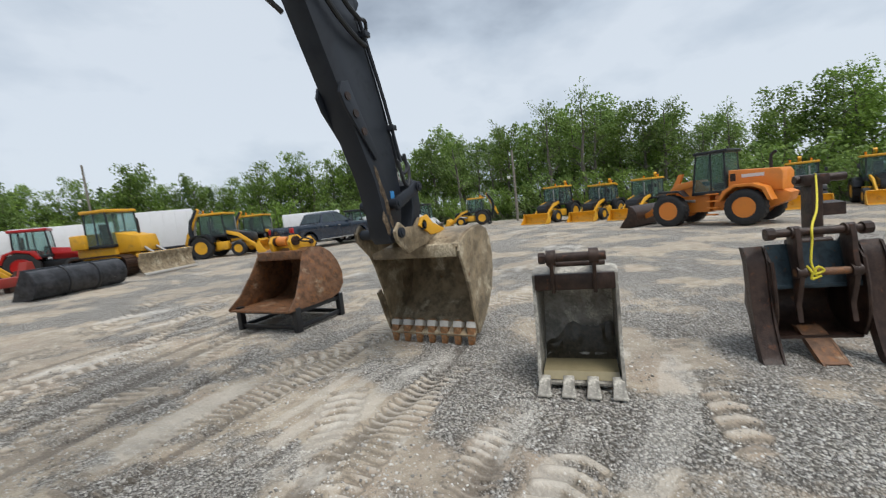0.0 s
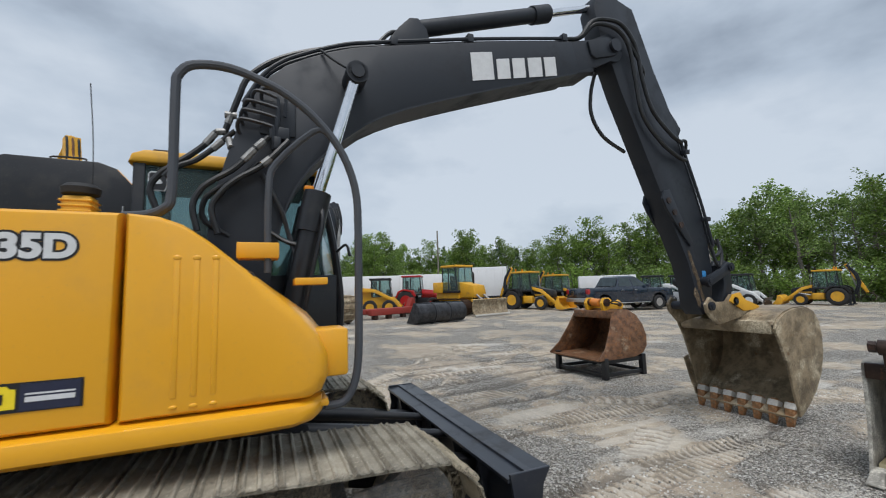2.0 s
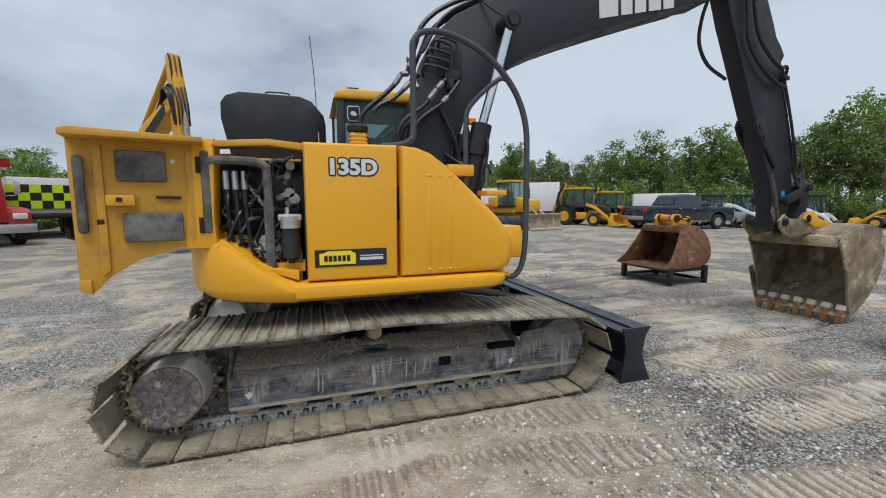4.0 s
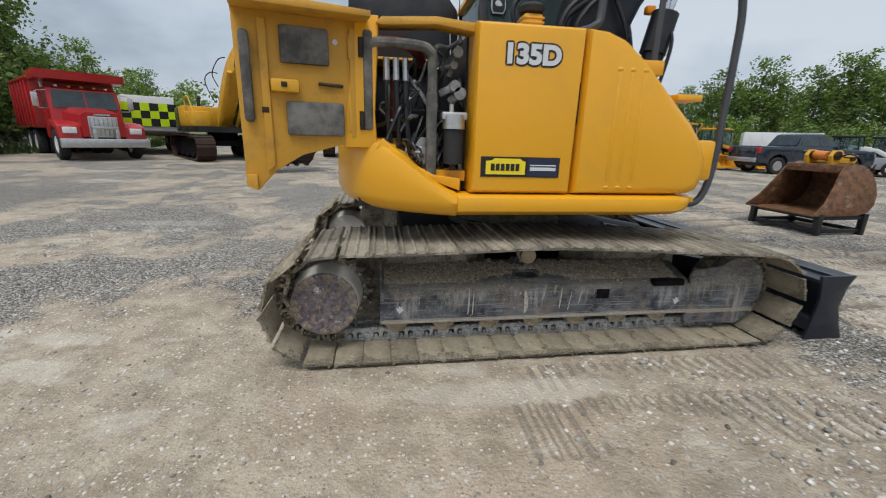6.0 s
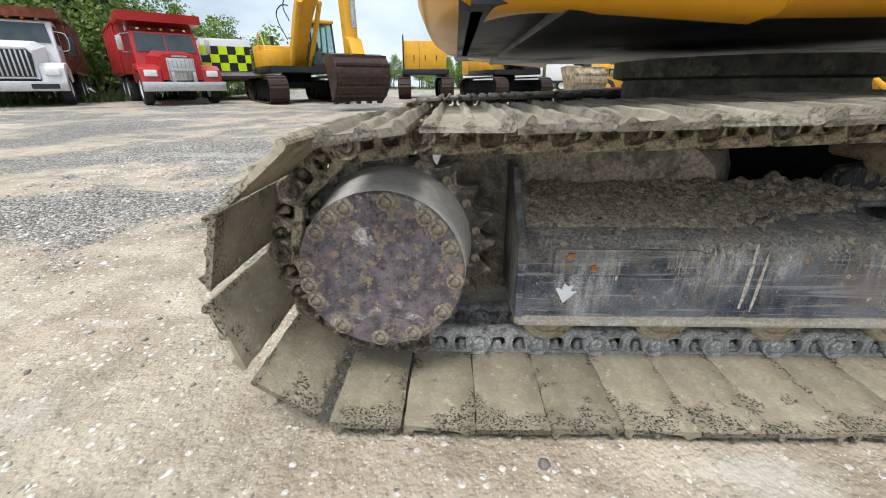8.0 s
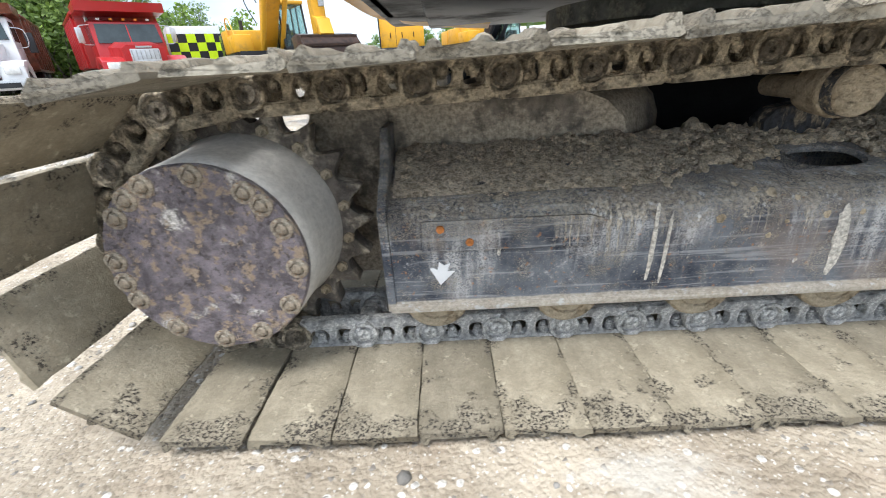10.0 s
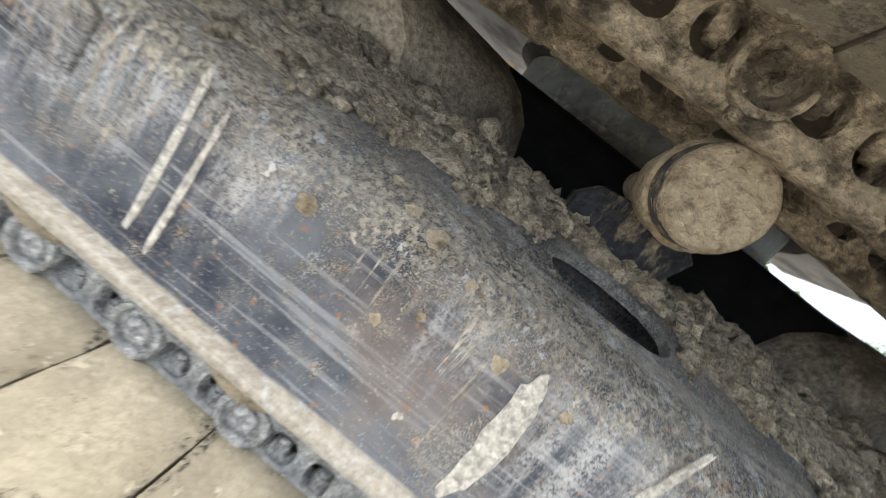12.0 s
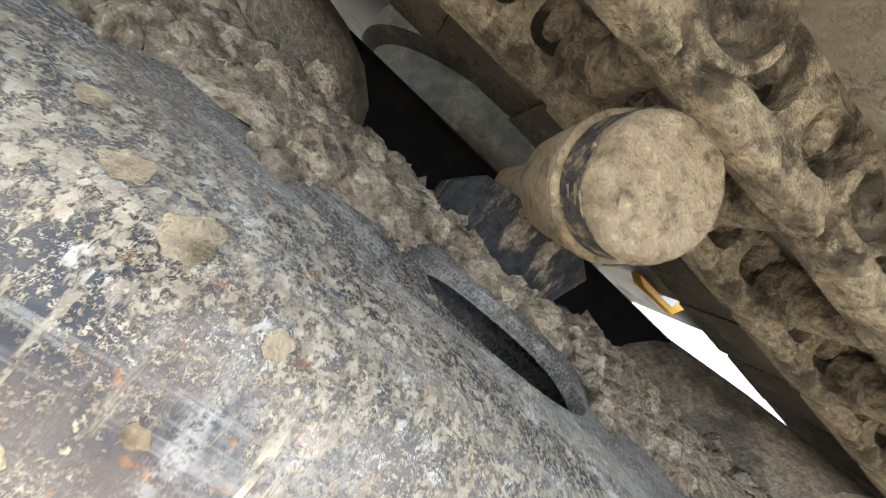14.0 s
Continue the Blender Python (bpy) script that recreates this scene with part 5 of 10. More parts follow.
for sx in (-1, 1):
    for sy in (-1, 1):
        bm = B()
        rings = []
        for y, a, b, z0, z1 in ((0.45, 0.22, 0.85, 0.44, 0.68), (0.66, 0.34, 0.98, 0.43, 0.665), (0.868, 0.50, 1.12, 0.43, 0.640)):
            rings.append([(sx * a, sy * y, z0), (sx * b, sy * y, z0), (sx * b, sy * y, z1 - 0.03), (sx * (b - 0.10), sy * y, z1), (sx * (a + 0.24), sy * y, z1), (sx * (a + 0.14), sy * y, z1 - 0.012), (sx * (a + 0.07), sy * y, z1 - 0.042), (sx * (a + 0.025), sy * y, z1 - 0.085), (sx * (a + 0.004), sy * y, z1 - 0.14)])
        loft(bm, rings)
        bmesh.ops.recalc_face_normals(bm, faces=bm.faces)
        part("frame_leg", bm, M_LEG, EXC, "dark muddy steel leg")

bm = B()
lathe(bm, [(0.64, 0.50), (0.70, 0.50), (0.705, 0.47), (0.80, 0.47), (0.81, 0.52), (0.88, 0.52)], (0, 0, 0), (0, 0, 1), 56)
part("swing_ring", bm, M_ARC, EXC, "grey-green swing bearing")

bm = B()
prof = []
for k in range(11):
    a = radians(-38 + 76 * k / 10)
    prof.append((2.26 - 0.16 * math.cos(a) + 0.02, 0.23 + 0.42 * math.sin(a)))
face = [(x, z) for x, z in prof]
back = [(x - 0.05, z) for x, z in prof][::-1]
prism(bm, face + back, -1.28, 1.32, "y", 0.0)
slab(bm, [(1.98, -1.28, 0.452), (2.275, -1.28, 0.478), (2.275, 1.32, 0.478), (1.98, 1.32, 0.452)], 0.022)
part_blade = part("blade", bm, M_NAVY, EXC, "blue-black painted dozer blade")
for y in (-0.86, -0.45, 0.0, 0.45, 0.90):
    part("blade_rib", prism(B(), [(1.99, 0.448), (2.20, 0.452), (2.07, 0.30), (2.07, 0.10), (2.03, 0.10), (2.02, 0.30)], y - 0.012, y + 0.012, "y", 0.003), M_NAVY, part_blade)
part("blade_tube", box(B(), 2.00, 2.08, -1.27, 1.31, 0.06, 0.16, 0.01), M_NAVY, part_blade)
for y in (-1.285, 1.315):
    bm = B()
    prism(bm, [(1.97, -0.01), (2.31, -0.03), (2.25, 0.10), (2.20, 0.25), (2.225, 0.40), (2.28, 0.49), (1.99, 0.49), (2.02, 0.30)], y - 0.012, y + 0.012, "y", 0.003)
    part("end_plate", bm, M_NAVY, part_blade)
bm = B()
box(bm, 2.10, 2.30, -1.28, 1.32, -0.035, 0.01, 0.004, None)
part("cutting_edge", bm, M_BROWN, part_blade, "worn brown steel edge")
for y in (-0.62, 0.62):
    bm = B()
    prism(bm, [(0.85, 0.42), (0.95, 0.56), (2.08, 0.36), (2.08, 0.12), (1.9, 0.16)], y - 0.07, y + 0.07, "y", 0.01)
    part("push_arm", bm, M_BLACK, part_blade)
for y in (-0.25, 0.25):
    bm = B()
    cyl(bm, (0.85, y, 0.62), (1.55, y, 0.50), 0.055)
    cyl(bm, (1.55, y, 0.50), (2.1, y, 0.40), 0.032)
    part("blade_cylinder", bm, M_BLACK, part_blade)

# ---- the house ----
bm = B()
box(bm, -1.05, 0.90, -1.08, 1.18, 0.925, 0.99, 0.02)
part("deck", bm, M_BLACK, EXC)


def side_shell(outline, y, depth, roll, bm, cuts=3):
    """A pressed panel: a flat face whose rim rolls inward."""
    cx = sum(p[0] for p in outline) / len(outline)
    cz = sum(p[1] for p in outline) / len(outline)
    rings = []
    for d, k in ((depth, 0.0), (roll, 0.0), (roll * 0.45, roll * 0.12), (roll * 0.12, roll * 0.45), (0, roll)):
        ring = []
        for i, (x, z) in enumerate(outline):
            dx, dz = x - cx, z - cz
            L = math.hypot(dx, dz)
            ring.append((x - dx / L * k, y + d, z - dz / L * k))
        rings.append(ring)
    return loft(bm, rings)


bm = B()
side_shell([(-0.585, 1.055), (0.035, 1.055), (0.045, 1.99), (-0.585, 1.99)], -1.235, 0.30, 0.05, bm)
engine_panel = part("side_panel", bm, M_YEL, EXC, "glossy yellow side panel")
bm = B()
side_shell([(0.06, 1.055), (0.60, 1.055), (0.84, 1.06), (0.90, 1.09), (0.935, 1.17), (0.93, 1.27), (0.88, 1.38), (0.80, 1.48), (0.66, 1.62), (0.52, 1.755), (0.40, 1.86), (0.28, 1.945), (0.18, 1.98), (0.06, 1.99)], -1.235, 0.50, 0.055, bm)
for v in bm.verts:
    if v.co.x > 0.5:
        v.co.x += 0.09 * min(1.0, max(0.0, (v.co.y + 1.235) / 0.30)) ** 0.7 * min(1.0, (v.co.x - 0.5) / 0.3)
front_panel = part("front_panel", bm, M_YEL, EXC, "glossy yellow rounded front panel")
bm = B()
for k, x in enumerate((0.27, 0.35, 0.43)):
    top = 1.77 - 0.00 * k
    box(bm, x - 0.013, x + 0.013, -1.2395, -1.225, 1.14, top, 0.005)
    blob(bm, (x, -1.235, top + 0.01), 0.018, k, 0, 2, (1, 0.35, 0.8))
    blob(bm, (x, -1.235, 1.10), 0.018, k, 0, 2, (1, 0.35, 0.6))
part("pressed_rib", bm, M_YEL, front_panel)
# lower side rail, rounded in section
bm = B()
sec = [(-1.05, 0.915), (-1.20, 0.92), (-1.255, 0.95), (-1.265, 0.99), (-1.255, 1.03), (-1.225, 1.047), (-1.05, 1.047)]
rings = []
for x, k in ((-0.665, 0.0), (0.60, 0.0), (0.78, 0.01), (0.88, 0.05), (0.935, 0.12), (0.95, 0.20)):
    rings.append([(x, y + (k if y < -1.1 else 0), min(z, 1.047) + (0.25 * k if z < 1 else 0)) for y, z in sec])
loft(bm, rings)
part("side_rail", bm, M_YEL, EXC, "yellow rounded lower rail")


def counterweight():
    """Rounded tail weight, swept round the back of the machine."""
    bm = B()
    e = 2 / 3.4
    fine = []
    for k in range(241):
        a = radians(-90 + 180 * k / 240)
        fine.append((-0.662 - 0.76 * max(0.0, math.cos(a)) ** e, 1.243 * math.copysign(abs(math.sin(a)) ** e, math.sin(a))))
    L = [0.0]
    for p, q in zip(fine, fine[1:]):
        L.append(L[-1] + math.hypot(q[0] - p[0], q[1] - p[1]))
    path, k = [], 0
    for i in range(61):
        want = L[-1] * i / 60
        while k < 239 and L[k + 1] < want:
            k += 1
        t = (want - L[k]) / max(1e-9, L[k + 1] - L[k])
        path.append((fine[k][0] + (fine[k + 1][0] - fine[k][0]) * t, fine[k][1] + (fine[k + 1][1] - fine[k][1]) * t))
    rings = []
    for x, y in path:
        gx, gy = -(max(0.0, -0.662 - x) / 0.76) ** 2.4 / 0.76, math.copysign((abs(y) / 1.243) ** 2.4 / 1.243, y)
        g = math.hypot(gx, gy)
        nx, ny = gx / g, gy / g
        t = min(1.0, (-0.662 - x) / 0.50)
        top = 1.05 + 0.30 * (0.55 * t + 0.45 * t * t * (3 - 2 * t))
        low = 0.90 + 0.05 * min(1.0, (-0.662 - x) / 0.7)
        prof = [(-0.34, low + 0.03), (-0.16, low), (-0.07, low + 0.008), (-0.02, low + 0.04), (0.004, low + 0.095), (0.0, top - 0.05), (-0.012, top - 0.018), (-0.05, top), (-0.20, top + 0.008), (-0.34, top + 0.008)]
        rings.append([(x + nx * d, y + ny * d, z) for d, z in prof])
    loft(bm, rings)
    bmesh.ops.recalc_face_normals(bm, faces=bm.faces)
    return bm


part("counterweight", counterweight(), M_YEL, EXC, "smooth yellow rounded counterweight")
# engine bay: rear post, roof ledge, far wall
bm = B()
prism(bm, [(-1.32, 1.30), (-1.13, 1.30), (-1.14, 1.50), (-1.115, 1.96), (-1.115, 1.995), (-1.24, 1.995)], -1.14, -0.95, "y", 0.012)
part("rear_post", bm, M_YEL, EXC)
bm = B()
prism(bm, [(-1.13, 1.955), (-1.10, 1.985), (-0.80, 2.005), (-0.585, 1.985), (-0.585, 1.94), (-0.8, 1.965), (-1.1, 1.945)], -1.16, -1.02, "y", 0.004)
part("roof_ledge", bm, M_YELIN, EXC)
bm = B()
box(bm, -1.30, 0.0, 0.55, 1.20, 0.95, 2.0, 0.03)
box(bm, 0.0, 0.85, -0.60, 0.10, 0.95, 1.55, 0.03)
box(bm, -0.585, 0.05, -0.98, 0.55, 1.90, 1.975, 0.01)
box(bm, -0.60, -0.56, -1.0, 0.55, 0.95, 1.95, 0.0)
box(bm, -1.28, -1.22, -0.95, 0.6, 0.95, 1.96, 0.0)
box(bm, -1.25, -0.55, -1.05, 0.6, 0.95, 1.0, 0.0)
part("bay_wall", bm, M_BLACK, EXC)
bm = B()
box(bm, 0.05, 0.60, -1.19, -0.55, 1.45, 1.72, 0.03)
part("tool_box", bm, M_BLACK, EXC)
bm = B()
prism(bm, [(-1.28, 1.995), (-1.27, 2.02), (-0.62, 2.02), (-0.60, 1.995)], 0.2, 1.15, "y", 0.01)
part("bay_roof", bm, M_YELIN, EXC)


def engine():
    e = part("engine", box(B(), -1.15, -0.62, -0.75, 0.3, 1.02, 1.55, 0.04), M_DARK, EXC, "near-black engine block")
    bm = B()
    tube(bm, [(-1.17, -1.12, 1.84), (-1.12, -1.13, 1.865), (-0.90, -1.13, 1.86), (-0.83, -1.13, 1.83), (-0.815, -1.12, 1.75), (-0.815, -1.12, 1.15)], 0.028, 10, 6)
    part("intake_pipe", bm, M_FOAM, e, "grey pipe")
    bm = B()
    tube(bm, [(-1.18, -1.11, 1.865), (-1.0, -1.10, 1.875), (-0.9, -1.0, 1.86), (-0.85, -0.8, 1.82)], 0.035, 10, 5)
    part("red_hose", bm, M_REDHOSE, e)
    bm = B()
    box(bm, -1.05, -0.99, -1.02, -0.96, 1.40, 1.72, 0.015)
    part("filter_housing", bm, M_REDHOSE, e)
    for x in (-1.075, -1.02, -0.965):
        bm = B()
        tube(bm, [(x, -1.06, 1.80), (x + 0.004, -1.07, 1.6), (x + 0.02, -1.06, 1.35), (x + 0.06, -1.02, 1.15)], 0.016, 8, 5)
        part("bay_hose", bm, M_HOSE, e)
        bm = B()
        cyl(bm, (x, -1.062, 1.80), (x + 0.002, -1.068, 1.68), 0.019, seg=8)
        part("hose_fitting", bm, M_PIPE, e)
    bm = B()
    cyl(bm, (-0.685, -1.13, 1.22), (-0.685, -1.13, 1.42), 0.058, seg=20)
    lathe(bm, [(0, 0.04), (0.01, 0.02), (0.04, 0.02)], (-0.685, -1.13, 1.22), (0, 0, -1), 12)
    flt = part("fuel_filter", bm, M_RUBBER, e, "black bowl with alloy head")
    bm = B()
    cyl(bm, (-0.685, -1.13, 1.42), (-0.685, -1.13, 1.50), 0.066, seg=20)
    box(bm, -0.76, -0.61, -1.17, -1.06, 1.47, 1.515, 0.01)
    cyl(bm, (-0.70, -1.13, 1.51), (-0.70, -1.13, 1.56), 0.014, seg=10)
    part("filter_head", bm, M_PIPE, e)
    for k, (a, b, r) in enumerate((((-0.76, 1.62), (-0.68, 1.66), 0.022), ((-0.71, 1.72), (-0.67, 1.84), 0.020), ((-0.70, 1.58), (-0.65, 1.62), 0.024), ((-0.76, 1.76), (-0.69, 1.77), 0.014))):
        bm = B()
        cyl(bm, (a[0], -1.05, a[1]), (b[0], -1.08, b[1]), r, seg=12)
        cyl(bm, (b[0], -1.03, b[1]), (b[0], -1.12, b[1]), r * 1.5, seg=12)
        part("pump_fitting", bm, M_STEELD if k % 2 == 0 else M_FOAM, e)
    rng = random.Random(3)
    for k in range(34):
        x, z = rng.uniform(-1.08, -0.64), rng.uniform(1.15, 1.85)
        pts = [(x, -1.0, z)]
        for j in range(4):
            x += rng.uniform(-0.08, 0.08)
            z += rng.uniform(-0.16, 0.10)
            pts.append((max(-1.15, min(-0.63, x)), -1.0 - rng.uniform(0.0, 0.12), max(1.06, min(1.9, z))))
        bm = B()
        tube(bm, pts, rng.choice((0.006, 0.009, 0.012)), 6, 5)
        part("small_line", bm, rng.choice((M_HOSE, M_HOSE, M_STEELD, M_RUBBER)), e)
    bm = B()
    lathe(bm, [(0, 0.09), (0.03, 0.11), (0.05, 0.11), (0.06, 0.06), (0.10, 0.05)], (-0.86, -0.98, 1.26), (0, -1, 0), 24)
    part("alternator", bm, M_STEEL, e, "dusty grey alternator")
    bm = B()
    box(bm, -0.845, -0.785, -1.15, -1.09, 1.08, 1.62, 0.012)
    part("bay_strut", bm, M_FOAM, e)
    return e


engine()
bm = B()
slab(bm, [(-0.90, -1.10, 1.155), (-0.60, -1.10, 1.145), (-0.60, -0.95, 1.15), (-0.90, -0.95, 1.16)], 0.06)
prism(bm, [(-1.14, 1.30), (-0.90, 1.15), (-0.64, 1.06), (-0.64, 1.135), (-0.80, 1.155), (-0.92, 1.215), (-1.10, 1.36)], -1.165, -1.02, "y", 0.008)
part("sill", bm, M_YEL, EXC)


def open_door():
    """Rear service door, swung right back; the inside faces out."""
    m = Matrix.Translation((-1.19, -1.10, 0)) @ Matrix.Rotation(radians(193), 4, "Z")
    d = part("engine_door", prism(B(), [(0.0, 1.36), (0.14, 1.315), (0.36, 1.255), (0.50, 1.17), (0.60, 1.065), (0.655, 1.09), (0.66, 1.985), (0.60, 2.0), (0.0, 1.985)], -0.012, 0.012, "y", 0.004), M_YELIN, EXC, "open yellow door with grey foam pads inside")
    d.matrix_basis = m
    s = 0.013
    bm = B()
    prism(bm, [(0.0, 1.985), (0.62, 2.0), (0.66, 1.985), (0.66, 1.955), (0.0, 1.955)], -0.01, 0.16, "y", 0.006)
    part("door_lip", bm, M_YELIN, d)
    bm = B()
    prism(bm, [(0.60, 1.065), (0.655, 1.09), (0.655, 1.15), (0.60, 1.15)], 0.0, 0.03, "y", 0.004)
    part("door_corner", bm, M_YELIN, d)
    bm = B()
    prism(bm, [(0.505, 1.20), (0.545, 1.17), (0.545, 1.92), (0.505, 1.92)], s, s + 0.018, "y", 0.004)
    part("door_rib", bm, M_YELIN, d)
    bm = B()
    prism(bm, [(0.06, 1.36), (0.09, 1.35), (0.09, 1.92), (0.06, 1.92)], s, s + 0.014, "y", 0.004)
    part("door_rib", bm, M_YELIN, d)
    for q in ((0.20, 0.445, 1.72, 1.90), (0.13, 0.43, 1.36, 1.535)):
        part("foam_pad", box(B(), q[0], q[1], s, s + 0.03, q[2], q[3], 0.012), M_FOAM, d, "worn grey foam pad")
    part("seal_strip", box(B(), 0.585, 0.635, s, s + 0.045, 1.42, 1.86, 0.02), M_FOAM, d)
    part("seal_strip", box(B(), -0.03, 0.02, s, s + 0.045, 1.40, 1.92, 0.015), M_FOAM, d)
    latch = part("latch_box", box(B(), 0.36, 0.50, s, s + 0.055, 1.575, 1.64, 0.012), M_YEL2, d)
    part("latch", box(B(), 0.42, 0.45, s + 0.05, s + 0.064, 1.60, 1.625, 0.003), M_BROWN, latch)
    part("rod_clip", cyl(B(), (0.13, s + 0.012, 1.625), (0.26, s + 0.012, 1.63), 0.009, seg=8), M_BROWN, d)
    part("key_plate", box(B(), 0.515, 0.55, s, s + 0.02, 1.47, 1.50, 0.003), M_BROWN, d)
    for z in (1.45, 1.83):
        part("hinge", cyl(B(), (0.03, s + 0.02, z - 0.05), (0.03, s + 0.02, z + 0.05), 0.016, seg=10), M_BROWN, d)
        part("hinge_plate", box(B(), 0.03, 0.10, s, s + 0.012, z - 0.06, z + 0.06, 0.003), M_YELIN, d)
    part("round_sticker", cyl(B(), (0.165, s, 1.845), (0.165, s + 0.004, 1.845), 0.014, seg=16), M_DECAL, d)


open_door()


def raised_hood():
    out = [(-1.30, 2.04), (-1.385, 2.46), (-1.38, 2.62), (-1.33, 2.69), (-1.20, 2.735), (-0.62, 2.725), (-0.50, 2.68), (-0.38, 2.54), (-0.36, 2.44), (-0.36, 2.04)]
    bm = B()
    prism(bm, out, 0.66, 0.78, "y", 0.02)
    h = part("engine_hood", bm, M_YEL, EXC, "raised engine hood, black underside")
    inn = [(x * 0.998 - 0.002, 2.37 + (z - 2.37) * 0.992) for x, z in out]
    part("hood_lining", prism(B(), inn, 0.645, 0.662, "y", 0.008), M_BLACK, h, "scuffed black lining")
    part("hood_rail", tube(B(), [(-0.95, 0.72, 2.73), (-0.94, 0.72, 2.76), (-0.74, 0.72, 2.76), (-0.73, 0.72, 2.73)], 0.008, 6, 3), M_RUBBER, h)
    part("gas_strut", cyl(B(), (-0.43, 0.60, 2.0), (-0.44, 0.64, 2.36), 0.008, seg=6), M_STEEL, h)


raised_hood()
bm = B()
box(bm, -0.255, -0.135, -1.0, -0.88, 1.97, 2.105, 0.02)
pre = part("pre_cleaner", bm, M_YEL2, EXC, "ribbed yellow air intake stack with black cap")
bm = B()
lathe(bm, [(0.0, 0.05), (0.01, 0.075), (0.04, 0.08), (0.06, 0.06)], (-0.195, -0.94, 2.105), (0, 0, 1), 20)
part("cap", bm, M_RUBBER, pre)
for k in range(4):
    part("intake_rib", box(B(), -0.26, -0.13, -1.005, -0.875, 1.995 + 0.026 * k, 2.005 + 0.026 * k, 0.003), M_YEL2, pre)
part("aerial", tube(B(), [(-0.46, 0.05, 2.3), (-0.47, 0.04, 2.7), (-0.50, 0.03, 3.12)], 0.0035, 5, 4), M_RUBBER, EXC)


# ---- cab ----
def cab():
    c = part("cab", box(B(), -0.27, 1.30, 0.16, 1.16, 0.98, 1.22, 0.03), M_BLACK, EXC, "black cab with yellow roof and tinted glass")
    for x, y in ((-0.23, 0.20), (-0.23, 1.12), (0.62, 0.20), (0.62, 1.12)):
        part("cab_post", box(B(), x - 0.04, x + 0.04, y - 0.035, y + 0.035, 1.2, 2.62, 0.012), M_BLACK, c)
    for y in (0.20, 1.12):
        part("front_post", tube(B(), [(1.24, y, 1.2), (1.25, y, 1.6), (1.16, y, 2.2), (1.02, y, 2.62)], 0.035, 8, 4), M_BLACK, c)
    part("rear_wall", box(B(), -0.27, -0.20, 0.18, 1.14, 1.2, 2.05, 0.02), M_BLACK, c)
    part("side_wall", box(B(), -0.24, 1.22, 0.165, 0.20, 1.2, 1.75, 0.01), M_BLACK, c)
    rf = part("roof", prism(B(), [(-0.30, 2.61), (-0.28, 2.68), (-0.20, 2.715), (0.90, 2.715), (1.04, 2.69), (1.08, 2.61)], 0.14, 1.18, "y", 0.03), M_YEL2, c, "yellow roof")
    part("roof_hatch", box(B(), 0.1, 0.6, 0.4, 0.9, 2.71, 2.74, 0.012), M_YEL2, rf)
    part("roof_lamp", box(B(), -0.16, -0.04, 0.22, 0.34, 2.715, 2.745, 0.01), M_BROWN, rf)
    for q in ((-0.20, 0.58, 1.75, 2.60), (0.66, 1.10, 1.75, 2.60)):
        part("side_window", box(B(), q[0], q[1], 0.175, 0.181, q[2], q[3]), M_GLASS, c).visible_shadow = False
    part("far_window", box(B(), -0.20, 1.08, 1.125, 1.131, 1.6, 2.60), M_GLASS, c).visible_shadow = False
    part("rear_window", box(B(), -0.255, -0.249, 0.23, 1.09, 2.05, 2.60), M_GLASS, c).visible_shadow = False
    g = part("windscreen", sheet(B(), [[(x, 0.22, z), (x, 1.10, z)] for x, z in ((1.245, 1.25), (1.25, 1.6), (1.16, 2.2), (1.03, 2.6))], 0.006), M_GLASS, c)
    g.visible_shadow = False
    s = part("seat", box(B(), 0.12, 0.62, 0.42, 0.92, 1.25, 1.42, 0.05), M_CABIN, c)
    part("seat_back", box(B(), 0.08, 0.24, 0.44, 0.90, 1.42, 2.10, 0.06), M_CABIN, s)
    part("head_rest", box(B(), 0.07, 0.17, 0.55, 0.79, 2.12, 2.32, 0.04), M_CABIN, s)
    part("console", box(B(), 0.3, 0.8, 0.28, 0.40, 1.25, 1.60, 0.03), M_CABIN, c)
    part("head_liner", box(B(), -0.22, 0.98, 0.20, 1.12, 2.56, 2.60, 0.01), M_CABIN, c)
    bm = B()
    prism(bm, [(-0.155, 2.40), (-0.06, 2.40), (-0.045, 2.44), (-0.045, 2.53), (-0.06, 2.55), (-0.155, 2.55), (-0.17, 2.53), (-0.17, 2.44)], 0.158, 0.164, "y")
    st = part("badge", bm, M_DECAL, c, "white-edged black maker's badge")
    bm = B()
    prism(bm, [(-0.15, 2.41), (-0.065, 2.41), (-0.053, 2.44), (-0.053, 2.53), (-0.065, 2.54), (-0.15, 2.54), (-0.162, 2.53), (-0.162, 2.44)], 0.154, 0.1575, "y")
    part("badge_field", bm, M_DECALB, st)
    bm = B()
    blob(bm, (-0.108, 0.152, 2.475), 0.026, 2, 0.9, 2, (1.2, 0.1, 0.7))
    part("badge_shape", bm, M_DECAL, st)
    bm = B()
    tube(bm, [(1.22, 0.15, 1.95), (1.28, 0.05, 2.0), (1.30, -0.02, 1.9)], 0.012, 6, 4)
    part("mirror_arm", bm, M_RUBBER, c)
    part("work_lamp", box(B(), 0.9, 0.98, 0.05, 0.15, 2.02, 2.12, 0.015), M_AMBER, c)


cab()

# ---- boom ----
BY, BW = -0.205, 0.165
BOOM_TOP = [(0.40, 1.50), (0.28, 1.80), (0.29, 2.06), (0.335, 2.34), (0.42, 2.66), (0.51, 2.93), (0.635, 3.16), (0.77, 3.295), (0.93, 3.39), (1.09, 3.47), (1.27, 3.545), (1.50, 3.61), (1.80, 3.69), (2.44, 3.855), (3.05, 4.00), (3.66, 4.14)]
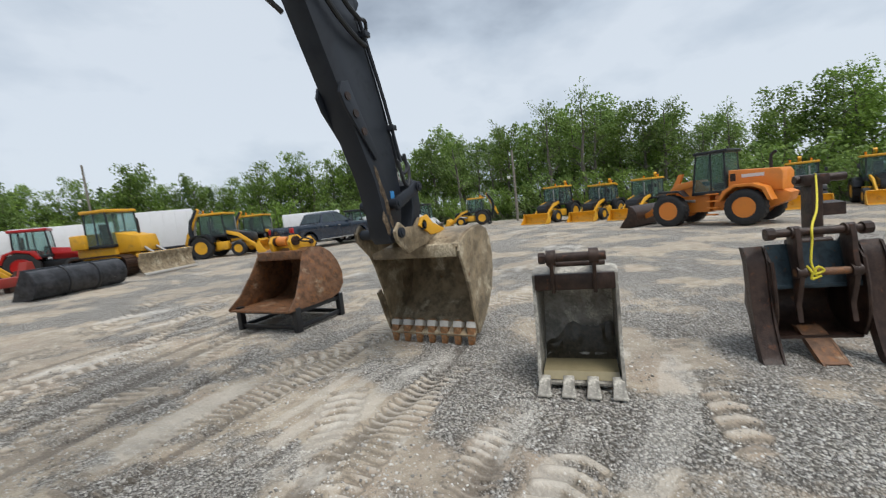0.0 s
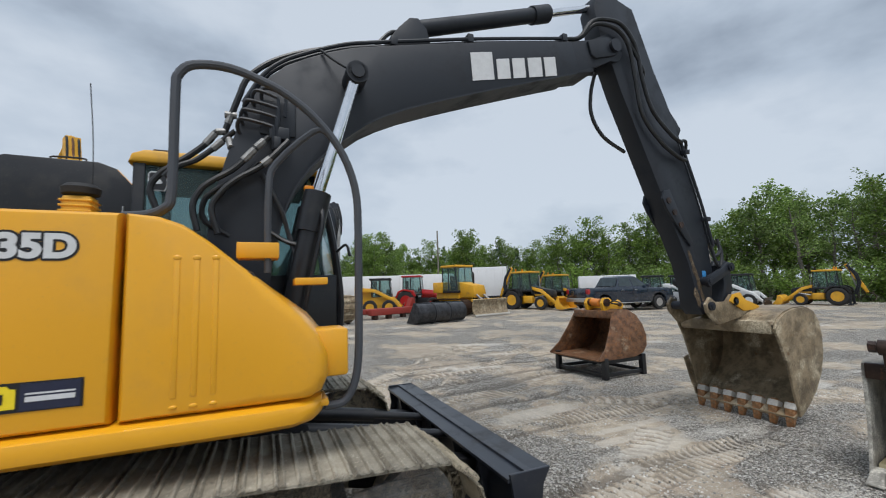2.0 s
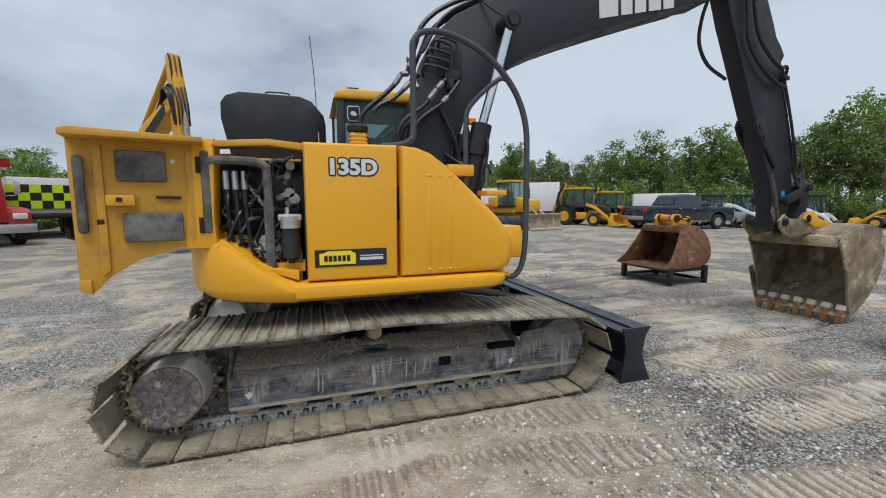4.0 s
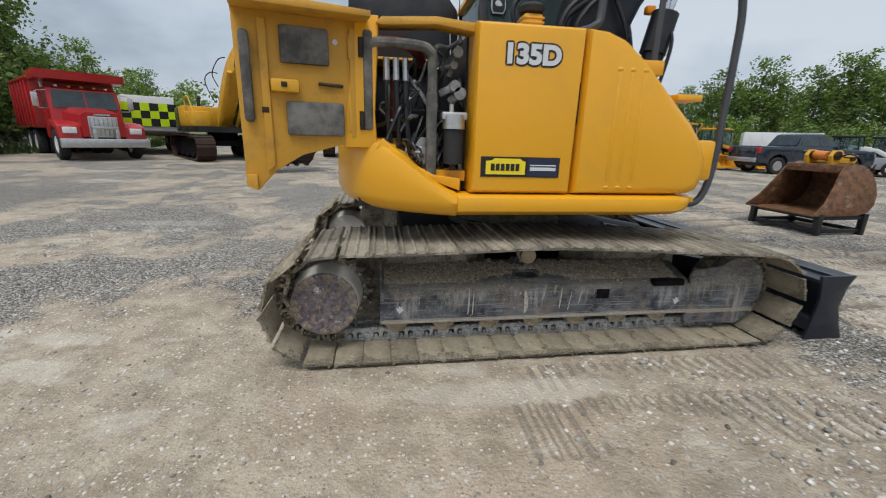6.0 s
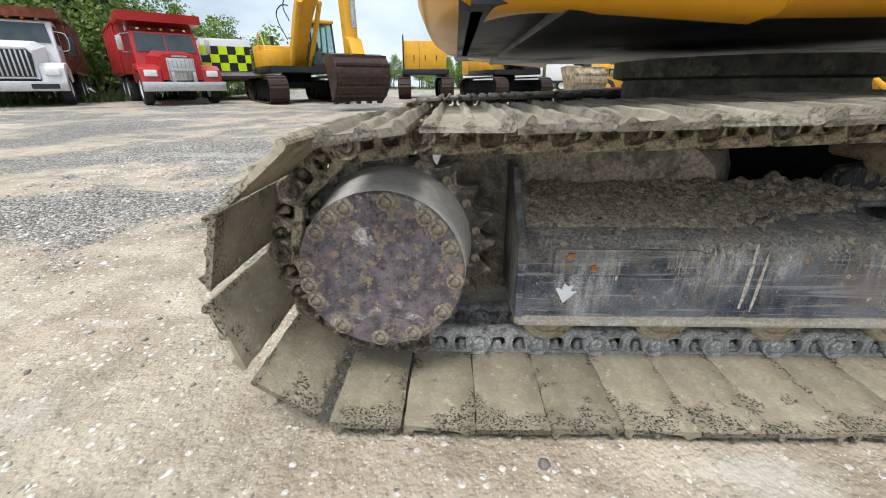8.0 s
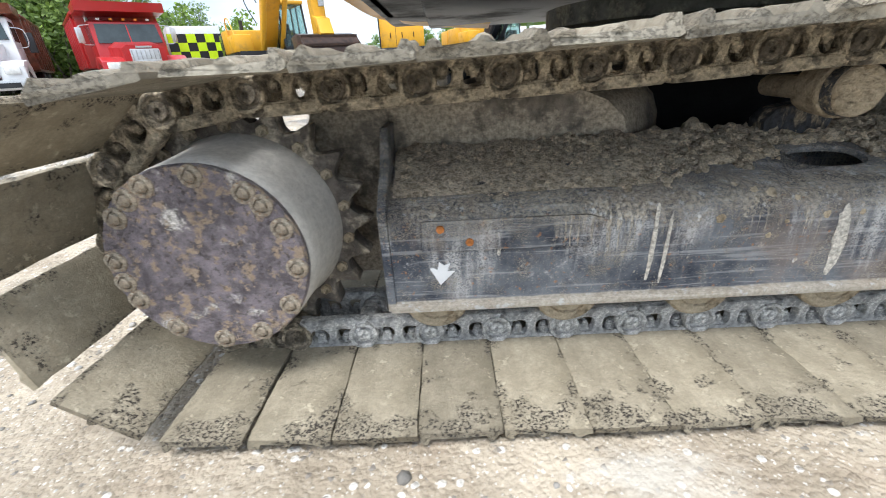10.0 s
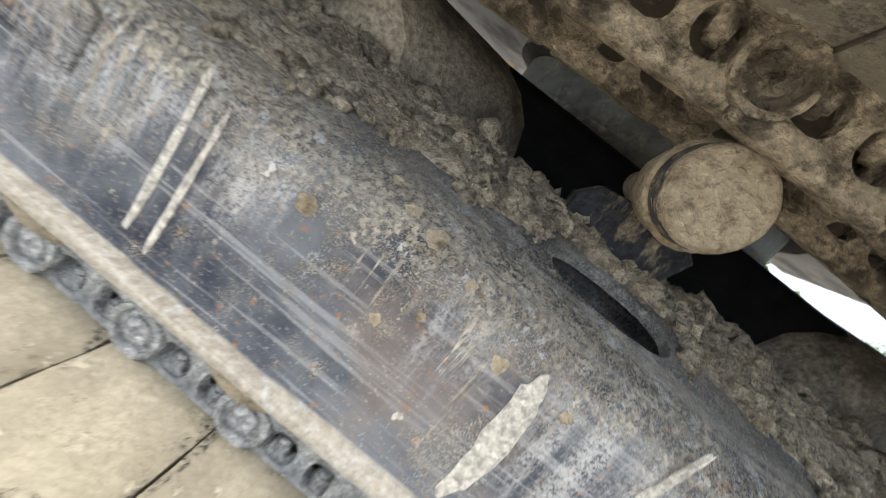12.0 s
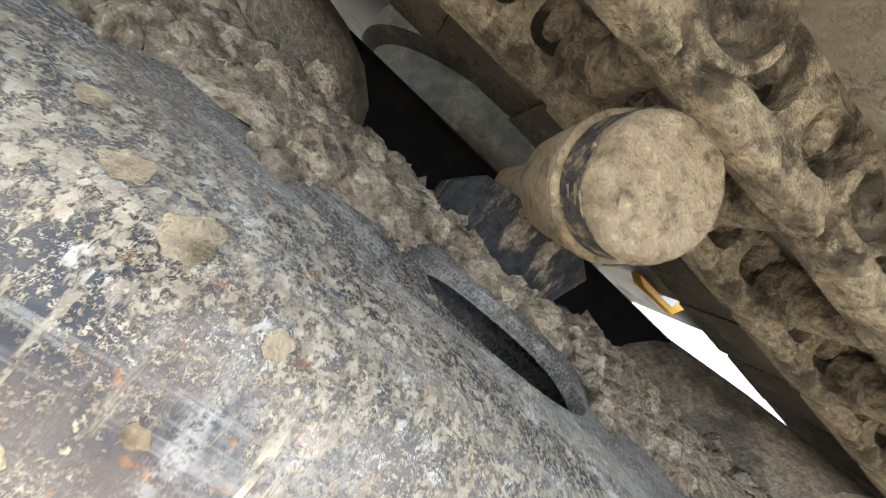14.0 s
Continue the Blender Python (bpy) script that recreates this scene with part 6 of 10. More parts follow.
BOOM_BOT = [(3.80, 3.83), (3.56, 3.765), (3.0, 3.575), (2.46, 3.385), (2.05, 3.235), (1.72, 3.105), (1.52, 3.01), (1.36, 2.915), (1.20, 2.785), (1.06, 2.655), (0.94, 2.52), (0.85, 2.385), (0.79, 2.25), (0.74, 2.08), (0.70, 1.85), (0.66, 1.50)]


def boom():
    outline = BOOM_TOP + [(3.80, 4.16)] + BOOM_BOT
    bm = B()
    prism(bm, outline, BY - BW, BY + BW, "y", 0.012)
    b = part("boom", bm, M_GREY, EXC, "dark grey welded boom")
    # lower plate stands a little proud of the sides
    bm = B()
    sheet(bm, [[(x, BY - BW - 0.012, z - 0.004), (x, BY + BW + 0.012, z - 0.004)] for x, z in BOOM_BOT[1:-1]], 0.016)
    part("lower_plate", bm, M_GREY, b, "dusty underside plate")
    # nose with the arm pin
    for s in (-1, 1):
        bm = B()
        pts = [(3.52, 4.10), (3.80, 4.19), (4.02, 4.30)] + [(4.08 + 0.155 * math.cos(radians(a)), 4.155 + 0.155 * math.sin(radians(a))) for a in range(80, -120, -20)] + [(3.86, 3.90), (3.60, 3.80)]
        prism(bm, pts, BY + s * (BW + 0.001), BY + s * (BW - 0.03), "y", 0.004)
        prism(bm, [(3.72, 4.14), (4.00, 4.25), (4.14, 4.22), (4.17, 4.12), (4.10, 4.06), (3.82, 3.97), (3.76, 4.0)], BY + s * (BW + 0.03), BY + s * (BW - 0.002), "y", 0.012)
        part("nose_plate", bm, M_GREY, b)
    bm = B()
    cyl(bm, (4.08, BY - 0.235, 4.155), (4.08, BY + 0.235, 4.155), 0.07, seg=20)
    part("arm_pin", bm, M_GREY, b)
    bm = B()
    cyl(bm, (1.265, BY - 0.37, 3.235), (1.265, BY + 0.37, 3.235), 0.085, seg=24)
    cyl(bm, (1.265, BY - 0.385, 3.235), (1.265, BY + 0.385, 3.235), 0.05, seg=20)
    part("cylinder_boss", bm, M_GREY, b)
    # maker's name as five plain pale blocks
    for k, (u0, u1, h) in enumerate(((0.0, 0.235, 0.265), (0.275, 0.42, 0.195), (0.455, 0.60, 0.195), (0.64, 0.805, 0.195), (0.84, 0.985, 0.195))):
        ux, uz = 0.9726, 0.2325
        o = Vector((2.345, 0, 3.46))

        def q(u, v):
            return (o.x + ux * u - 0.06 * v, BY - BW - 0.004, o.z + uz * u + v)
        v0 = 0.0
        bm = B()
        slab(bm, [q(u0, v0), q(u1, v0), q(u1, v0 + h), q(u0, v0 + h)], 0.005)
        part("name_block", bm, M_DECAL, b, "pale grey block of boom lettering")
    # steel pipes along the top and their clamps
    top = BOOM_TOP[5:]
    for s, dz in ((-0.13, 0.045), (-0.06, 0.045), (0.07, 0.05), (0.13, 0.045)):
        bm = B()
        tube(bm, [(x - 0.02, BY + s, z + dz) for x, z in top], 0.016, 8, 3)
        part("boom_pipe", bm, M_GREY, b)
    for x, z in ((1.62, 3.68), (2.35, 3.87), (3.45, 4.13)):
        part("pipe_clamp", box(B(), x - 0.03, x + 0.03, BY - 0.16, BY + 0.16, z - 0.03, z + 0.05, 0.008), M_GREY, b)
    # arm cylinder
    for s in (-1, 1):
        bm = B()
        prism(bm, [(1.50, 3.60), (1.98, 3.73), (1.94, 3.90), (1.86, 3.985), (1.78, 3.97), (1.68, 3.86)], BY + s * 0.10, BY + s * 0.07, "y", 0.006)
        part("cylinder_lug", bm, M_GREY, b)
    ac = part("arm_cylinder", cyl(B(), (1.84, BY, 3.93), (3.30, BY, 4.455), 0.075, seg=22), M_GREY, b, "dark grey hydraulic cylinder")
    bm = B()
    cyl(bm, (3.16, BY, 4.404), (3.36, BY, 4.476), 0.092, seg=22)
    part("gland", bm, M_GREY, ac)
    part("rod", cyl(B(), (3.34, BY, 4.469), (4.02, BY, 4.714), 0.04, seg=18), M_CHROME, ac, "shiny chromed rod")
    bm = B()
    cyl(bm, (4.03, BY - 0.07, 4.718), (4.03, BY + 0.07, 4.718), 0.075, seg=18)
    part("rod_eye", bm, M_GREY, ac)
    # boom lifting cylinders
    for s in (-1, 1):
        y = BY + s * 0.31
        lc = part("lift_cylinder", cyl(B(), (0.75, y, 1.10), (0.955, y, 2.12), 0.078, seg=22), M_BLACK, b, "black hydraulic cylinder")
        bm = B()
        cyl(bm, (0.925, y, 2.02), (0.985, y, 2.30), 0.094, seg=22)
        part("gland", bm, M_BLACK, lc)
        part("rod", cyl(B(), (0.97, y, 2.24), (1.25, y, 3.18), 0.042, seg=18), M_CHROME, lc, "shiny chromed rod")
        bm = B()
        cyl(bm, (1.265, y - 0.06, 3.235), (1.265, y + 0.06, 3.235), 0.075, seg=18)
        part("rod_eye", bm, M_GREY, lc)
        part("feed_pipe", tube(B(), [(0.86, y - 0.09, 1.3), (0.93, y - 0.10, 1.7), (1.0, y - 0.10, 2.05), (1.0, y - 0.06, 2.2)], 0.014, 6, 4), M_BLACK, lc)
    return b


BOOM = boom()

# hoses that climb from the house over the boom's heel
for pts, r in (
        ([(-0.02, -0.18, 2.15), (-0.08, -0.18, 2.33), (-0.04, -0.18, 2.43), (0.04, -0.18, 2.51), (0.15, -0.18, 2.60), (0.26, -0.18, 2.71), (0.31, -0.18, 2.79), (0.36, -0.18, 2.79)], 0.022),
        ([(0.02, -0.30, 2.40), (0.06, -0.30, 2.45), (0.12, -0.30, 2.49), (0.20, -0.30, 2.53), (0.30, -0.30, 2.62), (0.38, -0.30, 2.71), (0.44, -0.32, 2.76)], 0.020),
        ([(0.24, -0.44, 2.02), (0.21, -0.44, 2.18), (0.25, -0.44, 2.29), (0.32, -0.44, 2.36), (0.42, -0.44, 2.43), (0.49, -0.44, 2.50), (0.56, -0.44, 2.59), (0.66, -0.44, 2.70)], 0.020),
        ([(0.36, -0.46, 2.0), (0.32, -0.46, 2.17), (0.38, -0.46, 2.29), (0.47, -0.46, 2.38), (0.60, -0.46, 2.47), (0.68, -0.46, 2.55), (0.79, -0.44, 2.69)], 0.020),
        ([(0.42, -0.36, 2.0), (0.27, -0.38, 2.10), (0.27, -0.38, 2.24), (0.36, -0.38, 2.33), (0.50, -0.40, 2.42), (0.60, -0.42, 2.52)], 0.018),
        ([(0.36, -0.18, 2.79), (0.40, -0.18, 2.92), (0.45, -0.18, 3.08), (0.51, -0.18, 3.24), (0.67, -0.18, 3.40), (0.93, -0.18, 3.54), (1.25, -0.19, 3.64), (1.6, -0.20, 3.71)], 0.023),
        ([(0.44, -0.10, 2.86), (0.52, -0.10, 3.05), (0.60, -0.11, 3.22), (0.78, -0.14, 3.38), (1.0, -0.16, 3.50), (1.3, -0.16, 3.61), (1.6, -0.16, 3.70)], 0.018),
        ([(1.50, -0.22, 3.70), (1.64, -0.20, 3.86), (1.80, -0.18, 3.90), (1.95, -0.17, 3.99)], 0.02),
        ([(1.02, -0.38, 3.46), (1.12, -0.44, 3.36), (1.24, -0.5, 3.27)], 0.010),
        ([(0.62, -0.40, 2.44), (0.74, -0.42, 2.20), (0.80, -0.42, 2.0), (0.86, -0.5, 1.8)], 0.016),
        ([(0.66, -0.40, 2.04), (0.78, -0.44, 1.96), (0.9, -0.5, 1.92)], 0.016)):
    part("hose", tube(B(), pts, r, 8, 6), M_HOSE, BOOM)
# rack of pipes on the boom's side
bm = B()
for k, (x, z, w) in enumerate(((0.47, 2.80, 0.22), (0.49, 2.87, 0.22), (0.51, 2.94, 0.21), (0.56, 3.02, 0.16), (0.62, 3.05, 0.15))):
    tube(bm, [(x + 0.03, -0.34, z - 0.10), (x - 0.01, -0.38, z - 0.05), (x - 0.005, -0.42, z), (x + 0.03, -0.43, z + 0.015), (x + w - 0.03, -0.43, z - 0.01), (x + w, -0.43, z - 0.04), (x + w - 0.005, -0.42, z - 0.18)], 0.013, 6, 4)
part("pipe_rack", bm, M_GREY, BOOM)
bm = B()
box(bm, 0.66, 0.80, -0.43, -0.37, 2.70, 2.79, 0.01)
box(bm, 0.69, 0.74, -0.45, -0.37, 2.62, 2.71, 0.01)
box(bm, 0.60, 0.84, -0.385, -0.365, 2.74, 3.00, 0.006)
part("valve_block", bm, M_GREY, BOOM)
for p, q in (((0.24, -0.18, 2.69), (0.30, -0.18, 2.775)), ((0.31, -0.18, 2.79), (0.37, -0.18, 2.80)), ((0.30, -0.30, 2.62), (0.36, -0.30, 2.685)), ((0.38, -0.18, 2.86), (0.405, -0.18, 2.94)), ((0.36, -0.18, 2.93), (0.44, -0.18, 2.93)), ((0.50, -0.44, 2.515), (0.57, -0.44, 2.60)), ((0.58, -0.44, 2.615), (0.63, -0.44, 2.67)), ((0.62, -0.46, 2.49), (0.67, -0.46, 2.54)), ((1.32, -0.18, 3.655), (1.42, -0.19, 3.68)), ((0.40, -0.30, 2.70), (0.42, -0.36, 2.62))):
    part("hose_fitting", cyl(B(), p, q, 0.026, seg=8), M_STEELD, BOOM)
part("hose_lamp", box(B(), 0.90, 0.97, -0.42, -0.36, 2.32, 2.38, 0.012), M_AMBER, BOOM)

# guard rail over the front corner of the house
GY = -1.05
rail_pts = [(-0.02, GY + 0.10, 2.015), (0.10, GY + 0.05, 2.02), (0.18, GY, 2.05), (0.205, GY, 2.14), (0.205, GY, 2.68), (0.215, GY, 2.76), (0.26, GY, 2.82), (0.35, GY, 2.845), (0.46, GY, 2.845), (0.58, GY, 2.815), (0.72, GY, 2.76), (0.85, GY, 2.675),
            (0.96, GY, 2.57), (1.05, GY, 2.45), (1.11, GY, 2.32), (1.145, GY, 2.18), (1.155, GY, 2.0), (1.155, GY, 1.5), (1.15, GY, 1.22), (1.12, GY, 1.06), (1.06, GY, 0.98), (0.96, GY, 0.97)]
gr = part("guard_rail", tube(B(), rail_pts, 0.024, 10, 3), M_RAIL, EXC, "grey bent pipe guard rail")
part("rail_brace", tube(B(), [(0.98, GY, 2.545), (0.90, GY + 0.02, 2.55), (0.70, GY + 0.10, 2.36), (0.66, GY + 0.10, 2.2), (0.66, GY + 0.10, 1.72)], 0.02, 8, 3), M_RAIL, gr)
part("step_bracket", box(B(), 0.50, 0.72, -0.98, -0.80, 1.80, 1.89, 0.008), M_YEL, EXC)
part("side_step", box(B(), 0.80, 0.98, -1.05, -0.85, 1.645, 1.685, 0.006), M_YEL, EXC)
bm = B()
box(bm, 0.86, 1.08, -1.13, -0.90, 1.14, 1.40, 0.02)
part("corner_cover", bm, M_YEL, EXC)
bm = B()
box(bm, 0.86, 0.97, -1.15, -0.92, 0.995, 1.03, 0.008)
part("corner_step", bm, M_YEL, EXC, "yellow front corner step")

# decals on the side
bm = B()
box(bm, -0.535, -0.05, -1.2400, -1.2355, 1.155, 1.272)
d1 = part("dealer_decal", bm, M_DECALB, EXC, "black and yellow dealer sticker")
bm = B()
prism(bm, [(-0.505, 1.170), (-0.265, 1.170), (-0.265, 1.245), (-0.285, 1.250), (-0.295, 1.262), (-0.455, 1.262), (-0.47, 1.250), (-0.505, 1.247)], -1.2430, -1.2402, "y")
part("decal_field", bm, M_DECALY, d1)
for k in range(6):
    part("name_bar", box(B(), -0.475 + 0.030 * k, -0.452 + 0.030 * k, -1.2455, -1.2432, 1.192, 1.232), M_DECALB, d1)
part("decal_field", box(B(), -0.252, -0.058, -1.2425, -1.2402, 1.160, 1.267), M_DECALN, d1)
part("number_bar", box(B(), -0.235, -0.075, -1.2445, -1.2427, 1.194, 1.214), M_DECAL, d1)
part("text_bar", box(B(), -0.235, -0.075, -1.2445, -1.2427, 1.222, 1.229), M_DECAL, d1)
for off, mat, thick, dy in ((0.012, M_DECALB, 0.001, -1.2362), (0.0, M_DECAL, 0.001, -1.2385)):
    me = letters("135D", 0.165, thick)
    bm = bmesh.new()
    bm.from_mesh(me)
    wx = max(v.co.x for v in bm.verts) - min(v.co.x for v in bm.verts)
    bmesh.ops.transform(bm, verts=bm.verts, matrix=Matrix.Diagonal((0.315 / wx, 0.84, 1, 1)))
    if off:
        big = bmesh.new()
        for a in range(10):
            k = bmesh.new()
            k.from_mesh(me)
            bmesh.ops.transform(k, verts=k.verts, matrix=Matrix.Translation((0.010 * math.cos(a * 0.628), 0.010 * math.sin(a * 0.628), 0.00002 * a)) @ Matrix.Diagonal((0.315 / wx, 0.84, 1, 1)))
            tmp = bpy.data.meshes.new("t")
            k.to_mesh(tmp)
            k.free()
            big.from_mesh(tmp)
            bpy.data.meshes.remove(tmp)
        bm.free()
        bm = big
    bmesh.ops.transform(bm, verts=bm.verts, matrix=pose(-0.27, dy, 1.782, 90, 0, 0))
    part("model_number", bm, mat, EXC, "white model number with black outline" if not off else "")


# ---- arm and bucket ----
AY, AW = -0.225, 0.11


def arm():
    out = [(3.90, 4.62), (3.98, 4.80), (4.10, 4.84), (4.22, 4.80), (4.48, 4.73), (4.62, 4.38), (4.76, 4.02), (4.90, 3.74), (5.02, 3.47), (5.10, 3.22), (5.22, 2.83), (5.34, 2.42), (5.42, 2.02), (5.46, 1.72), (5.40, 1.36), (5.32, 1.24), (5.22, 1.22), (5.15, 1.30), (5.13, 1.52), (5.05, 1.82),
           (4.87, 2.22), (4.66, 2.70), (4.42, 3.24), (4.22, 3.68), (4.10, 4.0), (3.97, 4.25)]
    bm = B()
    prism(bm, out, AY - AW, AY + AW, "y", 0.010)
    a = part("arm", bm, M_GREY, EXC, "dark grey dipper arm, scraped near the bucket")
    for s in (-1, 1):
        bm = B()
        prism(bm, [(4.72, 2.62), (4.69, 2.53), (4.74, 2.42), (4.98, 2.12), (5.08, 2.0), (5.12, 2.06), (4.94, 2.38), (4.81, 2.64)], AY + s * AW, AY + s * (AW + 0.03), "y", 0.006)
        part("linkage_plate", bm, M_GREY, a)
        for x, z in ((4.775, 2.51), (4.855, 2.38), (4.945, 2.24)):
            part("plate_bolt", cyl(B(), (x, AY + s * (AW + 0.025), z), (x, AY + s * (AW + 0.04), z), 0.035, seg=14), M_BROWN, a)
    for s in (-1, 1):
        bm = B()
        prism(bm, [(4.88, 3.74), (5.10, 3.50), (5.17, 3.40), (5.13, 3.33), (5.04, 3.30)], BY + s * 0.07, BY + s * 0.10, "y", 0.005)
        part("cylinder_lug", bm, M_GREY, a)
    bc = part("bucket_cylinder", cyl(B(), (5.13, BY, 3.40), (5.53, BY, 2.14), 0.065, seg=20), M_GREY, a, "dark grey hydraulic cylinder")
    part("gland", cyl(B(), (5.49, BY, 2.26), (5.56, BY, 2.05), 0.085, seg=20), M_GREY, bc)
    part("rod", cyl(B(), (5.55, BY, 2.08), (5.66, BY, 1.74), 0.035, seg=16), M_CHROME, bc, "chromed rod")
    for dy in (-0.12, -0.165):
        part("arm_pipe", tube(B(), [(5.06, BY + dy, 3.20), (5.30, BY + dy, 2.55), (5.46, BY + dy, 2.0)], 0.017, 8, 3), M_GREY, a)
    for p in ((5.10, 3.10), (5.36, 2.32)):
        part("pipe_clamp", box(B(), p[0] - 0.02, p[0] + 0.05, BY - 0.20, BY - 0.10, p[1] - 0.025, p[1] + 0.025, 0.006), M_GREY, a)
    for pts, r in (
            ([(3.48, BY - 0.13, 4.14), (3.66, BY - 0.14, 4.20), (3.80, BY - 0.18, 4.38), (3.98, BY - 0.20, 4.44), (4.22, BY - 0.20, 4.43), (4.40, BY - 0.20, 4.22), (4.48, BY - 0.19, 3.86), (4.60, BY - 0.19, 3.52), (4.86, BY - 0.19, 3.28), (5.05, BY - 0.18, 3.20)], 0.022),
            ([(3.52, BY - 0.06, 4.14), (3.70, BY - 0.12, 4.22), (3.84, BY - 0.18, 4.36), (4.10, BY - 0.21, 4.36), (4.28, BY - 0.21, 4.20), (4.36, BY - 0.20, 3.82), (4.44, BY - 0.19, 3.44), (4.70, BY - 0.19, 3.16), (4.98, BY - 0.18, 3.02), (5.10, BY - 0.17, 3.0)], 0.022),
            ([(4.30, BY - 0.20, 4.25), (4.50, BY - 0.19, 3.98), (4.52, BY - 0.17, 3.9)], 0.018),
            ([(4.00, BY + 0.02, 3.95), (3.92, BY + 0.02, 3.70), (3.92, BY + 0.03, 3.45), (4.06, BY + 0.02, 3.22), (4.36, BY + 0.02, 3.08)], 0.020),
            ([(5.04, BY - 0.12, 3.22), (5.20, BY - 0.12, 3.26), (5.24, BY - 0.08, 3.14), (5.22, BY - 0.06, 3.02)], 0.018),
            ([(5.44, BY - 0.12, 2.05), (5.50, BY - 0.14, 1.90), (5.62, BY - 0.13, 1.95), (5.64, BY - 0.10, 2.10)], 0.018),
            ([(5.44, BY - 0.15, 2.02), (5.48, BY - 0.17, 1.80), (5.58, BY - 0.16, 1.78), (5.66, BY - 0.12, 1.98), (5.60, BY - 0.06, 2.1)], 0.018)):
        part("hose", tube(B(), pts, r, 8, 6), M_HOSE, a)
    bm = B()
    box(bm, 4.86, 4.89, BY - 0.05, BY + 0.05, 3.86, 4.06, 0.01, None)
    part("stop_pad", bm, M_RUBBER, a)
    part("tag", box(B(), 5.27, 5.33, AY - AW - 0.004, AY - AW + 0.001, 1.64, 1.72), plain("blue_tag", (0.05, 0.25, 0.55), 0.5), a, "small blue tag")
    # links between rod, arm and bucket
    for s in (-1, 1):
        bm = B()
        prism(bm, [(5.22, 1.58), (5.27, 1.53), (5.34, 1.56), (5.62, 1.68), (5.70, 1.72), (5.70, 1.80), (5.63, 1.82), (5.50, 1.74), (5.27, 1.66)], BY + s * 0.17, BY + s * 0.21, "y", 0.008)
        part("side_link", bm, M_GREY, a)
    bm = B()
    prism(bm, [(5.58, 1.78), (5.66, 1.84), (5.73, 1.78), (5.76, 1.58), (5.70, 1.36), (5.62, 1.30), (5.54, 1.36), (5.60, 1.56)], BY - 0.16, BY + 0.16, "y", 0.012)
    part("bucket_link", bm, M_GREY, a)
    for x, z, w in ((5.24, 1.32, 0.24), (5.66, 1.36, 0.24), (5.66, 1.76, 0.23), (5.27, 1.60, 0.22)):
        bm = B()
        cyl(bm, (x, BY - w, z), (x, BY + w, z), 0.05, seg=18)
        cyl(bm, (x, BY - w - 0.012, z), (x, BY + w + 0.012, z), 0.028, seg=12)
        part("link_pin", bm, M_GREY, a)
    for k, (x, z, r, h) in enumerate(((5.16, 1.42, 0.035, 0.11), (5.20, 1.58, 0.03, 0.10), (5.15, 1.72, 0.028, 0.09), (5.10, 1.86, 0.022, 0.10), (5.24, 1.44, 0.025, 0.06))):
        bm = B()
        blob(bm, (0, 0, 0), 1.0, k, 0.6, 3)
        for v in bm.verts:
            e = 1 + 0.5 * noise.noise((v.co.x * 4, v.co.z * 4, k))
            v.co = Vector((v.co.x * r * e, v.co.y * 0.003, v.co.z * h * e))
        bmesh.ops.transform(bm, verts=bm.verts, matrix=pose(x, AY - AW - 0.001, z, 0, -18, 0))
        part("mud_smear", bm, M_SMEAR, a, "scraped brown mud")
    return a


arm()


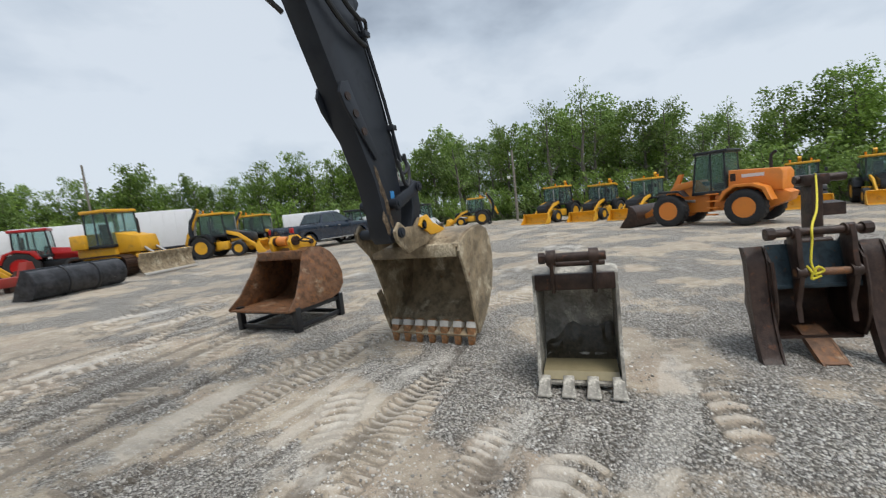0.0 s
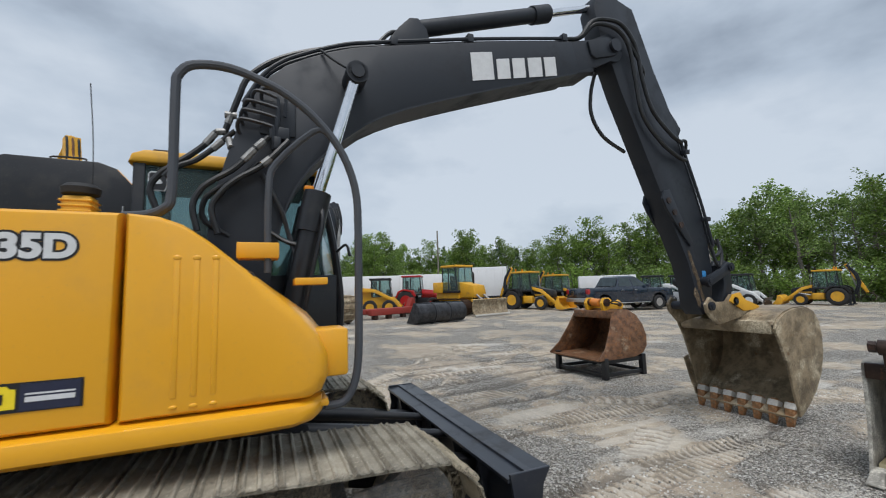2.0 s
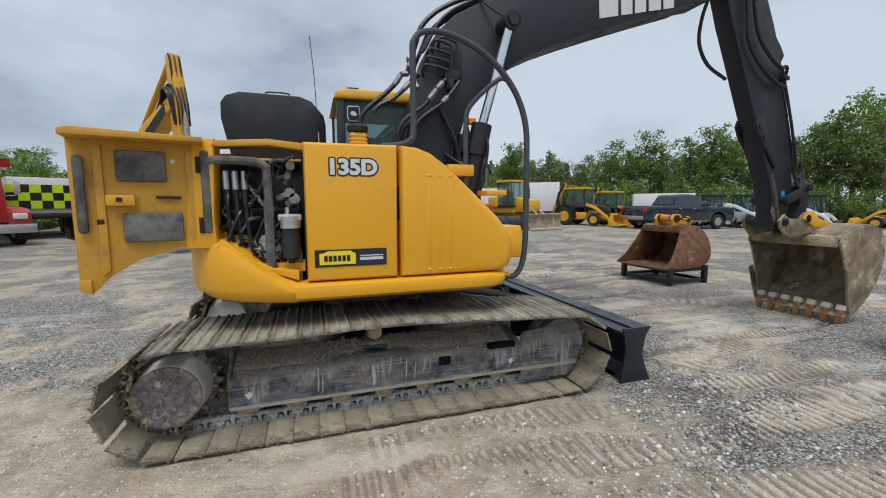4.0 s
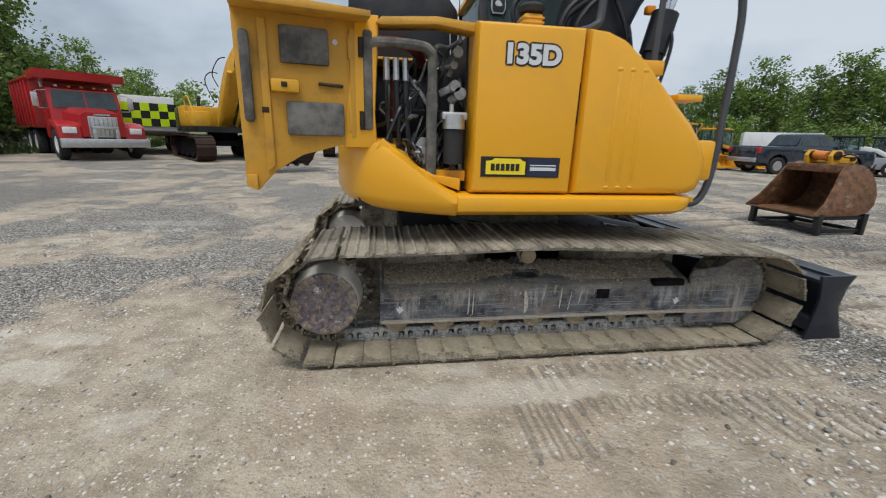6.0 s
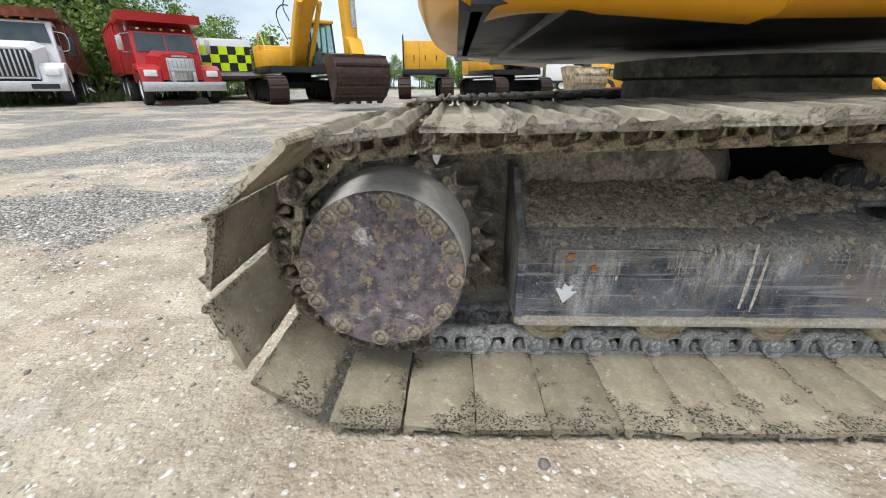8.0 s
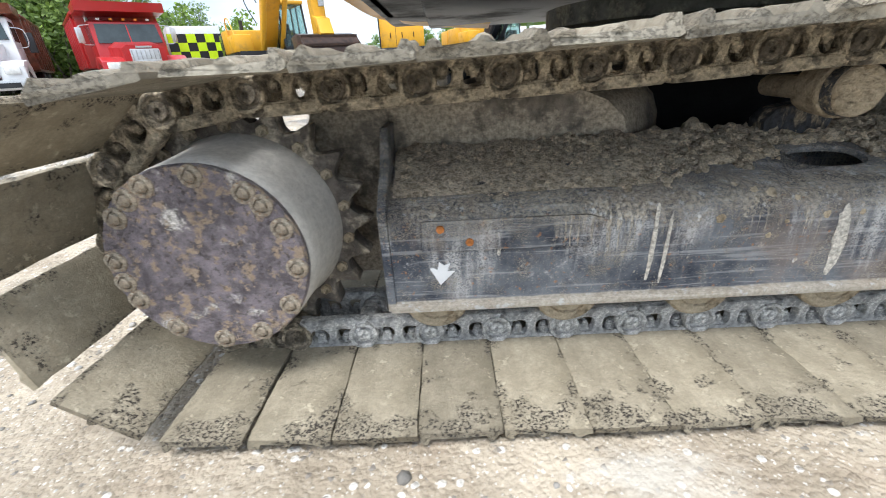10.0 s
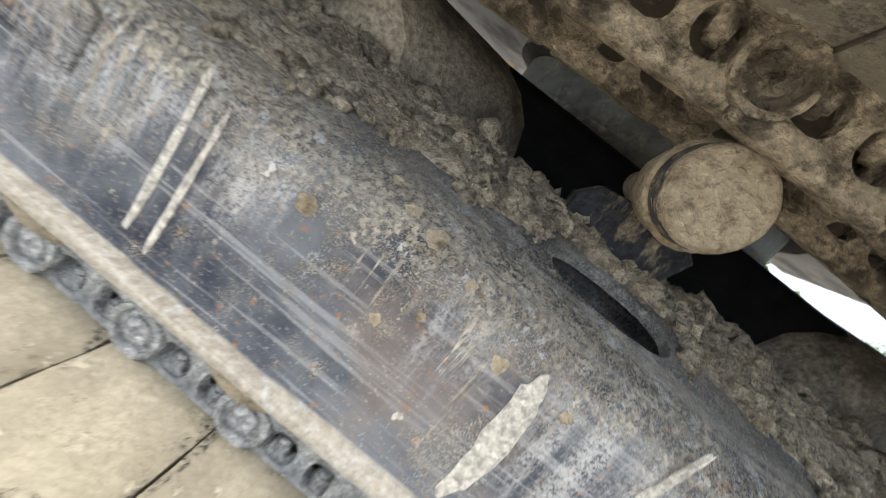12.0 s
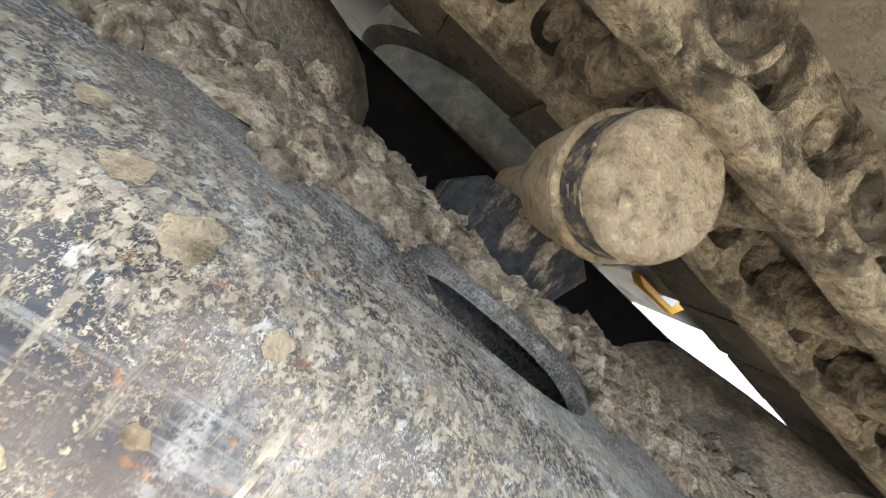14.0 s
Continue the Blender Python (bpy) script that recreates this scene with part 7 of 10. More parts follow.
def big_bucket():
    cy = -0.215
    k = [(5.72, 1.10), (5.80, 1.17), (5.92, 1.225), (6.10, 1.265), (6.33, 1.275), (6.48, 1.22), (6.57, 1.10), (6.60, 0.92), (6.58, 0.72), (6.50, 0.52), (6.38, 0.36), (6.22, 0.22), (6.06, 0.12)]
    w = 1.10
    bm = B()
    sheet(bm, [[(x, cy - w / 2, z), (x, cy, z), (x, cy + w / 2, z)] for x, z in k], 0.022)
    b = part("bucket", bm, M_BUCK, EXC, "worn tan digging bucket with rusty teeth")
    for s in (-1, 1):
        bm = B()
        prism(bm, [(5.70, 1.06)] + k[1:] + [(6.00, 0.10), (5.95, 0.30), (5.88, 0.62), (5.78, 0.90)], cy + s * (w / 2 - 0.004), cy + s * (w / 2 + 0.026), "y", 0.005)
        part("side_plate", bm, M_BUCK, b)
        bm = B()
        prism(bm, [(5.98, 0.10), (5.90, 0.30), (5.80, 0.60), (5.87, 0.63), (5.98, 0.32), (6.06, 0.14)], cy + s * (w / 2 + 0.027), cy + s * (w / 2 + 0.055), "y", 0.005)
        if s > 0:
            part("side_cutter", bm, M_BUCK, b)
        else:
            bm.free()
    bm = B()
    prism(bm, [(6.14, 0.16), (6.10, 0.20), (5.92, 0.10), (5.93, 0.075)], cy - w / 2, cy + w / 2, "y", 0.004)
    part("lip", bm, M_BUCK, b)
    bm = B()
    box(bm, 5.70, 5.84, cy - w / 2 + 0.02, cy + w / 2 - 0.02, 1.00, 1.14, 0.02)
    part("torque_tube", bm, M_BUCK, b)
    tooth = loft(B(), [[(0.075, -0.036, 0.115), (0.075, 0.036, 0.115), (0.005, 0.036, 0.150), (0.005, -0.036, 0.150)], [(0.045, -0.048, 0.030), (0.045, 0.048, 0.030), (-0.045, 0.048, 0.060), (-0.045, -0.048, 0.060)], [(0.0, -0.040, -0.045), (0.0, 0.040, -0.045), (-0.062, 0.040, -0.030), (-0.062, -0.040, -0.030)], [(-0.040, -0.034, -0.128), (-0.040, 0.034, -0.128), (-0.062, 0.034, -0.122), (-0.062, -0.034, -0.122)]])
    bmesh.ops.bevel(tooth, geom=list(tooth.edges), offset=0.007, segments=1, affect="EDGES")
    cuff = prism(B(), [(0.07, 0.098), (-0.015, 0.135), (-0.045, 0.075), (0.050, 0.040)], -0.054, 0.054, "y", 0.008)
    cuff = mesh_of("tooth_cuff", cuff, M_CLAY)
    me = mesh_of("tooth", tooth, M_TOOTH)
    for i in range(7):
        at_tip = Matrix.Translation((5.985, cy - w / 2 + 0.05 + (w - 0.10) * i / 6, 0.105))
        piece("tooth", me, at_tip, b)
        piece("tooth_cuff", cuff, at_tip, b)
    for s in (-1, 1):
        bm = B()
        prism(bm, [(5.16, 1.34), (5.18, 1.25), (5.34, 1.10), (5.95, 1.20), (6.05, 1.26), (5.80, 1.34), (5.72, 1.44), (5.62, 1.44), (5.52, 1.36), (5.34, 1.36), (5.24, 1.42)], cy + 0.045 + s * 0.25, cy + 0.045 + s * 0.215, "y", 0.006)
        part("hanger", bm, M_BUCK, b, "worn steel mounting ear")
    bm = B()
    slab(bm, [(5.72, cy - 0.17, 1.40), (5.72, cy + 0.26, 1.40), (6.02, cy + 0.26, 1.28), (6.02, cy - 0.17, 1.28)], 0.02)
    part("gusset", bm, M_YEL2, b)
    bm = B()
    prism(bm, [(5.56, 1.36), (5.62, 1.44), (5.74, 1.46), (5.84, 1.37), (6.10, 1.285), (6.06, 1.25), (5.80, 1.24)], cy - 0.23, cy - 0.206, "y", 0.005)
    part("painted_ear", bm, M_YEL2, b, "scuffed orange-yellow mounting ear")
    return b


big_bucket()
loose_stones()

# yellow cab mount under the cab's inner corner
bm = B()
prism(bm, [(0.80, 0.90), (0.99, 0.90), (1.04, 0.985), (0.93, 1.0), (0.74, 1.0), (0.70, 0.95)], 0.06, 0.12, "y", 0.008)
mount = part("cab_mount", bm, M_YEL, EXC, "yellow cab mount with warning sticker")
part("sticker", box(B(), 0.87, 0.96, 0.055, 0.0585, 0.92, 0.965), M_DECAL, mount)


# ---- loose attachments on the gravel ----
def curved_bucket(parent, side, w, mat, thick=0.02, taper=0.0, mouth=()):
    """Shell and cheeks; taper narrows the bucket towards its top."""
    hi = max(z for x, z in side)

    def half(z):
        return w / 2 * (1 - taper * max(0.0, z) / hi)
    part("shell", sheet(B(), [[(x, -half(z), z), (x, 0, z), (x, half(z), z)] for x, z in side], thick), mat, parent)
    for s in (-1, 1):
        bm = prism(B(), list(side) + list(mouth), -0.013, 0.013, "y", 0.004)
        for v in bm.verts:
            v.co.y += s * (half(v.co.z) + 0.009)
        part("side_plate", bm, mat, parent)


def tooth_mesh(mat, w=0.05, length=0.16):
    t = loft(B(), [[(0.05, -w, 0.0), (0.05, w, 0.0), (0.05, w, 0.075), (0.05, -w, 0.075)], [(-0.04, -w, -0.02), (-0.04, w, -0.02), (-0.04, w, 0.05), (-0.04, -w, 0.05)], [(-length, -w * 1.25, -0.03), (-length, w * 1.25, -0.03), (-length, w * 1.25, -0.012), (-length, -w * 1.25, -0.012)]])
    bmesh.ops.bevel(t, geom=list(t.edges), offset=0.006, segments=1, affect="EDGES")
    return mesh_of("tooth", t, mat)


def narrow_bucket():
    b = thing("digging_bucket", pose(5.22, -1.985, ground_z(5.2, -2), 0, 0, 9), "narrow grey digging bucket with pooled water inside", "bucket")
    side = [(0.02, 0.90), (0.12, 0.93), (0.28, 0.92), (0.42, 0.84), (0.52, 0.70), (0.56, 0.52), (0.53, 0.34), (0.44, 0.19), (0.30, 0.09), (0.10, 0.05), (-0.08, 0.045)]
    curved_bucket(b, side, 0.60, M_GBUCK, 0.02, 0.0, [(-0.12, 0.06), (-0.07, 0.22), (-0.01, 0.45), (0.0, 0.80)])
    part("upper_lip", box(B(), -0.02, 0.06, -0.30, 0.30, 0.78, 0.91, 0.012), M_BROWN, b)
    me = tooth_mesh(M_GBUCK, 0.042, 0.14)
    for i in range(4):
        piece("tooth", me, Matrix.Translation((-0.11, -0.27 + 0.18 * i, 0.035)), b)
    part("rain_water", prism(B(), [(-0.04, 0.062), (0.10, 0.07), (0.24, 0.085), (0.27, 0.118), (0.0, 0.118)], -0.285, 0.285, "y"), plain("muddy_water", (0.30, 0.255, 0.15), 0.10, 0, 0.1, 5, 0.01), b, "tan muddy water")
    # dark wet film up the back with a ragged edge
    curve = [p for p in curve_points([(x, 0, z) for x, z in side[4:]], 5) if p.z > 0.10]
    rows = []
    for i in range(25):
        y = -0.288 + 0.576 * i / 24
        top = 0.36 + 0.07 * noise.noise((y * 7, 1.3, 4)) + 0.035 * noise.noise((y * 22, 2, 9)) - 0.16 * max(0.0, (0.24 - (0.288 - y)) / 0.24) * (1 if y > 0 else 0)
        col = []
        for k in range(9):
            z = top - (top - 0.105) * k / 8
            p = min(curve, key=lambda q: abs(q.z - z))
            col.append((p.x - 0.038, y, z))
        rows.append(col)
    part("wet_film", sheet(B(), rows, 0.004), plain("wet_dark_silt", (0.060, 0.050, 0.032), 0.35, 0, 0.35, 30, 0.2), b, "dark wet silt film")
    for s in (-0.155, 0.155):
        ear = part("ear", prism(B(), [(-0.03, 0.76), (0.28, 0.86), (0.26, 0.94), (0.20, 1.00), (0.12, 0.98), (0.03, 1.06), (-0.05, 1.10), (-0.10, 1.05), (-0.08, 0.96)], s - 0.014, s + 0.014, "y", 0.004), M_BROWN, b, "brown mounting ear")
        part("boss", cyl(B(), (-0.045, s - 0.035, 1.045), (-0.045, s + 0.035, 1.045), 0.062, seg=18), M_BROWN, ear)
    for x, z, r in ((-0.045, 1.045, 0.036), (0.20, 0.95, 0.034)):
        part("pin", cyl(B(), (x, -0.24, z), (x, 0.20, z), r, seg=14), M_BROWN, b)
    part("pin_nut", cyl(B(), (-0.045, 0.20, 1.045), (-0.045, 0.25, 1.045), 0.045, seg=6), M_BROWN, b)


narrow_bucket()


def thumb_bucket():
    """Narrow bucket set between two long tines, open side forward, with a third short tine below."""
    b = thing("grapple_bucket", pose(6.36, -3.70, ground_z(6.36, -3.7), 0, 0, 14), "dark brown skeleton bucket with blue-grey back plate", "bucket")

    def channel(y, pts, w, mat, label=""):
        """A bent plate tine with raised edges."""
        line = curve_points([(x, 0, z) for x, z in pts], 5)
        t = part("tine", sheet(B(), [[(p.x, y - w, p.z), (p.x, y, p.z), (p.x, y + w, p.z)] for p in line], 0.026), mat, b, label)
        for s in (-1, 1):
            part("tine_edge", sheet(B(), [[(p.x - 0.030, y + s * w, p.z), (p.x + 0.055, y + s * w, p.z)] for p in line], 0.018), mat, t)
    long = [(0.06, 0.92), (0.0, 0.80), (-0.04, 0.58), (-0.10, 0.30), (-0.20, 0.06), (-0.25, -0.01)]
    channel(0.41, long, 0.072, M_BROWN)
    channel(-0.41, long, 0.072, M_BROWN)
    channel(0.0, [(0.10, 0.20), (-0.03, 0.13), (-0.16, 0.05), (-0.26, -0.01)], 0.085, M_RUST, "rusty short middle tine")
    shell = curve_points([(0.02, 0, 0.62), (0.22, 0, 0.60), (0.36, 0, 0.50), (0.40, 0, 0.36), (0.32, 0, 0.22), (0.16, 0, 0.145), (-0.04, 0, 0.145)], 5)
    part("shell", sheet(B(), [[(p.x, -0.32, p.z), (p.x, 0, p.z), (p.x, 0.32, p.z)] for p in shell], 0.022), M_BROWN, b)
    for s in (-1, 1):
        part("cheek", prism(B(), [(0.06, 0.92), (-0.04, 0.80), (-0.09, 0.56), (-0.10, 0.34), (-0.05, 0.16), (0.10, 0.11), (0.30, 0.17), (0.42, 0.34), (0.40, 0.52), (0.26, 0.64), (0.18, 0.90)], s * 0.325 - 0.012, s * 0.325 + 0.012, "y", 0.004), M_BROWN, b)
        part("cheek_rim", tube(B(), [(-0.045, s * 0.318, 0.80), (-0.095, s * 0.318, 0.56), (-0.105, s * 0.318, 0.34), (-0.055, s * 0.318, 0.17)], 0.017, 7, 5), M_BROWN, b)
    part("back_plate", sheet(B(), [[(x, -0.312, z), (x, 0.0, z), (x, 0.312, z)] for x, z in ((0.07, 0.93), (0.05, 0.82), (0.0, 0.70), (-0.03, 0.595))], 0.022), M_TEAL, b, "blue-grey painted plate")
    part("plate_lip", box(B(), -0.045, -0.015, -0.312, 0.312, 0.565, 0.600, 0.006), M_TEAL, b)
    for y in (0.155, -0.215):
        ear = part("ear", prism(B(), [(-0.13, 0.30), (-0.10, 0.44), (-0.14, 0.60), (-0.16, 0.72), (-0.13, 0.84), (-0.12, 0.98), (-0.09, 1.075), (-0.02, 1.085), (0.03, 1.02), (0.02, 0.90), (-0.03, 0.74), (-0.06, 0.56), (-0.08, 0.34)], y - 0.020, y + 0.020, "y", 0.006), M_BROWN, b)
        for x, z, r in ((-0.045, 1.035, 0.052), (-0.115, 0.715, 0.050)):
            part("boss", cyl(B(), (x, y - 0.034, z), (x, y + 0.034, z), r, seg=18), M_BROWN, ear)
        web = part("ear_web", prism(B(), [(0.0, 0.60), (0.18, 0.62), (0.10, 0.90), (0.02, 1.0), (-0.02, 0.80)], y - 0.010, y + 0.010, "y", 0.003), M_TEAL, b)
    part("pin", cyl(B(), (-0.045, -0.34, 1.035), (-0.045, 0.34, 1.035), 0.034, seg=16), M_BROWN, b)
    part("pin", cyl(B(), (-0.115, -0.25, 0.715), (-0.115, 0.19, 0.715), 0.031, seg=16), M_RUST, b)
    for y in (-0.33, 0.33):
        part("pin_nut", cyl(B(), (-0.045, y - 0.03, 1.035), (-0.045, y + 0.03, 1.035), 0.052, seg=8), M_BROWN, b)
    part("top_tube", cyl(B(), (0.10, -0.18, 0.93), (0.10, 0.14, 0.93), 0.034, seg=14), M_BROWN, b)
    rp = [(-0.15, 0.06, 0.67), (-0.16, 0.07, 0.72), (-0.14, 0.09, 0.80), (-0.10, 0.06, 0.96), (-0.03, 0.02, 1.08), (0.5, -0.30, 1.16), (0.95, -0.55, 1.30), (1.24, -0.70, 1.48)]
    part("rope", tube(B(), rp, 0.009, 7, 6), M_ROPE, b, "yellow rope tied to the pin")
    part("rope_knot", tube(B(), [(-0.155, 0.03, 0.69), (-0.16, 0.10, 0.67), (-0.16, 0.06, 0.76), (-0.15, 0.01, 0.73), (-0.16, 0.08, 0.71), (-0.14, 0.12, 0.77)], 0.010, 7, 6), M_ROPE, b)


thumb_bucket()


def post_tool():
    t = thing("ripper_tool", pose(7.8, -4.06, ground_z(7.8, -4), 0, 0, 14), "dark rusty upright ripper shank with cross pin", "attachment")
    part("shank", prism(B(), [(-0.10, 0.0), (0.10, 0.0), (0.10, 1.42), (-0.10, 1.42)], -0.055, 0.055, "y", 0.015), M_BROWN, t)
    part("head", box(B(), -0.10, 0.10, -0.12, 0.12, 1.38, 1.50, 0.02), M_BROWN, t)
    part("pin", cyl(B(), (0, -0.30, 1.45), (0, 0.16, 1.45), 0.045, seg=14), M_BROWN, t)
    part("arm_plate", prism(B(), [(-0.06, 1.05), (0.10, 1.05), (0.10, 1.20), (-0.06, 1.18)], -0.28, 0.0, "y", 0.01), M_BROWN, t)


post_tool()


def steel_stand():
    t = thing("steel_stand", pose(6.44, 2.60, ground_z(6.4, 2.6), 0, 0, 2), "low black angle-iron stand", "stand")
    lx, ly, h = 0.46, 0.58, 0.28
    for sx in (-1, 1):
        for sy in (-1, 1):
            part("leg", box(B(), sx * lx - 0.045, sx * lx + 0.045, sy * ly - 0.045, sy * ly + 0.045, -0.01, h + 0.07, 0.006), M_BLACK, t)
    for z in (0.06, h):
        for s in (-1, 1):
            part("rail", box(B(), -lx, lx, s * ly - 0.02, s * ly + 0.02, z - 0.03, z + 0.03, 0.004), M_BLACK, t)
            part("rail", box(B(), s * lx - 0.02, s * lx + 0.02, -ly, ly, z - 0.03, z + 0.03, 0.004), M_BLACK, t)
    part("cross_bar", box(B(), -0.03, 0.03, -ly, ly, h - 0.02, h + 0.02, 0.004), M_BLACK, t)
    b = thing("cleanup_bucket", pose(6.50, 2.62, ground_z(6.4, 2.6) + 0.315, 0, 0, 2) @ Matrix.Diagonal((1.08, 1.10, 0.97, 1)), "rusty brown wide bucket resting on the stand", "bucket")
    side = [(-0.10, 0.80), (0.08, 0.86), (0.26, 0.84), (0.42, 0.74), (0.52, 0.56), (0.55, 0.36), (0.50, 0.18), (0.38, 0.06), (0.20, 0.01), (-0.10, 0.0), (-0.62, 0.0)]
    curved_bucket(b, side, 1.12, M_RUST, 0.02, 0.28, [(-0.62, 0.03), (-0.44, 0.20), (-0.26, 0.50), (-0.14, 0.76)])
    part("upper_lip", box(B(), -0.16, -0.04, -0.41, 0.41, 0.70, 0.84, 0.015), M_RUST, b)
    for s in (-0.20, 0.16):
        ear = part("ear", prism(B(), [(-0.08, 0.80), (0.34, 0.82), (0.40, 0.92), (0.30, 1.03), (0.16, 0.98), (0.06, 1.08), (-0.06, 1.08), (-0.12, 0.98)], s - 0.03, s + 0.03, "y", 0.008), M_YEL2, b, "scuffed orange-yellow mounting ear")
        part("boss", cyl(B(), (-0.02, s - 0.05, 0.99), (-0.02, s + 0.05, 0.99), 0.075, seg=18), M_BROWN, ear)
    part("pin", cyl(B(), (0.28, -0.26, 0.94), (0.28, 0.24, 0.94), 0.04, seg=12), M_BROWN, b)
    part("coupler_tube", cyl(B(), (-0.02, -0.12, 0.98), (0.02, 0.12, 0.99), 0.08, seg=20), M_ORANGE, b)
    part("chain_loop", tube(B(), [(0.02, -0.26, 0.98), (0.0, -0.38, 1.02), (0.02, -0.48, 0.99), (0.06, -0.40, 0.96), (0.04, -0.28, 0.97)], 0.014, 6, 5), M_BLACK, b)


steel_stand()


# ---- machines standing round the yard ----
def tyre_meshes(r, w, rim_mat, lugs=20):
    """Tyre whose tread rises and falls in slanted lugs."""
    bm = B()
    prof = [(-w / 2 + 0.02, 0.56), (-w / 2, 0.70), (-w / 2 + 0.01, 0.90), (-w / 2 + 0.05, 0.98), (-w * 0.2, 1.0), (-0.01, 1.0), (0.01, 1.0), (w * 0.2, 1.0), (w / 2 - 0.05, 0.98), (w / 2 - 0.01, 0.90), (w / 2, 0.70), (w / 2 - 0.02, 0.56)]
    n = lugs * 2
    rings = []
    for y, k in prof:
        ring = []
        for i in range(n):
            a = 2 * math.pi * (i + (abs(y) / w * 1.6 if k > 0.95 else 0) + (0.5 if y > 0 and k > 0.95 else 0)) / n
            q = r * k * (0.955 if i % 2 and k > 0.95 else 1.0)
            ring.append((q * math.sin(a), y, q * math.cos(a)))
        rings.append(ring)
    loft(bm, rings)
    bmesh.ops.delete(bm, geom=[f for f in bm.faces if len(f.verts) > 4], context="FACES_ONLY")
    ty = mesh_of("tyre", bm, M_RUBBER)
    bm = B()
    lathe(bm, [(-w / 2 + 0.03, r * 0.56), (-w / 2 + 0.02, r * 0.50), (-w / 2 + 0.09, r * 0.44), (-w / 2 + 0.11, r * 0.20), (-w / 2 + 0.04, r * 0.17), (-w / 2 + 0.03, 0.02)], (0, 0, 0), (0, 1, 0), 22)
    lathe(bm, [(w / 2 - 0.03, r * 0.56), (w / 2 - 0.02, r * 0.50), (w / 2 - 0.09, r * 0.44), (w / 2 - 0.11, r * 0.20), (w / 2 - 0.04, r * 0.17), (w / 2 - 0.03, 0.02)], (0, 0, 0), (0, 1, 0), 22)
    return ty, mesh_of("rim", bm, rim_mat)


def wheel(parent, meshes, x, y, z):
    t = piece("wheel", meshes[0], Matrix.Translation((x, y, z)), parent)
    piece("rim", meshes[1], Matrix(), t)
    return t


def glazed_cab(parent, x0, x1, w, z0, z1, post_mat, roof_mat, name="cab", lean=0.10):
    """Posts, glass, roof, seat; x0 is the rear."""
    c = part(name, box(B(), x0, x1, -w / 2, w / 2, z0 - 0.06, z0 + 0.08, 0.02), post_mat, parent)
    for s in (-1, 1):
        y = s * (w / 2 - 0.035)
        part("post", cyl(B(), (x0 + 0.04, y, z0), (x0 + 0.08, y, z1), 0.04, seg=6), post_mat, c)
        part("post", cyl(B(), ((x0 + x1) / 2 - 0.1, y, z0), ((x0 + x1) / 2 - 0.1, y, z1), 0.035, seg=6), post_mat, c)
        part("post", cyl(B(), (x1 - 0.04, y, z0), (x1 - 0.04 - lean, y, z1), 0.04, seg=6), post_mat, c)
        part("side_glass", slab(B(), [(x0 + 0.06, s * (w / 2 - 0.02), z0 + 0.05), (x1 - 0.05, s * (w / 2 - 0.02), z0 + 0.05), (x1 - 0.05 - lean, s * (w / 2 - 0.02), z1 - 0.04), (x0 + 0.09, s * (w / 2 - 0.02), z1 - 0.04)], 0.01), M_TGLASS, c)
    part("front_glass", slab(B(), [(x1 - 0.02, -w / 2 + 0.05, z0 + 0.05), (x1 - 0.02, w / 2 - 0.05, z0 + 0.05), (x1 - 0.02 - lean, w / 2 - 0.05, z1 - 0.04), (x1 - 0.02 - lean, -w / 2 + 0.05, z1 - 0.04)], 0.01), M_TGLASS, c)
    part("rear_glass", slab(B(), [(x0 + 0.03, -w / 2 + 0.05, z0 + 0.05), (x0 + 0.03, w / 2 - 0.05, z0 + 0.05), (x0 + 0.06, w / 2 - 0.05, z1 - 0.04), (x0 + 0.06, -w / 2 + 0.05, z1 - 0.04)], 0.01), M_TGLASS, c)
    part("roof", box(B(), x0 - 0.06, x1 + 0.06 - lean, -w / 2 - 0.04, w / 2 + 0.04, z1 - 0.02, z1 + 0.11, 0.035), roof_mat, c)
    s = part("seat", box(B(), x0 + 0.25, x0 + 0.7, -0.22, 0.22, z0 + 0.1, z0 + 0.40, 0.05), M_CABIN, c)
    part("seat_back", box(B(), x0 + 0.2, x0 + 0.34, -0.22, 0.22, z0 + 0.38, z0 + 1.0, 0.05), M_CABIN, s)
    part("dash", box(B(), x1 - 0.35, x1 - 0.12, -0.3, 0.3, z0 + 0.05, z0 + 0.50, 0.05), M_CABIN, c)
    return c


TY_BIG, TY_SMALL = tyre_meshes(0.68, 0.46, M_YEL2), tyre_meshes(0.46, 0.32, M_YEL2)


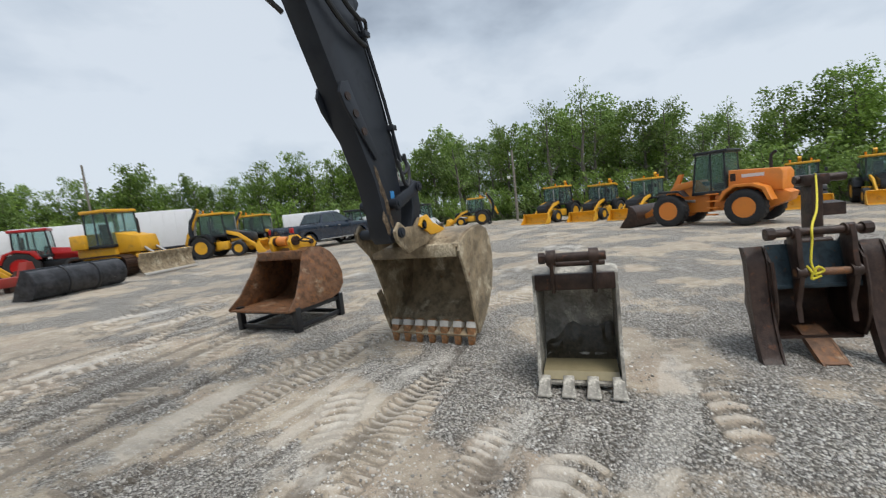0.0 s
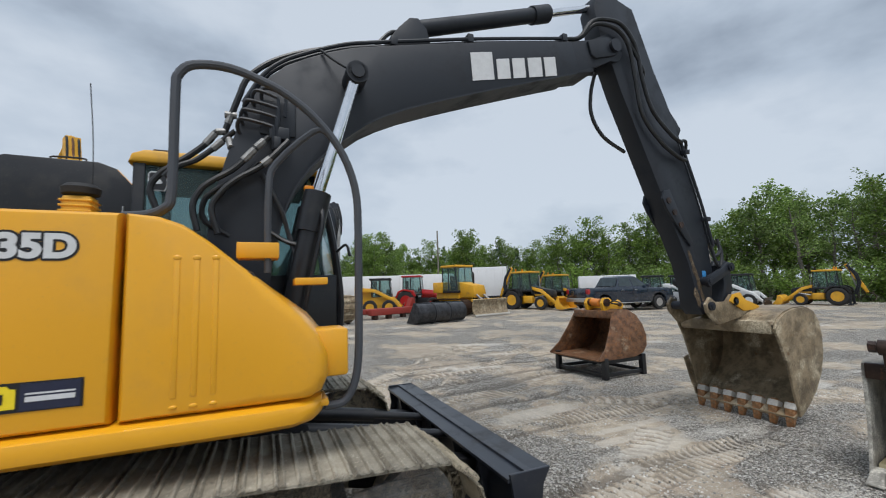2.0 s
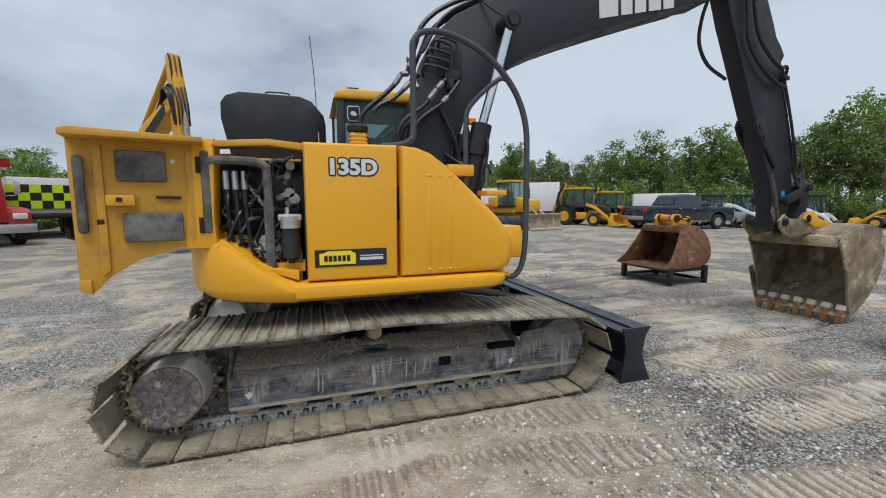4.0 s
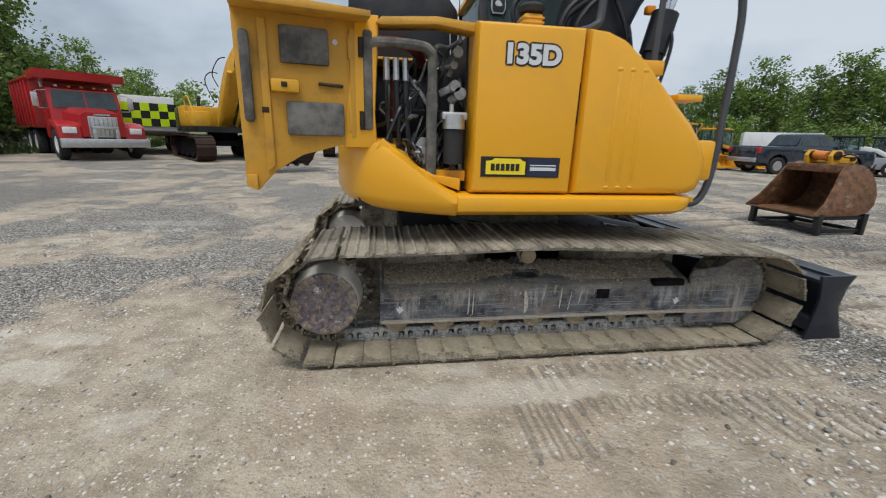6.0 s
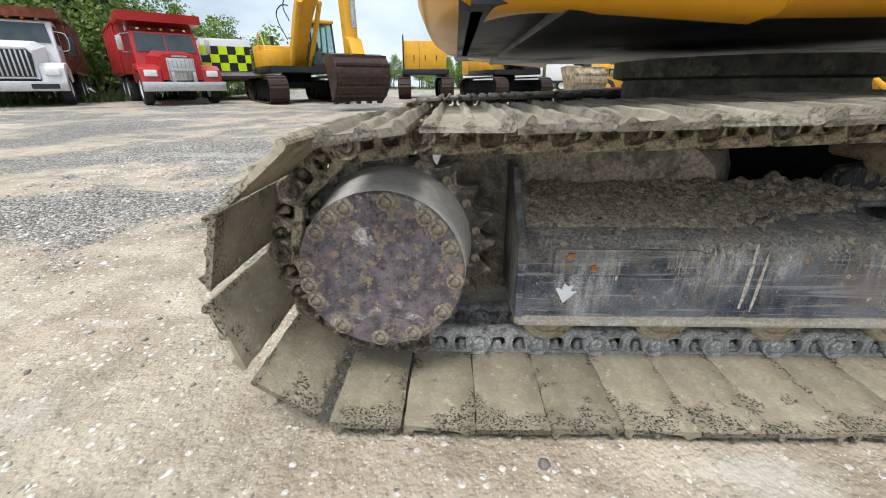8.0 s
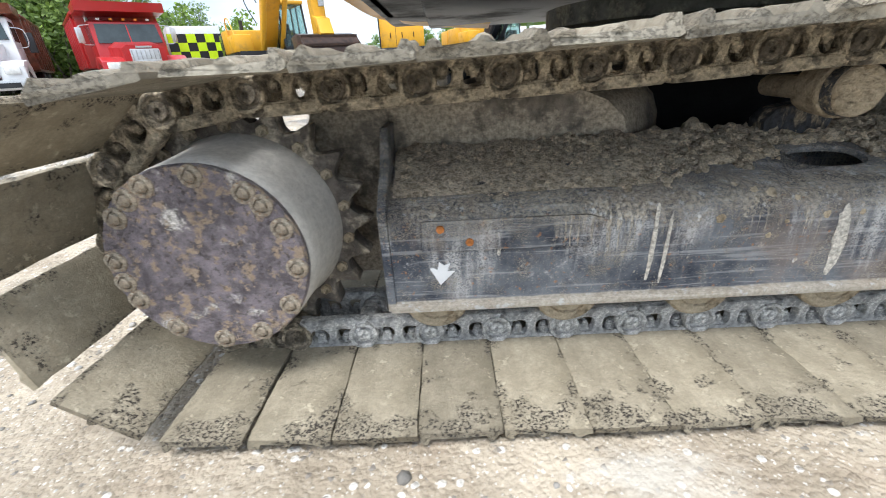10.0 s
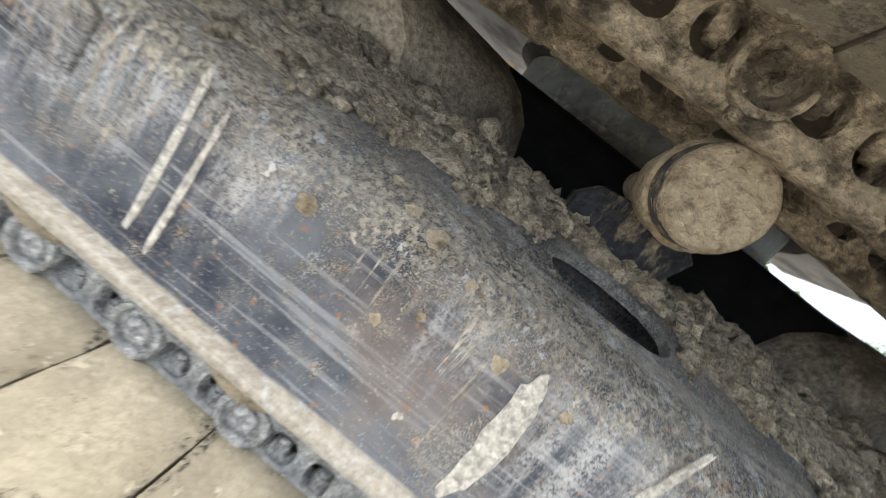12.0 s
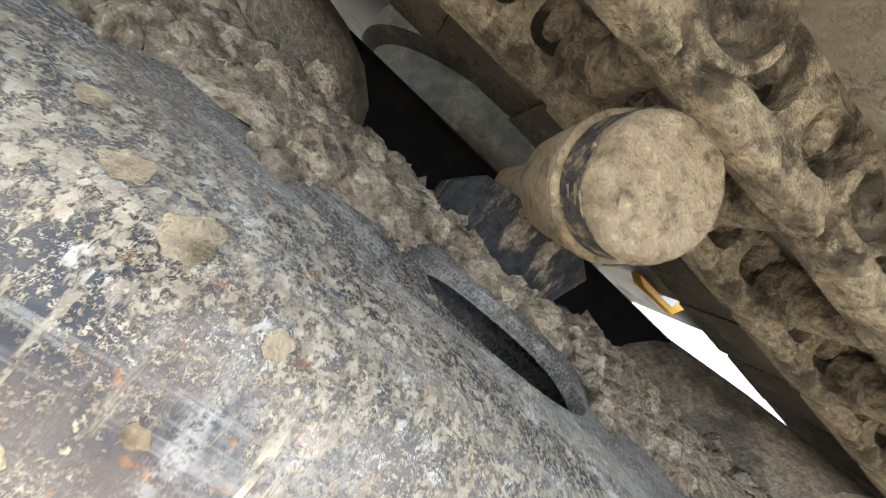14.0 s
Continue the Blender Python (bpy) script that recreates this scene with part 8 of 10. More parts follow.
def backhoe(m, label, hood=M_BLACK, roof=M_YEL2, stick=True, group="backhoe loaders in the yard"):
    v = thing("backhoe_loader", m, label, "backhoe", group)
    for s in (-1, 1):
        wheel(v, TY_BIG, -1.0, s * 0.92, 0.68)
        wheel(v, TY_SMALL, 1.15, s * 0.88, 0.46)
    part("chassis", box(B(), -1.5, 1.6, -0.38, 0.38, 0.45, 0.85, 0.04), M_YEL2, v)
    part("hood", prism(B(), [(0.30, 0.85), (1.75, 0.80), (1.80, 1.10), (1.70, 1.32), (0.30, 1.62)], -0.42, 0.42, "y", 0.05), hood, v, "sloping hood")
    part("hood_stripe", box(B(), 0.5, 1.5, -0.435, 0.435, 0.92, 1.06, 0.01), M_YEL2, v)
    part("grille", box(B(), 1.76, 1.82, -0.35, 0.35, 0.82, 1.12, 0.02), M_BLACK, v)
    for s in (-1, 1):
        part("fender", prism(B(), [(-1.75, 0.95), (-1.65, 1.30), (-1.35, 1.48), (-0.65, 1.48), (-0.35, 1.25), (-0.25, 0.95), (-0.38, 0.95), (-0.50, 1.18), (-0.75, 1.38), (-1.3, 1.38), (-1.55, 1.2), (-1.62, 0.95)], s * 0.66, s * 1.14, "y", 0.01), M_BLACK, v)
        part("fuel_tank", box(B(), -0.25, 0.45, s * 0.42, s * 0.80, 0.45, 0.95, 0.05), M_YEL2, v)
        la = part("loader_arm", prism(B(), [(0.25, 1.42), (0.35, 1.60), (1.10, 1.40), (2.05, 0.62), (2.32, 0.40), (2.25, 0.25), (2.05, 0.34), (1.0, 1.18)], s * 0.52, s * 0.62, "y", 0.015), M_YEL2, v)
        part("lift_ram", cyl(B(), (0.55, s * 0.57, 0.78), (1.45, s * 0.57, 0.98), 0.05, seg=10), M_STEEL, la)
        part("mirror", box(B(), 0.42, 0.47, s * 0.95, s * 1.10, 2.0, 2.25, 0.02), M_BLACK, v)
        part("roof_beacon", cyl(B(), (-0.9, s * 0.5, 2.72), (-0.9, s * 0.5, 2.90), 0.05, seg=8), M_AMBER, v)
    glazed_cab(v, -1.15, 0.42, 1.50, 1.30, 2.60, M_BLACK, roof)
    part("exhaust", tube(B(), [(0.55, 0.3, 1.5), (0.55, 0.3, 2.25), (0.50, 0.3, 2.40)], 0.035, 8, 4), M_STEEL, v)
    bk = part("front_bucket", sheet(B(), [[(x, -1.12, z), (x, 0, z), (x, 1.12, z)] for x, z in ((2.95, 0.06), (2.55, 0.05), (2.34, 0.10), (2.24, 0.28), (2.25, 0.50), (2.36, 0.70), (2.52, 0.80))], 0.03), M_YEL2, v, "scraped yellow front bucket")
    for s in (-1, 1):
        part("bucket_side", prism(B(), [(2.95, 0.06), (2.55, 0.05), (2.34, 0.10), (2.24, 0.28), (2.25, 0.50), (2.36, 0.70), (2.52, 0.80), (2.62, 0.45)], s * 1.10, s * 1.13, "y", 0.004), M_YEL2, bk)
    part("cutting_edge", box(B(), 2.85, 3.02, -1.13, 1.13, 0.03, 0.07, 0.006), M_STEEL, bk)
    if stick:
        bo = part("rear_boom", prism(B(), [(-1.75, 0.80), (-1.95, 0.75), (-2.25, 1.65), (-2.10, 2.35), (-1.62, 3.05), (-1.48, 2.98), (-1.90, 2.25), (-2.02, 1.65)], -0.12, 0.12, "y", 0.02), M_GREY, v, "dark grey folded rear boom")
        part("rear_arm", prism(B(), [(-1.55, 3.10), (-1.42, 3.0), (-2.20, 1.35), (-2.45, 0.85), (-2.58, 0.92), (-2.38, 1.50)], -0.09, 0.09, "y", 0.015), M_YEL2, bo)
        part("ram", cyl(B(), (-2.0, 0, 1.1), (-1.72, 0, 2.4), 0.055, seg=10), M_STEEL, bo)
        part("hose", tube(B(), [(-1.9, 0.1, 0.9), (-2.15, 0.14, 1.7), (-1.95, 0.14, 2.5), (-1.6, 0.12, 2.9), (-1.75, 0.12, 2.3)], 0.025, 6, 5), M_HOSE, bo)
        bb = part("rear_bucket", sheet(B(), [[(x, -0.30, z), (x, 0.30, z)] for x, z in ((-2.45, 0.95), (-2.75, 0.90), (-2.92, 0.65), (-2.85, 0.40), (-2.60, 0.30))], 0.03), M_BROWN, bo)
        for s in (-1, 1):
            part("stabiliser", prism(B(), [(-1.70, 0.85), (-1.55, 0.85), (-1.55, 0.1), (-1.70, 0.1)], s * 0.80, s * 0.95, "y", 0.01), M_GREY, v)
            part("stabiliser_pad", box(B(), -1.78, -1.47, s * 0.72, s * 1.03, 0.02, 0.10, 0.02), M_GREY, v)
    return v


def at(x, y, yaw, scale=1.0):
    return Matrix.Translation((x, y, float(relief(np.array(float(x)), np.array(float(y)))))) @ Matrix.Rotation(radians(yaw), 4, "Z") @ Matrix.Scale(scale, 4)


BH = backhoe(at(16.9, 19.3, -62, 0.92), "yellow and black backhoe loader with folded rear boom")
for x, y, yaw in ((19.7, 19.6, -62), (34.2, 11.4, 105)):
    copy_thing(BH, at(x, y, yaw, 0.92))
BH2 = backhoe(at(31.7, 3.9, 157, 0.92), "yellow backhoe loader facing the yard, front bucket down", M_BLACK, M_YEL2, True, "backhoe loaders in a row")
for x, y, yaw in ((30.9, 0.8, 155), (29.2, -1.9, 152), (34.6, 1.0, 155), (29.2, -9.1, 170), (29.0, -12.0, 172)):
    copy_thing(BH2, at(x, y, yaw, 0.92))


def wheel_loader():
    v = thing("wheel_loader", at(21.0, -4.55, 62, 0.90), "orange articulated wheel loader with dark green glass cab", "loader")
    ty = tyre_meshes(0.72, 0.52, M_ORANGE, 22)
    for x in (-1.45, 1.42):
        for s in (-1, 1):
            wheel(v, ty, x, s * 0.98, 0.72)
    part("rear_frame", prism(B(), [(-2.6, 0.85), (-2.7, 1.15), (-2.45, 1.30), (-0.2, 1.25), (-0.1, 0.6), (-2.0, 0.6)], -0.5, 0.5, "y", 0.03), M_ORANGE, v)
    eh = part("engine_hood", prism(B(), [(-2.50, 1.28), (-2.52, 1.95), (-2.42, 2.10), (-0.75, 2.20), (-0.70, 1.28)], -0.62, 0.62, "y", 0.06), M_ORANGE, v, "orange engine hood")
    for s in (-1, 1):
        part("side_name", box(B(), -1.95, -1.20, s * 0.622, s * 0.63, 1.86, 1.99, 0.0), M_DECAL, eh, "pale plain name bar")
        part("vent", box(B(), -1.0, -0.80, s * 0.62, s * 0.628, 1.75, 2.05, 0.0), M_BROWN, eh)
        part("fender", prism(B(), [(-2.35, 0.95), (-2.15, 1.45), (-1.75, 1.62), (-1.1, 1.62), (-0.75, 1.40), (-0.55, 1.0), (-0.65, 1.0), (-0.85, 1.32), (-1.15, 1.52), (-1.7, 1.52), (-2.05, 1.36), (-2.22, 0.95)], s * 0.64, s * 1.25, "y", 0.012), M_ORANGE, v)
        part("front_fender", prism(B(), [(0.70, 1.30), (0.95, 1.58), (1.75, 1.60), (1.95, 1.45), (1.75, 1.50), (1.0, 1.50)], s * 0.72, s * 1.22, "y", 0.01), M_BLACK, v)
        st = part("steps", box(B(), -0.45, -0.05, s * 0.85, s * 1.05, 0.45, 0.50, 0.01), M_ORANGE, v)
        for z in (0.72, 1.0, 1.28):
            part("tread", box(B(), -0.45, -0.05, s * 0.80, s * 1.02, z, z + 0.05, 0.01), M_ORANGE, st)
        la = part("lift_arm", prism(B(), [(0.55, 1.72), (0.65, 1.95), (1.35, 1.85), (2.6, 0.75), (2.95, 0.55), (2.85, 0.38), (2.5, 0.50), (1.25, 1.55)], s * 0.42, s * 0.54, "y", 0.02), M_ORANGE, v)
        part("ram", cyl(B(), (0.6, s * 0.48, 1.05), (1.9, s * 0.48, 1.15), 0.06, seg=10), M_STEEL, la)
    part("front_frame", prism(B(), [(0.05, 0.55), (0.05, 1.2), (0.45, 1.95), (0.85, 1.95), (1.6, 1.0), (1.9, 0.6)], -0.42, 0.42, "y", 0.03), M_ORANGE, v)
    part("bell_crank", prism(B(), [(1.25, 2.28), (1.45, 2.28), (2.05, 1.15), (1.85, 0.95), (1.55, 1.55)], -0.08, 0.08, "y", 0.02), M_ORANGE, v)
    glazed_cab(v, -0.70, 0.65, 1.35, 1.35, 2.98, M_BLACK, M_BLACK, "cab", 0.18)
    part("exhaust", tube(B(), [(-1.9, -0.25, 2.05), (-1.9, -0.25, 2.55), (-1.95, -0.25, 2.68), (-2.08, -0.25, 2.76)], 0.06, 8, 4), M_RUBBER, v)
    bk = part("bucket", sheet(B(), [[(x, -1.25, z), (x, 0, z), (x, 1.25, z)] for x, z in ((3.75, 0.05), (3.2, 0.04), (2.95, 0.12), (2.85, 0.4), (2.9, 0.7), (3.05, 0.95), (3.25, 1.05))], 0.04), M_BROWN, v)
    for s in (-1, 1):
        part("bucket_side", prism(B(), [(3.75, 0.05), (3.2, 0.04), (2.95, 0.12), (2.85, 0.4), (2.9, 0.7), (3.05, 0.95), (3.25, 1.05), (3.35, 0.6)], s * 1.22, s * 1.26, "y", 0.004), M_BROWN, bk)
    return v


wheel_loader()


def pickup():
    v = thing("pickup_truck", at(20.7, 15.4, -6, 1.06), "dark blue crew-cab pickup truck, parked", "pickup truck")
    ty = tyre_meshes(0.41, 0.28, M_PIPE, 16)
    for x in (-1.85, 1.85):
        for s in (-1, 1):
            wheel(v, ty, x, s * 0.86, 0.41)
    body = [(-2.90, 0.55), (-2.92, 1.20), (-2.86, 1.30), (-1.05, 1.30), (-1.0, 1.28), (1.25, 1.26), (2.55, 1.20), (2.82, 1.10), (2.90, 0.90), (2.90, 0.58), (2.75, 0.48)]
    arch = lambda cx: [(cx + 0.50 * math.cos(radians(a)), 0.44 + 0.50 * math.sin(radians(a))) for a in range(0, 181, 20)]
    out = body + [(2.40, 0.46)] + arch(1.85) + [(1.30, 0.42), (-1.30, 0.42)] + arch(-1.85) + [(-2.40, 0.50)]
    part("body", prism(B(), out, -0.99, 0.99, "y", 0.05), M_TRUCK, v, "glossy dark blue body")
    part("underbody", box(B(), -2.7, 2.6, -0.7, 0.7, 0.38, 0.75, 0.03), M_BLACK, v)
    part("bed_opening", box(B(), -2.78, -1.12, -0.82, 0.82, 1.29, 1.305, 0.0), M_BLACK, v)
    ca = part("cab", loft(B(), [[(-1.02, -0.93, 1.24), (1.30, -0.93, 1.24), (1.30, 0.93, 1.24), (-1.02, 0.93, 1.24)], [(-0.98, -0.90, 1.36), (1.15, -0.90, 1.36), (1.15, 0.90, 1.36), (-0.98, 0.90, 1.36)], [(-0.72, -0.74, 1.86), (0.42, -0.74, 1.88), (0.42, 0.74, 1.88), (-0.72, 0.74, 1.86)], [(-0.55, -0.62, 1.94), (0.22, -0.62, 1.95), (0.22, 0.62, 1.95), (-0.55, 0.62, 1.94)]]), M_TRUCK, v)
    for s in (-1, 1):
        for x0, x1, t0, t1 in ((-0.86, 0.02, -0.66, -0.06), (0.12, 1.02, 0.02, 0.40)):
            part("side_window", slab(B(), [(x0, s * 0.905, 1.36), (x1, s * 0.905, 1.36), (t1, s * 0.752, 1.82), (t0, s * 0.752, 1.82)], 0.02), M_DGLASS, ca)
        part("mirror", box(B(), 0.95, 1.08, s * 0.97, s * 1.18, 1.28, 1.46, 0.04), M_TRUCK, v)
        for x in (-0.75, 0.15):
            part("door_handle", box(B(), x, x + 0.18, s * 0.985, s * 1.015, 1.13, 1.16, 0.01), M_PIPE, v)
        part("running_board", box(B(), -1.2, 1.2, s * 0.88, s * 1.02, 0.42, 0.47, 0.01), M_PIPE, v)
        part("tail_lamp", box(B(), -2.94, -2.80, s * 0.78, s * 1.0, 0.98, 1.24, 0.02), M_RED, v)
        part("head_lamp", box(B(), 2.70, 2.92, s * 0.62, s * 0.96, 0.88, 1.06, 0.03), M_LAMP, v)
        part("door_seam", box(B(), 0.06, 0.075, s * 0.985, s * 0.994, 0.55, 1.26, 0), M_BLACK, v)
    part("windscreen", slab(B(), [(1.20, -0.84, 1.34), (1.20, 0.84, 1.34), (0.48, 0.70, 1.84), (0.48, -0.70, 1.84)], 0.02), M_DGLASS, ca)
    part("rear_window", slab(B(), [(-1.0, -0.80, 1.38), (-1.0, 0.80, 1.38), (-0.77, 0.68, 1.82), (-0.77, -0.68, 1.82)], 0.02), M_DGLASS, ca)
    part("rear_bumper", box(B(), -3.02, -2.88, -0.92, 0.92, 0.55, 0.76, 0.03), M_PIPE, v)
    part("tailgate", box(B(), -2.94, -2.90, -0.76, 0.76, 0.80, 1.24, 0.02), M_TRUCK, v)
    part("grille", box(B(), 2.88, 2.94, -0.60, 0.60, 0.70, 1.08, 0.02), M_BLACK, v)
    part("front_bumper", box(B(), 2.86, 3.0, -0.95, 0.95, 0.42, 0.66, 0.04), M_PIPE, v)


pickup()


def crawler_pair(v, length, gauge, width, height, mat_shoe, pads=26):
    """Two simple crawlers; each pad is a part of its crawler."""
    r = height / 2
    for s in (-1, 1):
        f = part("crawler_frame", prism(B(), [(-length / 2 + r, 0.12), (length / 2 - r, 0.12), (length / 2 - r * 0.4, r), (length / 2 - r, height - 0.14), (-length / 2 + r, height - 0.14), (-length / 2 + r * 0.4, r)], s * gauge / 2 - width * 0.22, s * gauge / 2 + width * 0.22, "y", 0.02), M_DARK, v)
        line = [Vector((-length / 2 + r + (length - 2 * r) * k / 10, 0, height)) for k in range(11)]
        line += [Vector((length / 2 - r + r * math.sin(a), 0, r + r * math.cos(a))) for a in [math.pi * k / 10 for k in range(1, 10)]]
        line += [Vector((length / 2 - r - (length - 2 * r) * k / 10, 0, 0)) for k in range(11)]
        line += [Vector((-length / 2 + r - r * math.sin(a), 0, r - r * math.cos(a))) for a in [math.pi * k / 10 for k in range(1, 10)]]
        pins = along(line, pads)
        pitch = (pins[1] - pins[0]).length
        bm = B()
        box(bm, -pitch * 0.48, pitch * 0.48, -width / 2, width / 2, -0.05, -0.01, 0.0)
        box(bm, -pitch * 0.10, pitch * 0.10, -width / 2, width / 2, -0.01, 0.02, 0.0)
        pm = mesh_of("pad", bm, mat_shoe)
        for i in range(pads):
            a, b = pins[i], pins[(i + 1) % pads]
            d = (b - a).normalized()
            n = Vector((-d.z, 0, d.x))
            piece("pad", pm, Matrix(((d.x, 0, n.x, (a.x + b.x) / 2), (0, 1, 0, s * gauge / 2), (d.z, 0, n.z, (a.z + b.z) / 2), (0, 0, 0, 1))), f)
        for k in range(5):
            x = -length / 2 + r + (length - 2 * r) * k / 4
            part("roller", cyl(B(), (x, s * gauge / 2 - width * 0.3, 0.16), (x, s * gauge / 2 + width * 0.3, 0.16), 0.11, seg=12), M_DARK, f)
        for x in (-length / 2 + r, length / 2 - r):
            part("end_wheel", cyl(B(), (x, s * gauge / 2 - width * 0.26, r), (x, s * gauge / 2 + width * 0.26, r), r * 0.72, seg=20), M_DARK, f)


def other_excavator(m, label, body_mat, boom_mat, top, end, cabcol, buck_mat, bucket_w, tail=0.75, rear=1.0, tail_mat=None):
    """A larger crawler excavator; top and end are the boom's top and the arm's lower end in (x, z)."""
    v = thing("excavator", m, label, "excavator", "excavators in the yard")
    crawler_pair(v, 4.6, 2.6, 0.7, 1.0, M_BROWN, 30)
    part("turntable", cyl(B(), (0, 0, 0.75), (0, 0, 1.12), 0.6, seg=24), M_DARK, v)
    part("under_frame", box(B(), -0.9, 0.9, -1.0, 1.0, 0.55, 0.8, 0.05), M_DARK, v)
    part("deck", prism(B(), [(-2.2 * rear, 1.12), (1.5, 1.12), (1.5, 1.35), (-2.2 * rear, 1.35)], -1.35, 1.35, "y", 0.03), M_BLACK, v)
    part("counterweight", prism(B(), [(-2.75 * rear, -1.0), (-2.6 * rear, -1.35), (-1.7 * rear, -1.38), (-1.7 * rear, 1.38), (-2.6 * rear, 1.35), (-2.75 * rear, 1.0)], 1.15, 2.15, "z", 0.06), tail_mat or body_mat, v)
    part("engine_cover", box(B(), -1.72 * rear, -0.35, -1.36, 1.36, 1.35, 2.20, 0.05), body_mat, v)
    part("exhaust", cyl(B(), (-1.2 * rear, -0.6, 2.2), (-1.2 * rear, -0.6, 2.6), 0.07, seg=10), M_RUBBER, v)
    part("tool_box", box(B(), -0.35, 0.9, -1.36, -0.70, 1.35, 1.95, 0.04), body_mat, v)
    glazed_cab(v, -0.30, 1.45, 0.98, 1.38, 2.95, cabcol, body_mat, "cab", 0.25).matrix_basis = Matrix.Translation((0, 0.85, 0))
    part("hand_rail", tube(B(), [(-0.3, -1.3, 1.95), (-0.3, -1.3, 2.5), (0.3, -1.3, 2.5), (0.85, -1.3, 1.95)], 0.022, 6, 4), body_mat, v)
    base = Vector((0.35, 0, 1.55))
    T, E = Vector((top[0], 0, top[1])), Vector((end[0], 0, end[1]))
    mid_p = base.lerp(T, 0.45) + Vector((-0.45, 0, 0.55))
    L1 = curve_points([base, mid_p, T], 8)
    up = []
    lo = []
    for i, p in enumerate(L1):
        d = (L1[min(i + 1, len(L1) - 1)] - L1[max(i - 1, 0)]).normalized()
        n = Vector((-d.z, 0, d.x))
        h = 0.17 + 0.20 * math.sin(math.pi * min(1, 0.1 + i / (len(L1) - 1) * 0.85))
        up.append((p + n * h))
        lo.append((p - n * h))
    bo = part("boom", prism(B(), [(p.x, p.z) for p in up] + [(p.x, p.z) for p in lo[::-1]], -0.25, 0.25, "y", 0.02), boom_mat, v)
    for s in (-1, 1):
        part("lift_ram", cyl(B(), (0.95, s * 0.36, 1.4), (mid_p.x + 0.35, s * 0.36, mid_p.z - 0.15), 0.09, seg=12), boom_mat, bo)
    for dy in (-0.12, 0.0, 0.12):
        part("boom_pipe", tube(B(), [(p.x, dy, p.z + 0.0) for p in [u + Vector((0, 0, 0.06)) for u in up]], 0.03, 6, 2), M_BLACK, bo)
    d = (E - T).normalized()
    n = Vector((-d.z, 0, d.x))
    back = T - d * tail
    ar = part("arm", prism(B(), [(back.x + n.x * 0.12, back.z + n.z * 0.12), (T.x + n.x * 0.38, T.z + n.z * 0.38), (E.x + n.x * 0.16, E.z + n.z * 0.16), (E.x - n.x * 0.14, E.z - n.z * 0.14), (T.x - n.x * 0.22, T.z - n.z * 0.22), (back.x - n.x * 0.15, back.z - n.z * 0.15)], -0.18, 0.18, "y", 0.02), boom_mat, v)
    part("arm_ram", cyl(B(), L1[9] + Vector((0, 0, 0.62)), back, 0.10, seg=12), boom_mat, bo)
    part("bucket_ram", cyl(B(), T + n * 0.45 + d * 0.1, E + n * 0.42 - d * 0.7, 0.08, seg=12), M_STEEL, ar)
    for k in range(4):
        a = T + Vector((0, -0.2 + 0.1 * k, 0))
        part("hose", tube(B(), [up[-4] + Vector((0, -0.15 + 0.1 * k, 0.05)), up[-1] + Vector((-0.1, -0.2 + 0.13 * k, 0.40 + 0.06 * k)), a + n * 0.5, T + n * 0.42 + d * 0.8 + Vector((0, -0.15 + 0.1 * k, 0))], 0.03, 6, 5), M_HOSE, ar)
    part("linkage", prism(B(), [(E.x + 0.02, E.z + 0.55), (E.x + 0.35, E.z + 0.45), (E.x + 0.55, E.z + 0.05), (E.x + 0.40, E.z - 0.05), (E.x + 0.2, E.z + 0.3)], -0.2, 0.2, "y", 0.02), boom_mat, ar)
    w = bucket_w
    side = [(E.x - 0.15, E.z - 0.02), (E.x + 0.25, E.z + 0.05), (E.x + 0.60, E.z - 0.02), (E.x + 0.82, E.z - 0.25), (E.x + 0.88, E.z - 0.55), (E.x + 0.78, E.z - 0.85), (E.x + 0.55, E.z - 1.10), (E.x + 0.30, E.z - 1.25)]
    bk = part("bucket", sheet(B(), [[(x, -w / 2, z), (x, 0, z), (x, w / 2, z)] for x, z in side], 0.04), buck_mat, v, "worn muddy bucket")
    for s in (-1, 1):
        part("side_plate", prism(B(), side + [(E.x + 0.1, E.z - 0.55)], s * w / 2 - 0.02, s * w / 2 + 0.02, "y", 0.004), buck_mat, bk)
    for k in range(5):
        part("wear_strip", box(B(), 0, 0.03, -w / 2, w / 2, -0.03, 0.03, 0.0, Matrix.Translation((side[2 + k][0] + 0.03, 0, side[2 + k][1]))), buck_mat, bk)
    for k in range(5):
        part("tooth", box(B(), E.x + 0.10, E.x + 0.34, -w / 2 + 0.06 + (w - 0.2) * k / 4, -w / 2 + 0.16 + (w - 0.2) * k / 4, E.z - 1.34, E.z - 1.24, 0.01), M_BROWN, bk)
    return v


other_excavator(at(1.15, 20.3, -67, 0.92), "large grey and yellow excavator with its bucket on the gravel", M_YEL2, M_GREY, (6.35, 5.0), (6.25, 1.25), M_BLACK, M_BUCK, 1.55)
tall = other_excavator(at(-7.74, 15.79, -55, 0.95), "yellow crawler excavator with raised boom and brown bucket on the gravel", M_YEL2, M_YEL2, (6.1, 4.75), (6.35, 1.42), M_BLACK, M_BROWN, 1.65, 1.55, 0.8, M_LBUCK)
